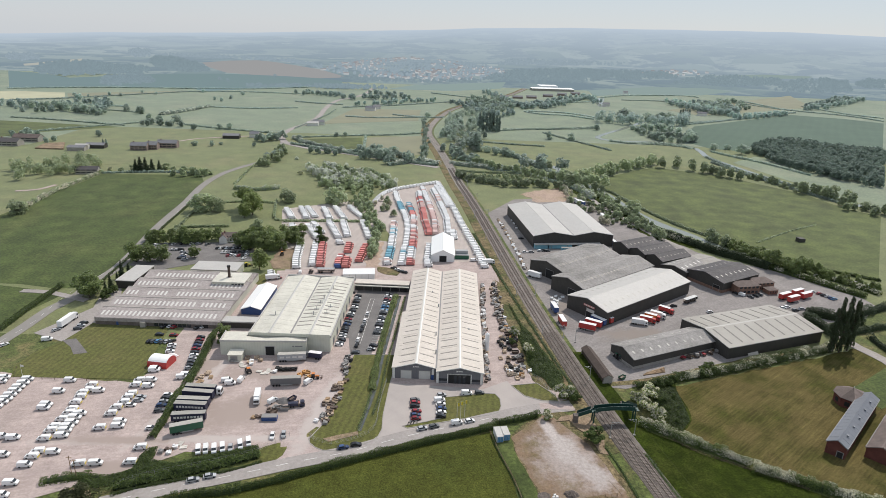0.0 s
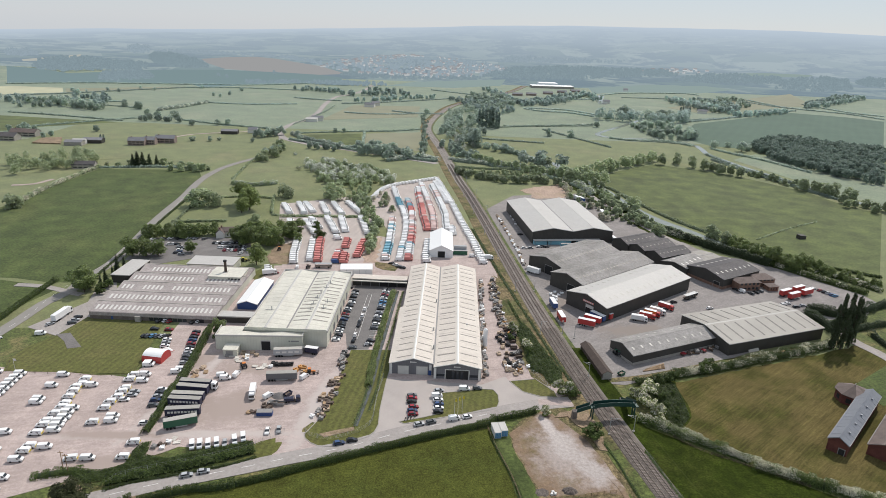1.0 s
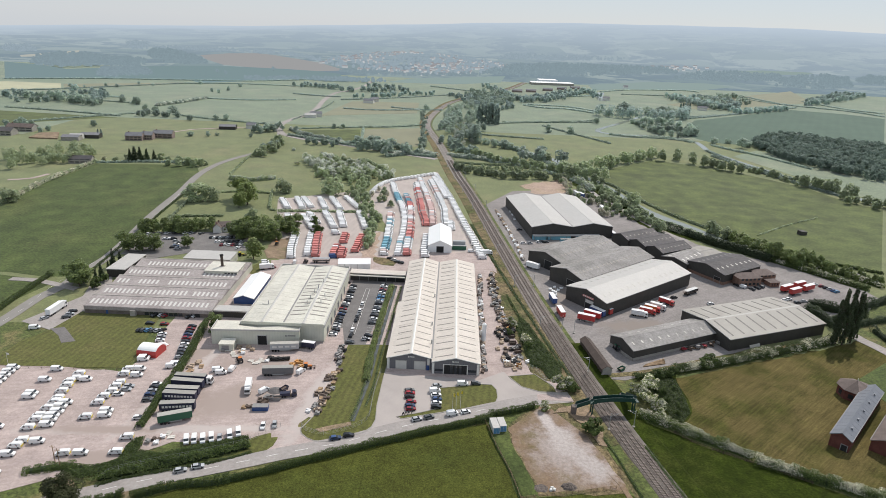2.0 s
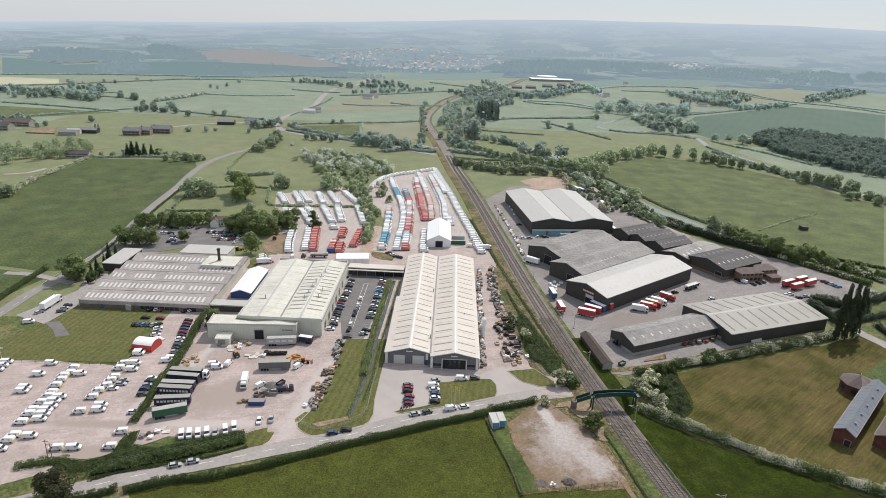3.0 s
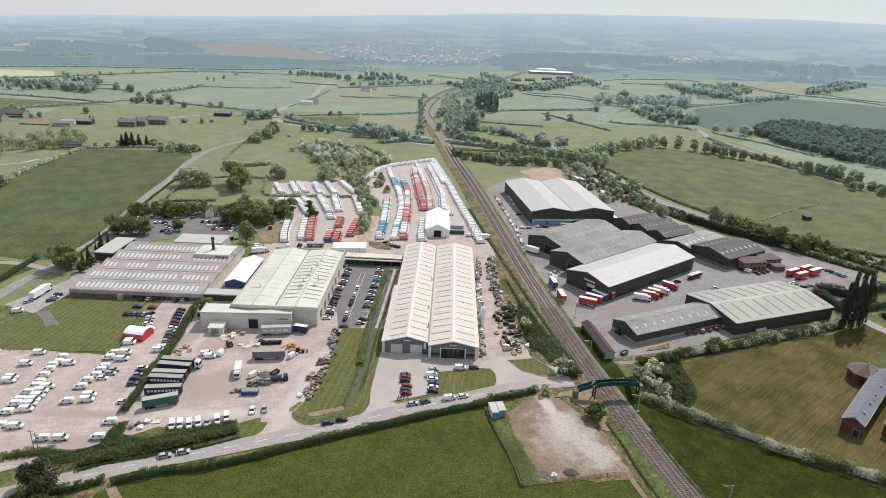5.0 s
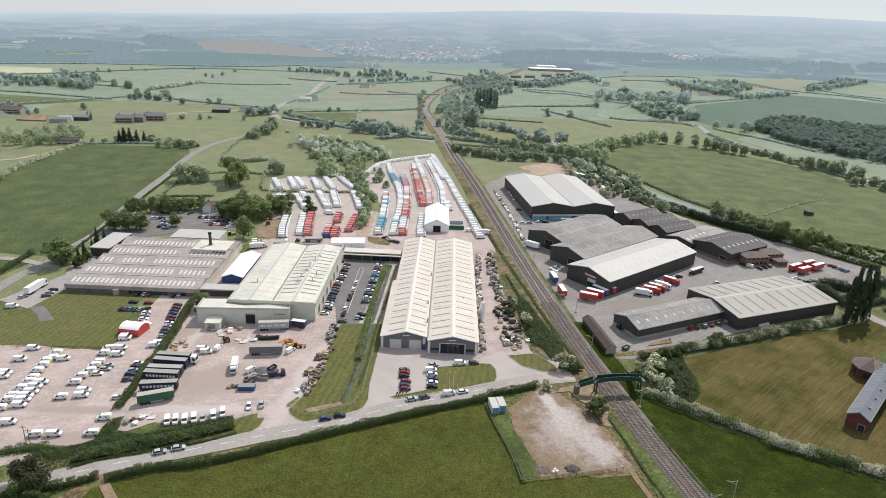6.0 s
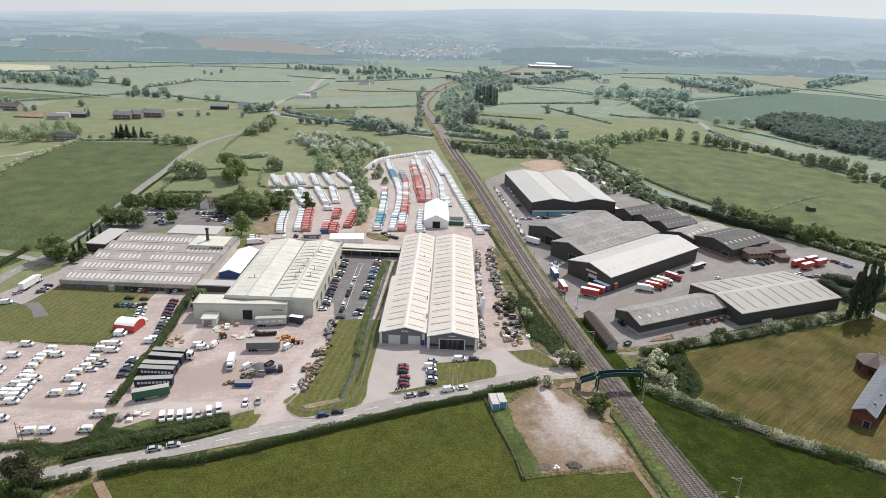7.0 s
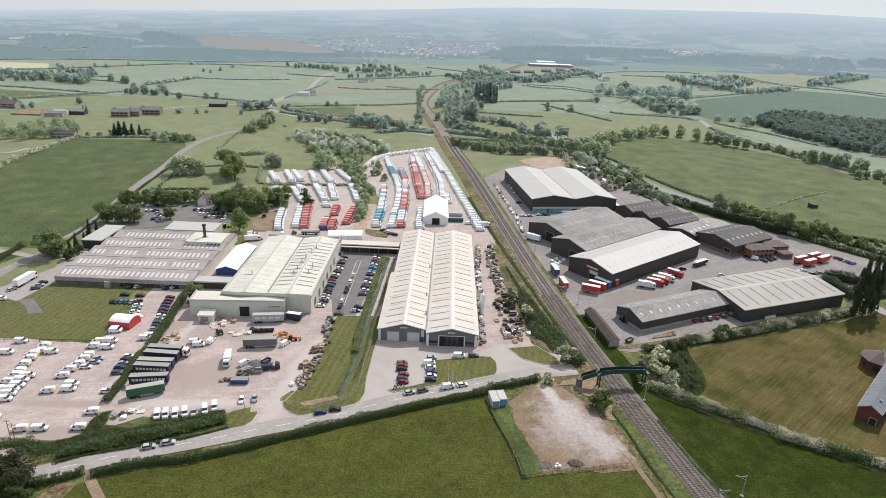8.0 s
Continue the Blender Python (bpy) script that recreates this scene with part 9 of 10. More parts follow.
park_all(["grey", "red", "black", "red", "blue", "red"], [(10.7, -13.5), (10.9, -15.4), (10.8, -17.7), (11.7, -21.2), (11.4, -23.7), (11.8, -25.8)], 12, FC)
park_all(["silver", "plainvan", "white", "blue", "white", "black"], [(21.1, -9.3), (20.4, -13.2), (20.9, -15.8), (21.2, -18.8), (21.2, -21.3), (21.1, -23.8)], 12, FC)
park_all(["silver", "grey", "plainvan", "white"], [(14.4, -32), (18.7, -30.4), (27.1, -27.8), (31.9, -26.2)], 18, "cars parked along the road")
park_all(["plainvan", "grey"], [(31.2, -7.4), (36.4, -6.6)], 4, FC)
park_all(["blue", "black"], [(-12.5, -44.5), (-8.3, -42.7)], 16, "cars parked along the road")
park_all(["silver", "silver"], [(-57.2, -63.5), (-52.6, -61.4)], 20, "cars on the road")
park_all(["white", "silver"], [(-173.1, 18.6), (-159.2, 34)], 55, "cars by the main road")
along("artic", [(-158.8, 34.2), (-158.1, 45.7)], TR)
park_all(["plainvan"], [(-157.8, 24.7)], 20, TR)
park_all(["grey", "silver", "black"], [(-150.4, 36.1), (-150.6, 39.1), (-150.8, 42.1)], 30, FRONT)
BC = "cars behind the factory"
park_all(["black", "white", "black", "white", "grey", "silver", "black", "black", "white", "black"], [(-126, 153.2), (-123.9, 153.4), (-121.9, 153.7), (-120.2, 153.9), (-117.8, 154.2), (-115.8, 154.5), (-113.8, 154.8), (-111.4, 155.1), (-109, 155.4), (-107, 155.7)], 75, BC)
park_all(["white", "white", "silver", "black", "grey", "black", "silver"], [(-120.2, 146.1), (-118.3, 146.4), (-115.9, 146.7), (-112.6, 147.1), (-110.6, 147.4), (-107.6, 147.8), (-105.2, 148.1)], 75, BC)
park_all(["red", "white", "white", "red", "black", "white", "white"], [(-114.8, 140.4), (-113.1, 141.7), (-110.2, 141), (-108.2, 141.2), (-105.9, 141.5), (-104.2, 142.8), (-103.9, 136.5)], 70, BC)
park_all(["white", "white", "black", "silver", "grey", "white", "black", "silver", "blue"], [(-152.5, 147.5), (-149.8, 147.8), (-147.8, 148.1), (-144.8, 144.1), (-142.5, 141.1), (-142.2, 138), (-142, 132.8), (-138.6, 131.2), (-141.2, 134.9)], 20, BC)
park_all(["white", "silver", "white", "black", "white", "silver", "grey"], [(-167.1, 155.7), (-161.2, 157.7), (-156.5, 158.3), (-151.4, 159), (-145.3, 159.8), (-141.2, 160.4), (-135, 160)], 60, BC)
machine((-98.2, 124.2), 30, "yellow", "small yellow loader behind the factory")
machine((-82.5, 145.5), 100, "orange", "orange excavator on the cleared plot")
park_all(["plainvan", "plainvan", "red"], [(-81.2, 115.3), (-79.3, 109.1), (-74.6, 106.6)], 20, TR)
park_all(["plainvan", "whitelorry"], [(-80.2, 112.2), (-78.4, 104.8)], 24, TR)
along("flatbed", [(-53.5, 117.2), (-45.5, 117.9)], TR)
park_all(["plainvan"], [(-64.3, 116.3)], 95, TR)
machine((-58.2, 116.8), 90, "steel", "dark loader parked behind the cream warehouse")
park_all(["black", "white", "grey", "black"], [(-10.4, 128.9), (-7.8, 126.3), (-5.6, 123.7), (-3.2, 122.2)], 160, "cars behind the main warehouse")

# storage rows of delivery vans
ROWS = "storage rows of delivery vans"


ROW_VANS = []


def van_row(pts, kinds, heading, gap=3.0):
    line = smooth_line(pts, gap)
    for i, (p, v) in enumerate(zip(line, sides(line))):
        turn = math.degrees(math.atan2(v.y, v.x)) if heading is None else heading
        k = kinds[min(len(kinds) - 1, int(i / len(line) * len(kinds)))]
        if len(kinds) > 2 and rng.random() < 0.16:
            k = kinds[int(rng.integers(len(kinds)))]
        ROW_VANS.append((p.y, p.x + rng.normal(0, 0.2), k, turn + rng.normal(0, 2)))


W, R_, T_, B_, P_ = "bigvan", "redvan", "tealvan", "bluevan", "pinkvan"
van_row([(-24.6, 311.5), (-17.2, 270.2), (-8.7, 228.6), (-5.6, 191.2), (-5.7, 158.6), (-5.9, 135.3)], [W, W, T_, T_, W, W, W, W, W, W, W, W], 8)
van_row([(-10.3, 275), (-4.3, 238.6), (-1.8, 198.3), (-0.9, 161.5), (-0.6, 136)], [T_, T_, R_, W, P_, W, P_, P_, R_, W, W, R_], 8)
van_row([(-4.8, 315), (0.1, 267.7), (4.7, 227.6), (8.5, 197)], [W, R_, P_, R_, R_, R_, R_], 188)
van_row([(-1.7, 332.9), (6.5, 277.7), (12.1, 231.7), (13.9, 197.8)], [W, W, W, P_, P_, P_, P_], 8)
van_row([(7.1, 327.8), (14.2, 282.7), (20.4, 237.6), (22.1, 198.9)], [W, P_, W, W, W, W], 188)
van_row([(10.8, 339.6), (17.6, 302.5), (22.7, 273.1)], [W, W, W], 8)
van_row([(12.5, 351.5), (25.8, 271.9), (34.1, 214.4), (41.8, 164.7), (45.6, 135.6)], [W], 8, 3.5)
van_row([(-39.9, 277.4), (-35.6, 305.5), (-26.7, 323.9), (-7.7, 340.8), (9.8, 355.8)], [W], None, 3.3)
van_row([(-18.1, 221.2), (-15.9, 189.7), (-15, 165.4), (-14.7, 135.3)], [P_, W, W, W, W, T_, T_, W], 8)
van_row([(10.2, 172.2), (10.3, 151.9), (10.4, 134.3)], [W], 8)
van_row([(26.1, 204.9), (26.9, 189.2)], [W], 8)
for pts in ([(-104.7, 247.4), (-95.1, 224.8)], [(-94.2, 252.5), (-84.3, 226.4)], [(-89.1, 253.3), (-78.9, 230.3)], [(-76.4, 253.6), (-67.1, 225.9)], [(-67.8, 256.8), (-56.2, 227.6)], [(-56.9, 260.3), (-42.5, 231.2)], [(-90.5, 206.2), (-79.4, 177.2)], [(-78.9, 206.5), (-66.7, 178.9)], [(-75.9, 212.7), (-66.4, 191.9)], [(-65.4, 217.2), (-53.2, 183.3)], [(-55.5, 218.7), (-47.3, 186.7)], [(-41.1, 220.8), (-31.6, 183.7)]):
    van_row(pts, [W], 12)
van_row([(-75.4, 166.8), (-72, 143.7), (-68.5, 123.9)], [W], 8)
van_row([(-65.1, 168.2), (-62.3, 148.1), (-59.4, 128.9)], [W], 8)
van_row([(-60.6, 167.6), (-57.5, 145.5), (-54.4, 127.5)], [R_], 8)
van_row([(-43.2, 168.7), (-42.2, 153.9)], [R_], 8)
van_row([(-44.6, 145), (-43.7, 126.9)], [W, R_, R_, B_], 8)
van_row([(-40, 140.3), (-39.2, 127.4)], [R_], 8)
van_row([(-31.6, 166.7), (-32.2, 153), (-32.8, 138.1)], [R_], 8)
van_row([(-50.7, 173.7), (-49.4, 170.3)], [W], 8)
ROW_VANS.sort()
for y, x, k, a in ROW_VANS[:300]:
    park(k, x, y, a, ROWS)
for k, lab in ((W, "white vans parked in tight rows far back"), (R_, "pale red vans parked in tight rows far back"), (T_, "teal blue vans parked in tight rows far back"), (B_, "dark blue vans parked in tight rows far back"), (P_, "faded pink vans parked in tight rows far back")):
    bodies, screens = Shape(), Shape()
    for y, x, kk, a in ROW_VANS[300:]:
        if kk == k:
            m = pose(x, y, floor_at(x, y), 0, 0, a) @ Matrix.Diagonal((1.0, 1.0, 1.0, 1))
            for src, dst in zip(van_shapes(1.04, 1.15), (bodies, screens)):
                dst.add([tuple(m @ Vector(v)) for v in src.v], src.f)
    if bodies.v:
        t = thing("parked_vans", lab, "vans", group=ROWS, kind="stuff")
        part("bodies", bodies, M[PAINTS[k]], t)
        part("windscreens", screens, M["glass"], t)

# eastern yard
EY = "lorries in the eastern yard"
for kind, pts in (("bluetrailer", [(78.4, 81.5), (80, 67.7)]), ("redtrailer", [(80.2, 63.7), (81.3, 53.7)]), ("redtrailer", [(87.6, 55.5), (97, 51.5)]), ("redtrailer", [(91.8, 60.3), (100.5, 54.8)]), ("bluetrailer", [(95.6, 65.2), (103, 56.3)]), ("redtrailer", [(101, 67.1), (106.4, 60.4)]),
                  ("whitelorry", [(115.4, 63.2), (123.9, 60.8)]), ("redlorry", [(121.5, 67.1), (128.1, 63.8)]), ("orangelorry", [(125.1, 70.7), (131.3, 66.7)]), ("whitelorry", [(128.9, 73.8), (135.1, 69.7)]), ("redlorry", [(135.7, 80.8), (141.3, 75.7)]),
                  ("redtrailer", [(210.0, 99.8), (219.0, 104.8)]), ("redtrailer", [(213.0, 95.9), (221.6, 100.5)]), ("redtrailer", [(220.4, 105.8), (229.2, 110.6)]), ("redtrailer", [(223.2, 101.6), (231.8, 106.4)]),
                  ("flatbed", [(152.0, 89.2), (163.0, 97.0)]), ("whitetrailer", [(70.8, 124.2), (78.3, 118.7)]), ("bluetrailer", [(137.1, 191.4), (138.6, 181.8)]), ("whitetrailer", [(145, 261.4), (144.9, 245.3)]), ("bluetrailer", [(134.2, 298.7), (138.3, 288.1)]), ("whitetrailer", [(131.5, 302.1), (134.7, 291.2)])):
    along(kind, pts, EY)
EC = "cars in the eastern yard"
park_all(["white", "silver", "white", "black", "grey", "black"], [(73.7, 166.5), (78.1, 167.1), (84.4, 170.2), (87, 170.5), (89.3, 170.8), (74.1, 195.6)], 5, EC)
park_all(["white", "red", "black", "yellowless", "blue", "blue"][:3] + ["silver", "blue", "light"], [(236.3, 114.4), (239, 112.2), (240.2, 109.8), (241.6, 108.4), (242.4, 106), (243.5, 104.6)], 30, EC)
park_all(["white", "white", "grey", "silver", "white"], [(206.6, 89.4), (209.6, 91.1), (212.3, 87), (216.9, 88.9), (217.9, 82.5)], 10, EC)
park_all(["plainvan", "black", "grey", "black", "grey"], [(190.9, 106.3), (188.7, 108.5), (195.3, 103.5), (199.1, 105.5), (202.2, 107.5)], 120, EC)
park_all(["grey", "black", "white"], [(138.2, 77.5), (146, 86.9), (163.2, 80.7)], 20, EC)
park_all(["white", "grey"], [(184.5, 227.2), (200.4, 197.2)], 30, EC)


# ---- stacked goods and yard clutter ----
def make_stack(kind, w, d, h, label):
    t = thing("pallet_stack", label, "pallet stack", pose(0, 0, -300))
    pl = Shape().side([(-w / 2, 0), (-w / 2 + 0.12, 0), (-w / 2 + 0.12, 0.11), (-0.06, 0.11), (-0.06, 0), (0.06, 0), (0.06, 0.11), (w / 2 - 0.12, 0.11), (w / 2 - 0.12, 0), (w / 2, 0), (w / 2, 0.15), (-w / 2, 0.15)], -d / 2, d / 2)
    part("pallet", pl, M["wood"], t)
    load, nx, ny = Shape(), 3, 2
    gx = [-w / 2 + w * (k + (rng.uniform(-0.2, 0.2) if 0 < k < nx else 0)) / nx for k in range(nx + 1)]
    gy = [-d / 2 + d * (k + (rng.uniform(-0.2, 0.2) if 0 < k < ny else 0)) / ny for k in range(ny + 1)]
    top = {(a, b): 0.16 + h * rng.uniform(0.35, 1.0) for a in range(nx) for b in range(ny)}
    index, verts, faces = {}, [], []

    def corner(a, b, z):
        key = (a, b, round(z, 4))
        if key not in index:
            index[key] = len(verts)
            verts.append((gx[a], gy[b], z))
        return index[key]

    for (a, b), z in top.items():
        faces.append((corner(a, b, z), corner(a + 1, b, z), corner(a + 1, b + 1, z), corner(a, b + 1, z)))
        for e, f, p, q in ((a + 1, b, (a + 1, b), (a + 1, b + 1)), (a, b + 1, (a + 1, b + 1), (a, b + 1)), (a - 1, b, (a, b + 1), (a, b)), (a, b - 1, (a, b), (a + 1, b))):
            low = top.get((e, f), 0.15)
            if low < z:
                faces.append((corner(*p, low), corner(*q, low), corner(*q, z), corner(*p, z)))
    load.add(verts, faces)
    part("load", load, M[kind], t)
    return t


STACKS = [make_stack(*row) for row in (
    ("carton", 1.8, 1.5, 1.2, "stacked brown goods on wooden pallets"), ("wood", 2.2, 1.6, 0.6, "stack of weathered timber pallets"), ("white", 1.7, 1.6, 0.9, "white wrapped goods on a pallet"),
    ("trim_grey", 1.7, 1.6, 1.2, "grey metal goods stacked on a pallet"), ("dark", 2.0, 2.0, 1.1, "black plastic bins stacked on a pallet"), ("steel", 2.6, 1.4, 0.9, "rusty steel frames stacked on a pallet"),
    ("carton", 2.4, 1.7, 0.8, "loose brown cartons spread over pallets"), ("pale_slab", 2.4, 1.6, 0.25, "pale flat slabs lying on a pallet"), ("orange_goods", 1.8, 1.8, 1.6, "orange-brown crates stacked on a pallet"))]
STACK_AT = []


def stack(i, x, y, rot):
    STACK_AT.append((y, x, i, rot))


def place_stacks():
    """The 300 nearest stacks are things of their own, those behind them one mass a kind."""
    STACK_AT.sort()
    placed, joined = set(), {}
    for n, (y, x, i, rot) in enumerate(STACK_AT):
        m = pose(x, y, floor_at(x, y), 0, 0, rot)
        if i not in placed:
            placed.add(i)
            STACKS[i].matrix_basis = m
        elif n < 295:
            copy_thing(STACKS[i], m)
        else:
            for ob in STACKS[i].children:
                whole = joined.setdefault((ob.data.materials[0].name, ob.name.split(".")[0]), (Shape(), ob.data.materials[0]))[0]
                whole.add([tuple(m @ v.co) for v in ob.data.vertices], [tuple(f.vertices) for f in ob.data.polygons])
    for (_, name), (shape, look_) in joined.items():
        tagged(part("goods_" + name, shape, look_), "mixed goods on pallets stacked far back in the yard", "goods", kind="stuff")


def stacks(pts, gap, kinds, wide):
    line = smooth_line(pts, gap)
    for p, v in zip(line, sides(line)):
        o = rng.uniform(-wide, wide)
        stack(int(rng.choice(kinds)), p.x + v.x * o, p.y + v.y * o, rng.uniform(-14, 14) + 90 * int(rng.integers(4)))


stacks([(42.8, 107.7), (41.2, 56.1), (40.2, 22.1), (40.1, 3.2)], 1.5, [0, 3, 5, 3, 2, 3], 0.9)
stacks([(49.7, 101.8), (49.3, 77.2), (50.2, 60.2), (51.3, 49.6)], 1.6, [0, 0, 6, 3, 5, 2], 2.6)
stacks([(51.4, 43.7), (51.9, 33.6), (53.2, 20.7), (54.6, 9.7)], 0.62, [4, 0, 2, 4, 2, 6, 0], 4.6)
stacks([(50.8, 55), (53.2, 44), (53.6, 31), (55.4, 15), (54.5, 9)], 0.8, [4, 0, 2, 4, 8, 3], 2.2)
stacks([(49.4, 112), (48.6, 80), (50.2, 58)], 1.3, [3, 5, 4, 3, 0], 1.2)
stacks([(49.3, 22.9), (51.2, 10.9), (55, 7)], 1.0, [0, 2, 6], 2.5)
stacks([(-20.2, 19), (-20.3, 11.1), (-20.5, 4.6)], 1.0, [3, 5, 4, 3], 1.4)
stacks([(-20.1, -0.3), (-20.4, -5.9), (-20.8, -9.6)], 1.1, [3, 5, 1, 6], 1.6)
stacks([(-20.8, -13.2), (-21.8, -18.7), (-22.4, -24.7), (-23.2, -30.4)], 0.75, [3, 5, 3, 1, 6, 5, 2], 2.6)
stacks([(-77.7, -6.1), (-76, -2.6), (-74.6, 1.1)], 1.0, [1, 6, 1, 0], 3.0)
stacks([(-63.4, 7.5), (-62.2, 11.5), (-60.4, 15.5)], 0.9, [0, 6, 7, 2, 3], 3.4)
stacks([(-69, 10.9), (-66.7, 13)], 1.2, [7, 3], 2.5)
stacks([(-55.5, 3.6), (-52.2, 5.2), (-49.6, 5.9)], 1.1, [7, 7, 2], 2.0)
stacks([(-48.7, 6), (-45.6, 6.2), (-41.5, 6.5)], 1.4, [4, 4, 3], 0.5)
stacks([(-38.4, 2.2), (-36.6, 3.3), (-33.1, 1.8)], 1.2, [8, 8, 6], 2.0)
stacks([(-48.2, -29), (-46.6, -28.6)], 1.4, [5, 1], 1.6)
stacks([(-43.5, -24), (-43.2, -21.8), (-42, -21)], 1.6, [5, 3], 1.0)
stacks([(-72.8, -50.5), (-71.5, -48.4), (-69.6, -47.6), (-67, -47.2)], 1.2, [2, 7, 3, 2, 5], 2.4)
stacks([(61.2, 242.2), (65.4, 199.6), (69.1, 160.3), (69.7, 135.5)], 2.2, [0, 2, 3, 2, 5], 0.7)
stacks([(82.6, 84.2), (81.3, 89.3), (85.8, 94.4)], 1.4, [2], 2.5)
stacks([(135.7, 31.2), (145.2, 36.3), (156.3, 38.4)], 2.2, [5, 3, 5, 1], 3.0)
stacks([(73.5, 245.7), (74.1, 220.1)], 2.0, [2, 3], 2.0)


WASTE = (((52.2, 46.0), 12), ((54.0, 34.4), 8), ((54.0, 28.2), 5), ((50.2, 19.6), 80), ((55.6, 20.4), 12))
STACK_AT[:] = [q for q in STACK_AT if all(math.hypot(q[1] - p[0], q[0] - p[1]) > 3.3 for p, _ in WASTE)]
place_stacks()


def skip(p, rot, mat, label):
    t = thing("skip", label, "skip", pose(p[0], p[1], floor_at(*p), 0, 0, rot), "yard skips")
    prof = [(-1.7, 0.9), (-1.1, 0.0), (1.1, 0.0), (1.7, 0.9), (1.7, 1.3), (-1.7, 1.3)]
    part("shell", Shape().side(prof, -0.9, -0.8).side(prof, 0.8, 0.9).box(-1.1, -0.8, 0, 1.1, 0.8, 0.08), M[mat], t)
    for s in (-1, 1):
        part("end_plate", Shape().slab((s * 1.7, -0.8, 1.3), (s * 1.7, 0.8, 1.3), (s * 1.1, 0.8, 0.1), (s * 1.1, -0.8, 0.1), 0.06), M[mat], t)
    part("scrap_load", Shape().box(-1.3, -0.78, 0.1, 1.3, 0.78, 0.8), M["steel"], t)


for p, rot, mat, lab in (((-40.9, -22.4), 8, "trim_grey", "grey steel skip full of scrap"), ((-38.2, -22.6), 8, "trim_grey", "grey steel skip full of scrap"), ((-37.1, -16), 60, "navy", "dark blue skip with scrap"), ((-41.9, -25.4), 70, "steel", "rusty steel skip full of scrap"), ((97.9, 9.1), 40, "green", "green steel skip beside the shed")):
    skip(p, rot, mat, lab)
for p, turn in WASTE:
    skip(p, turn, "rust_roof", "dark steel skip heaped with waste beside the pallets")


machine((100.3, 27.2), 20, "green", "green tractor parked by the shed")
machine((101.2, 25.7), 70, "green", "green tractor parked by the shed")
for p, rot in (((-60, 3.2), 120), ((-31.9, 0.5), 10)):
    machine(p, rot, "orange", "orange forklift loader in the yard")
for i, p in enumerate([(131.1, 28.8), (134.3, 30.1), (137.8, 31.4), (141.3, 32.8), (144.9, 34.1), (148.8, 35.5), (153.2, 37)]):
    t = thing("farm_implement", "rusty red scrap farm implement beside the hall", "farm implement", pose(p[0], p[1], floor_at(*p), 0, 0, 20 + i * 37))
    part("frame", Shape().box(-1.8, -0.1, 0.6, 1.8, 0.1, 0.8).box(-0.1, -1.2, 0.6, 0.1, 1.2, 0.8).box(-1.2, -0.9, 0.8, 0.6, 0.9, 1.2 + 0.3 * (i % 3)), M[("red_car", "steel", "trim_grey")[i % 3]], t)
    part("drum", Shape().tube((-1.0, -1.1, 0.45), (-1.0, 1.1, 0.45), 0.45, 0.45, 10), M["steel"], t)
for i in range(5):
    p = (113.3, 15.4)
    t = thing("timber_beam", "long weathered timber beam on the ground", "timber", pose(p[0] + i * 0.3, p[1] - 1.2 + i * 0.7, floor_at(*p), 0, 0, 18 + i * 3))
    part("beam", Shape().box(-5.5, -0.2, 0, 5.5, 0.2, 0.35), M["wood"], t)
p = (281, 213)
t = thing("field_shelter", "small dark animal shelter in the meadow", "shed", pose(p[0], p[1], 0, 0, 0, 10))
part("wall_block", Shape().side([(-2.5, 0), (2.5, 0), (2.5, 2.2), (-2.5, 2.8)], -2, 2), M["wall_dark"], t)
part("roof", Shape().slab((-2.8, -2.3, 3.0), (2.8, -2.3, 2.4), (2.8, 2.3, 2.4), (-2.8, 2.3, 3.0), 0.12), M["roof_dark"], t)
for p in [(9.2, -29), (10.1, -28.6), (11.2, -28.2), (12.5, -27.5)]:
    t = thing("motorcycle", "dark motorcycle parked by the lawn", "motorcycle", pose(p[0], p[1], floor_at(*p), 0, 0, 70), "motorcycles by the lawn")
    for x in (-0.65, 0.65):
        part("wheel", Shape().tube((x, -0.06, 0.3), (x, 0.06, 0.3), 0.3, 0.3, 12), M["tyre"], t)
    part("body", Shape().side([(-0.7, 0.7), (0.1, 0.65), (0.5, 0.85), (0.45, 1.0), (0.1, 1.0), (-0.3, 0.8), (-0.75, 0.85)], -0.14, 0.14), M["black_car"], t)
    part("handlebar", Shape().tube((0.45, -0.35, 1.0), (0.45, 0.35, 1.0), 0.025), M["galv"], t)

c = (-40.2, -16.7)
t = thing("gravel_heap", "grey heap of crushed stone in the lorry yard", "heap", pose(c[0], c[1], floor_at(*c)))
k = 16
ring = [(2.9 * math.cos(6.283 * i / k) * (1 + 0.1 * math.sin(i * 2.3)), 2.6 * math.sin(6.283 * i / k)) for i in range(k)]
part("rubble", Shape().add([(a, b, 0.0) for a, b in ring] + [(a * 0.5, b * 0.5, 0.9 + 0.12 * math.sin(j * 3.1)) for j, (a, b) in enumerate(ring)] + [(0.1, 0, 1.5)], [(i, (i + 1) % k, k + (i + 1) % k, k + i) for i in range(k)] + [(k + i, k + (i + 1) % k, 2 * k) for i in range(k)]), M["tarmac"], t)
c = (-34.6, -20.1)
t = thing("white_awning", "collapsed white fabric awning beside the red tent", "awning", pose(-97.4, 13.4, floor_at(-97.4, 13.4), 0, 0, 55))
part("skin", Shape().add([(-3.2, -2.0, 0), (3.2, -2.0, 0), (3.2, 2.0, 0), (-3.2, 2.0, 0), (-2.0, 0.1, 1.6), (0.2, -0.3, 2.3), (2.2, 0.2, 1.2)], [(0, 1, 5, 4), (1, 6, 5), (1, 2, 6), (2, 3, 5, 6), (3, 4, 5), (3, 0, 4)]), M["tent_white"], t)
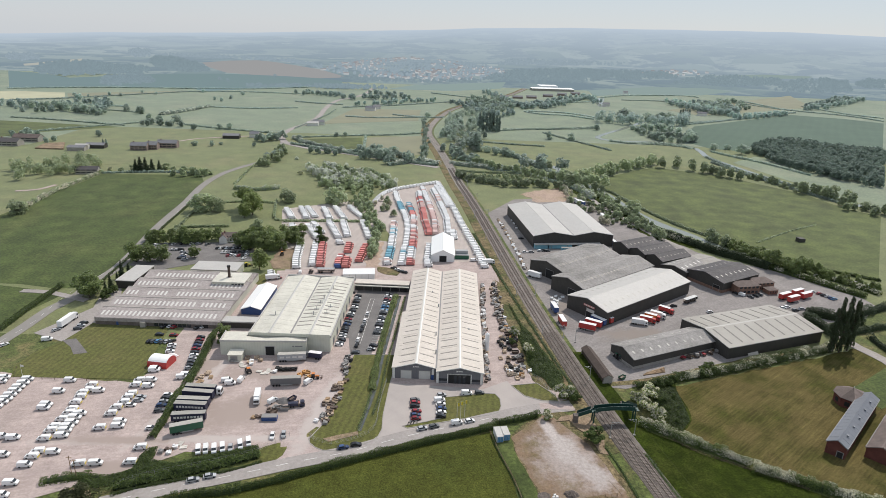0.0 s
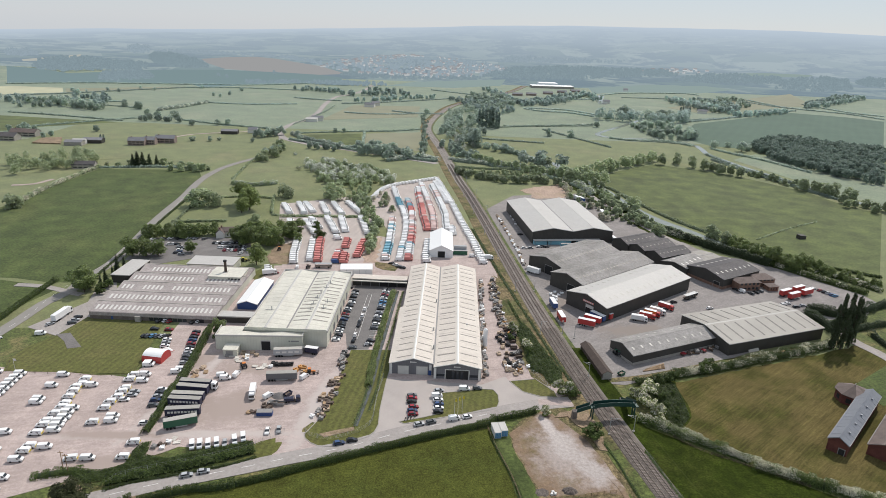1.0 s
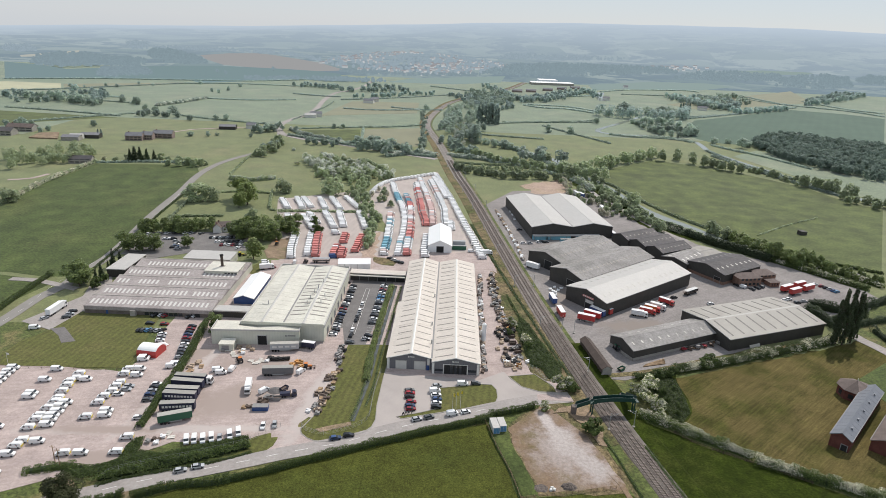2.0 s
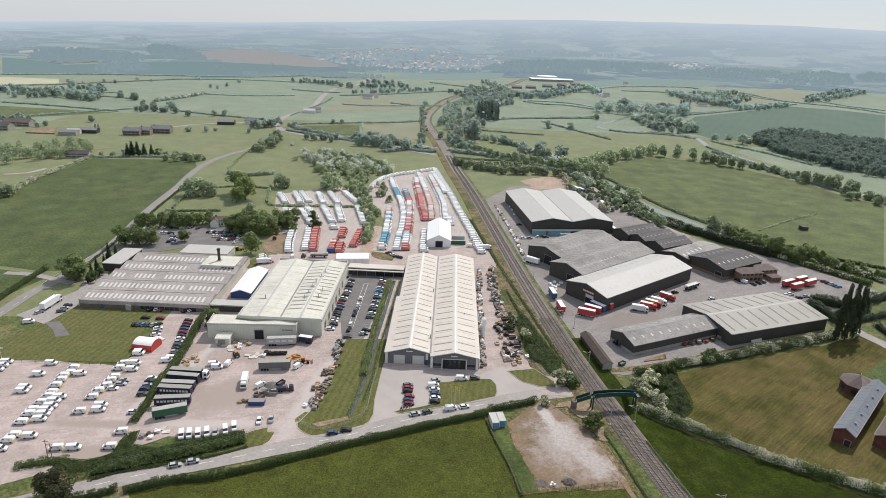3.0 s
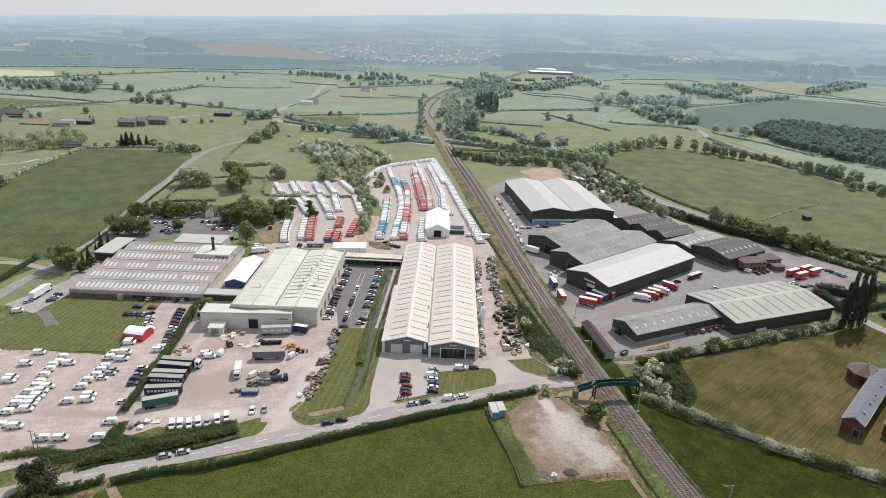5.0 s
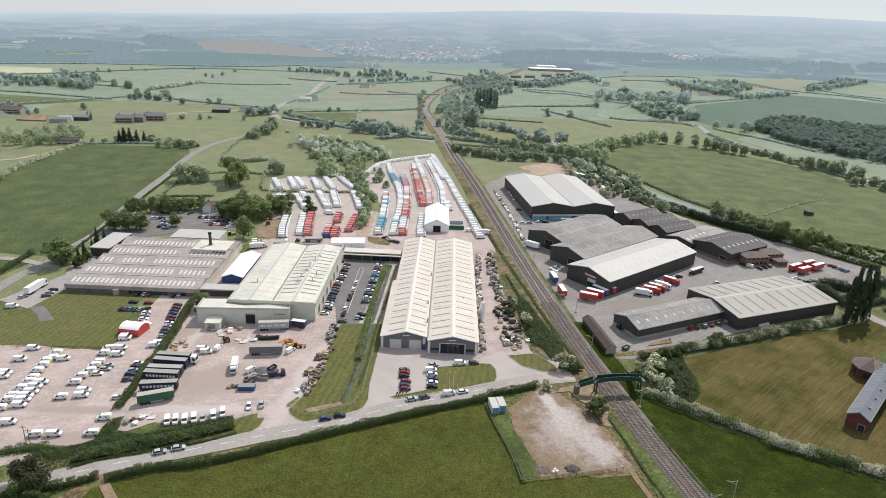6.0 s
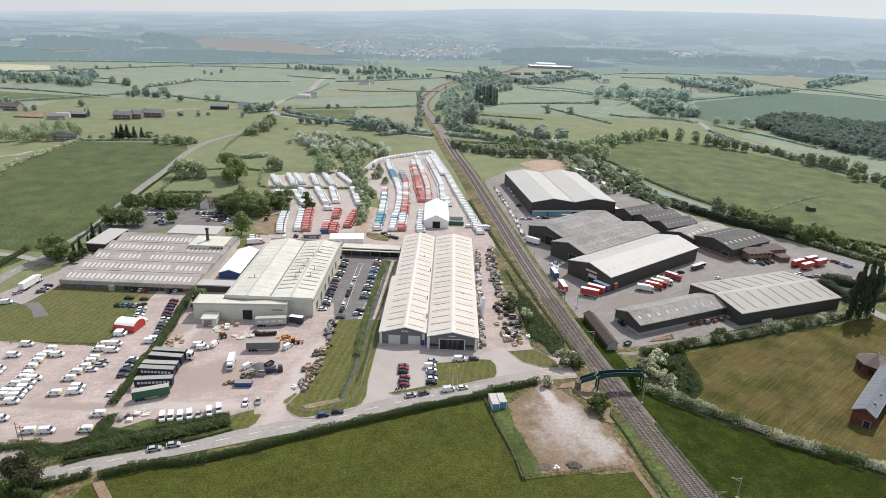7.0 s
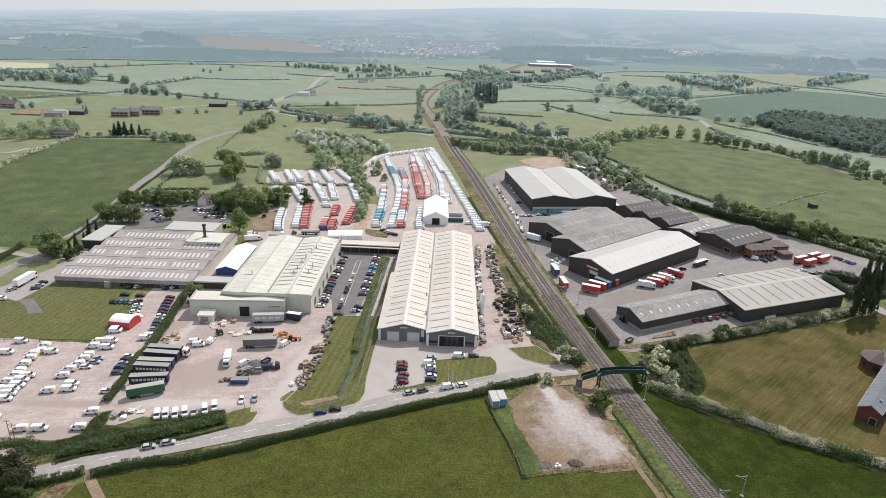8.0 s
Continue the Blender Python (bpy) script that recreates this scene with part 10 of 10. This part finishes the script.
part("hem_band", Shape().box(-3.25, -2.05, 0, 3.25, -1.98, 0.25), M["red_pale"], t)
t = thing("narrowboat", "dark narrowboat moored on the canal", "boat", pose(268.5, 131.5, 0.1, 0, 0, -36))
part("hull", Shape().side([(-8.0, 0.0), (7.0, 0.0), (8.2, 0.9), (-8.2, 0.9)], -1.0, 1.0, [0.1, 0.1, 0.0, 0.0]), M["black_car"], t)
part("cabin", Shape().side([(-6.2, 0.9), (4.6, 0.9), (4.6, 1.9), (-6.2, 1.9)], -0.9, 0.9, [0, 0, 0.15, 0.15]), M["wall_dark"], t)
part("cabin_roof", Shape().box(-6.4, -0.8, 1.9, 4.8, 0.8, 2.0), M["trim_grey"], t)
t = thing("leaning_board", "white sheet board leaning against the hall", "board", pose(165.3, 35.6, floor_at(165.3, 35.6), 0, 0, 20))
part("panel", Shape().slab((-3.0, -1.2, 0.1), (3.0, -1.2, 0.1), (3.0, 0.4, 2.6), (-3.0, 0.4, 2.6), 0.1), M["pale_slab"], t)
c = (-34.6, -20.1)
t = thing("grab_lorry", "dark blue scrap lorry with a folded grab crane", "lorry", pose(c[0], c[1], floor_at(*c), 0, 0, 12) @ Matrix.Scale(0.75, 4))
part("chassis", Shape().box(-3.6, -1.0, 0.6, 3.4, 1.0, 0.95), M["steel"], t)
part("tipper_body", Shape().side([(-3.7, 0.95), (1.0, 0.95), (1.0, 2.4), (-3.9, 2.4)], -1.2, 1.2, [0, 0, 0.06, 0.06]), M["navy"], t)
make_cab(t, 2.2, "navy")
part("crane_arm", Shape().tube((1.4, 0, 1.0), (1.3, 0, 3.4), 0.16).tube((1.3, 0, 3.4), (-1.6, 0.2, 3.9), 0.13).tube((-1.6, 0.2, 3.9), (-2.4, 0.2, 2.7), 0.10), M["steel"], t)
wheels(t, (-2.6, -1.4, 2.3), 0.9, 0.48, 0.3)

for (x, y), c in zip([(-42.3, -29), (103.3, 172.6)], ("blue", "teal")):
    t = thing("shipping_container", "painted steel shipping container in the yard", "container", pose(x, y, floor_at(x, y), 0, 0, 4) @ Matrix.Diagonal((0.62 if c == "blue" else 1.0, 1.0, 0.62 if c == "blue" else 1.0, 1)), "shipping containers")
    part("body", Shape().box(-4.5, -1.2, 0.0, 4.5, 1.2, 2.6), M[c], t)
    part("corner_frame", Shape().box(-4.55, -1.25, 2.6, 4.55, 1.25, 2.68), M["trim_grey"], t)
    for i in range(16):
        part("side_rib", Shape().box(-4.3 + i * 0.55, -1.26, 0.1, -4.1 + i * 0.55, -1.2, 2.5), M[c], t)

for x, y in [(27.1, -25.1), (28.4, -24.3), (30, -23.2)]:
    t = thing("flagpole", "slender white flagpole on the lawn", "flagpole", pose(x, y, floor_at(x, y)))
    part("pole", Shape().tube((0, 0, 0), (0, 0, 7.5), 0.07, 0.04), M["trim"], t)
    part("flag", Shape().side([(0.05, 6.0), (0.75, 5.9), (0.75, 7.2), (0.05, 7.3)], -0.02, 0.02), M["yellow"], t, "hanging pale yellow flag")
t = thing("flagpole", "slender white flagpole at the yard edge", "flagpole", pose(*(-149, -6), floor_at(*(-149, -6))))
part("pole", Shape().tube((0, 0, 0), (0, 0, 5.5), 0.07, 0.04), M["trim"], t)
part("flag", Shape().side([(0.05, 4.6), (1.2, 4.4), (1.2, 5.2), (0.05, 5.4)], -0.02, 0.02), M["trim"], t)

tank = thing("silo_tank", "tall white storage tank beside the warehouse", "tank", pose(*(41, 28.6), floor_at(*(41, 28.6))))
part("shell", Shape().tube((0, 0, 0.8), (0, 0, 9.0), 1.0, 1.0, 16), M["white"], tank)
part("cone_top", Shape().tube((0, 0, 9.0), (0, 0, 9.7), 1.0, 0.25, 16), M["white"], tank)
for a in range(4):
    part("leg", Shape().box(math.cos(a * 1.571 + 0.78) - 0.1, math.sin(a * 1.571 + 0.78) - 0.1, 0, math.cos(a * 1.571 + 0.78) + 0.1, math.sin(a * 1.571 + 0.78) + 0.1, 0.9), M["galv"], tank)


def fence(pts, h, gap, label, mat="wood", rails=3):
    line = smooth_line(pts, gap)
    t = thing("fence", label, "fence")
    for p in line:
        part("post", FPOST[mat], M[mat], t, at=pose(p.x, p.y, 0) @ Matrix.Diagonal((1, 1, h, 1)))
    for k in range(rails):
        z = h * (k + 0.8) / rails
        r = 0.012 if mat == "galv" else 0.03
        part("fence_rail", ribbon(Shape(), line, [(r, z - 2.6 * r), (r, z), (-r, z), (-r, z - 2.6 * r)]), M[mat], t)


FPOST = {k: Shape().box(-r, -r, 0, r, r, 1.0).mesh("post", M[k]) for k, r in (("wood", 0.07), ("wood_dark", 0.07), ("galv", 0.035))}
fence([(47.8, -69.6), (59.6, -67.1), (67.8, -65.5), (78.1, -63.1)], 1.3, 2.0, "weathered timber post and rail fence")
fence([(38.4, -29.6), (39.4, -33.4), (41.6, -43.5), (45.6, -58.1), (47.6, -69.4)], 1.2, 3.0, "thin timber fence beside the lot", "wood", 2)
fence([(-79.8, -68.6), (-78.5, -65.3), (-72.7, -61.8), (-60.2, -56.8), (-48, -51.5), (-40.4, -46.9), (-32.5, -38.7)], 1.8, 2.6, "grey steel mesh fence behind the shrubs", "galv", 3)
fence([(-25.3, -38.5), (-23.5, -40.6), (-20.3, -41.9), (-17, -42.3), (-10.3, -39.7), (-4.8, -35.5), (-2.8, -30.3), (-2.8, -24), (-2.7, -12.7), (-1.8, -0.1)], 2.0, 2.6, "grey steel palisade fence round the lawn", "galv", 4)
fence([(49.5, 8), (60.4, 7.1), (66.8, -7.6)], 2.0, 2.6, "grey steel fence beside the access road", "galv", 4)
fence([(98.7, -22.2), (110.4, -38), (125.4, -47.4), (142.1, -57.2)], 1.2, 3.0, "dark timber field fence below the hedge", "wood_dark")
fence([(-155.5, 0.3), (-152.1, -6.7), (-129.7, -7.7), (-101.6, -6.7)], 0.9, 4.0, "low timber rail along the lawn", "wood_dark", 1)

for c, top in (((54.5, -64.4), 0.35), ((63.3, -63.3), 0.8)):
    t = thing("gravel_heap", "low dark grey heap of road planings on the lot", "heap", pose(*c, 0.05))
    k = 18
    ring = [(2.5 * math.cos(6.283 * i / k) * (1 + 0.12 * math.sin(i * 2.3 + c[0])), 2.0 * math.sin(6.283 * i / k) * (1 + 0.1 * math.cos(i * 1.7))) for i in range(k)]
    verts = [(a, b, 0.0) for a, b in ring] + [(a * 0.72, b * 0.72, top * (0.7 + 0.2 * math.sin(j * 3.1))) for j, (a, b) in enumerate(ring)] + [(a * 0.35, b * 0.35, top * (0.95 + 0.15 * math.cos(j * 2.3))) for j, (a, b) in enumerate(ring)] + [(0, 0, top)]
    part("rubble", Shape().add(verts, [(r * k + i, r * k + (i + 1) % k, r * k + k + (i + 1) % k, r * k + k + i) for r in (0, 1) for i in range(k)] + [(2 * k + i, 2 * k + (i + 1) % k, 3 * k) for i in range(k)]), M["ballast"], t)
for x, y, turn in ((57.4, -65.3, 20), (58.5, -65.0, 60), (57.9, -64.3, 5)):
    t = thing("bulk_bag", "white woven bulk bag slumped beside the planings", "bag", pose(x, y, 0.06, 0, 0, turn), "bags on the lot")
    part("bag_body", Shape().side([(-0.45, 0), (0.45, 0), (0.5, 0.4), (0.3, 0.75), (-0.35, 0.7), (-0.52, 0.35)], -0.42, 0.42, [0.05, 0.05, 0, 0.1, 0.1, 0]), M["trim"], t)

# car-park bay lines
bays = Shape()
for i in range(24):
    y = 28.0 + 2.5 * i
    bays.box(-28.6, y - 0.05, 0.1, -24.2, y + 0.05, 0.27)
    if y > 32:
        bays.box(-12.2, y - 0.05, 0.1, -7.8, y + 0.05, 0.27)
bays.box(-19.5, 31.7, 0.1, -17.1, 31.85, 0.27).box(-18.7, 82.6, 0.1, -16.5, 82.75, 0.27)
for a, b in ((-19.5, -18.7), (-17.25, -16.65)):
    bays.add([(a, 31.7, 0.27), (a + 0.15, 31.7, 0.27), (b + 0.15, 82.7, 0.27), (b, 82.7, 0.27)], [(0, 1, 2, 3)])
setting("bay_line", bays, M["line"], "white painted parking bay lines", "road marking")


# ---- farms, houses and the distant village ----
def house(x, y, rot, w, d, e, r, wall, roof, label, far=True):
    t = thing("house", label, "house", pose(x, y, 0, 0, 0, rot))
    part("wall_block", Shape().add([(0, 0, 0), (w, 0, 0), (w, d, 0), (0, d, 0), (0, 0, e), (w, 0, e), (w, d, e), (0, d, e), (0, d / 2, r - 0.1), (w, d / 2, r - 0.1)], [(0, 1, 5, 4), (2, 3, 7, 6), (0, 4, 8, 7, 3), (1, 2, 6, 9, 5)]), M[wall], t)
    part("roof", Shape().slab((-0.3, -0.4, e - 0.1), (w + 0.3, -0.4, e - 0.1), (w + 0.3, d / 2, r), (-0.3, d / 2, r), 0.15).slab((-0.3, d / 2, r), (w + 0.3, d / 2, r), (w + 0.3, d + 0.4, e - 0.1), (-0.3, d + 0.4, e - 0.1), 0.15), M[roof], t)
    if not far:
        part("chimney", Shape().box(w * 0.15, d / 2 - 0.4, r - 0.5, w * 0.15 + 0.9, d / 2 + 0.4, r + 1.0), M["brick"], t)
    if not far:
        windows(t, 0.6, w - 0.6, 4, 0, 1.0, 2.1, 1.0)
        windows(t, 0.6, w - 0.6, 4, 0, 3.4, 4.4, 1.0)
    return t


def near_house(p, rot, w, d, e, r, wall, roof, label):
    return house(p[0], p[1], rot, w, d, e, r, wall, roof, label, False)


near_house((-127.6, 165.6), 12, 9, 5.5, 3.8, 6.4, "trim", "roof_tile", "white rendered house behind the factory")
near_house((-123.5, 163.8), 100, 6, 5, 3.6, 6.2, "trim", "roof_tile", "white gabled house wing")
for p, w, lab in (((-333.1, 462.3), 18, "long brick farmhouse with slate roof"), ((-318.7, 469.5), 12, "low brick farm cottage"), ((-312.2, 482.5), 22, "large brick farmhouse with slate roof")):
    near_house(p, 4, w, 9, 5.5, 8.8, "brick_hazy", "slate_hazy", lab)
near_house((-326.1, 341.8), 8, 20, 8, 4.0, 7.0, "concrete", "roof_slate", "stone barn among trees")
near_house((-482.9, 490.1), 0, 30, 12, 5.0, 8.5, "concrete", "roof_tile", "large house at the field edge")
near_house((-482.5, 462.2), 0, 24, 12, 5.0, 8.5, "concrete", "roof_slate", "slate-roofed house at the field edge")
for p, w, wall in (((-394.8, 447.1), 18, "concrete"), ((-391.2, 455.3), 13, "trim"), ((-384.2, 464.4), 20, "wall_dark"), ((-262.7, 556.3), 20, "wall_dark"), ((-184.9, 685.7), 16, "trim"), ((-181, 705.2), 14, "brick_hazy")):
    house(p[0], p[1], 6, w, 10, 4.0, 6.0, wall, "slate_hazy" if wall != "trim" else "roof_white", "low farm shed in the fields")
mound = setting("spoil_mound", Shape().prism([(-433, 452.2), (-439.1, 481.3), (-422.1, 489.8), (-401.8, 452.6)], 0, 1.4), M["dirt"], "brown spoil mound", "mound")
for p in [(-176.2, 694.4), (-127, 883.9), (-115, 905.7), (-233.6, 571.1), (336, 1088), (455, 1388), (521.1, 1023.9), (487.8, 978.1), (544.6, 1050.1)]:
    house(p[0], p[1], float(rng.uniform(-30, 30)), float(rng.uniform(10, 18)), 8, 4.5, 7.5, "trim", "slate_hazy", "white distant country house")

fp = [(220.8, 1394.1), (337.8, 1449.6)]
fa = thing("distant_factory", "large white-roofed distant factory among trees", "factory", pose(fp[0][0] + 6, fp[0][1], 0, 0, 0, 3))
fl = (Vector(fp[1]) - Vector(fp[0])).length * 0.82
part("wall_block", Shape().box(0, 0, 0, fl, 38, 5), M["concrete"], fa)
part("roof", Shape().box(-0.5, -0.5, 5, fl + 0.5, 38.5, 5.6), M["tent_white"], fa)
part("rear_block", Shape().box(fl * 0.3, 70, 0, fl * 0.75, 110, 7), M["tent_white"], fa)


def village(area, n, label):
    """Many far houses, too small to pick apart, as one mass."""
    xs, ys = [p[0] for p in area], [p[1] for p in area]
    walls, roofs, k = Shape(), Shape(), 0
    while k < n:
        x, y = rng.uniform(min(xs), max(xs)), rng.uniform(min(ys), max(ys))
        if not inside(x, y, area) or noise.noise((x / 150, y / 220, 4.4)) < -0.12:
            continue
        k += 1
        w, d, e, r = rng.uniform(8, 16), rng.uniform(6, 8), 4.6, 7.4
        m = pose(x, y, -1.0, 0, 0, 90 * int(rng.integers(2)) + 40 * noise.noise((x / 300, y / 300, 1.0)))
        at = lambda pts: [tuple(m @ Vector(p)) for p in pts]
        walls.add(at([(0, 0, 0), (w, 0, 0), (w, d, 0), (0, d, 0), (0, 0, e), (w, 0, e), (w, d, e), (0, d, e), (0, d / 2, r), (w, d / 2, r)]), [(0, 1, 5, 4), (2, 3, 7, 6), (0, 4, 8, 7, 3), (1, 2, 6, 9, 5)])
        roofs.add(at([(-0.4, -0.5, e), (w + 0.4, -0.5, e), (w + 0.4, d / 2, r + 0.3), (-0.4, d / 2, r + 0.3), (w + 0.4, d + 0.5, e), (-0.4, d + 0.5, e)]), [(0, 1, 2, 3), (3, 2, 4, 5)])
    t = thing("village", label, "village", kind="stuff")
    # walls and roofs glow in colours that hold the haze
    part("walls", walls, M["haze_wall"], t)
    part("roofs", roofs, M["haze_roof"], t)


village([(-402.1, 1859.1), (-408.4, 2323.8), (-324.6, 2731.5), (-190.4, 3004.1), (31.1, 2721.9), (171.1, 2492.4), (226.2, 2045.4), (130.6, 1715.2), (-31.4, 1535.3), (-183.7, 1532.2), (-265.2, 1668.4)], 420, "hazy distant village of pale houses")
village([(560, 2120), (800, 2600), (1150, 2700), (1100, 2420), (760, 2100)], 40, "hazy houses at the far wood edge")
for x, y in ((126, 1168), (158, 1181), (190, 1195), (233, 1239), (272, 1283), (310, 1314)):
    house(x, y, float(rng.uniform(-10, 10)), 22, 9, 4.0, 6.5, "brick_hazy", "slate_hazy", "low brick building beside the distant factory")

# utility poles by the road
for x, y in [(-96.3, -62.8), (-94, -64.2)]:
    t = thing("utility_pole", "weathered wooden utility pole at the yard corner", "pole", pose(x, y, 0))
    part("pole", Shape().tube((0, 0, 0), (0, 0, 7.5), 0.14, 0.10, 8), M["wood"], t)
    part("crossarm", Shape().box(-0.9, -0.06, 6.8, 0.9, 0.06, 6.95), M["wood"], t)
    for k in (-0.8, 0.0, 0.8):
        part("insulator", Shape().tube((k, 0, 6.95), (k, 0, 7.15), 0.06, 0.04, 6), M["trim_grey"], t)
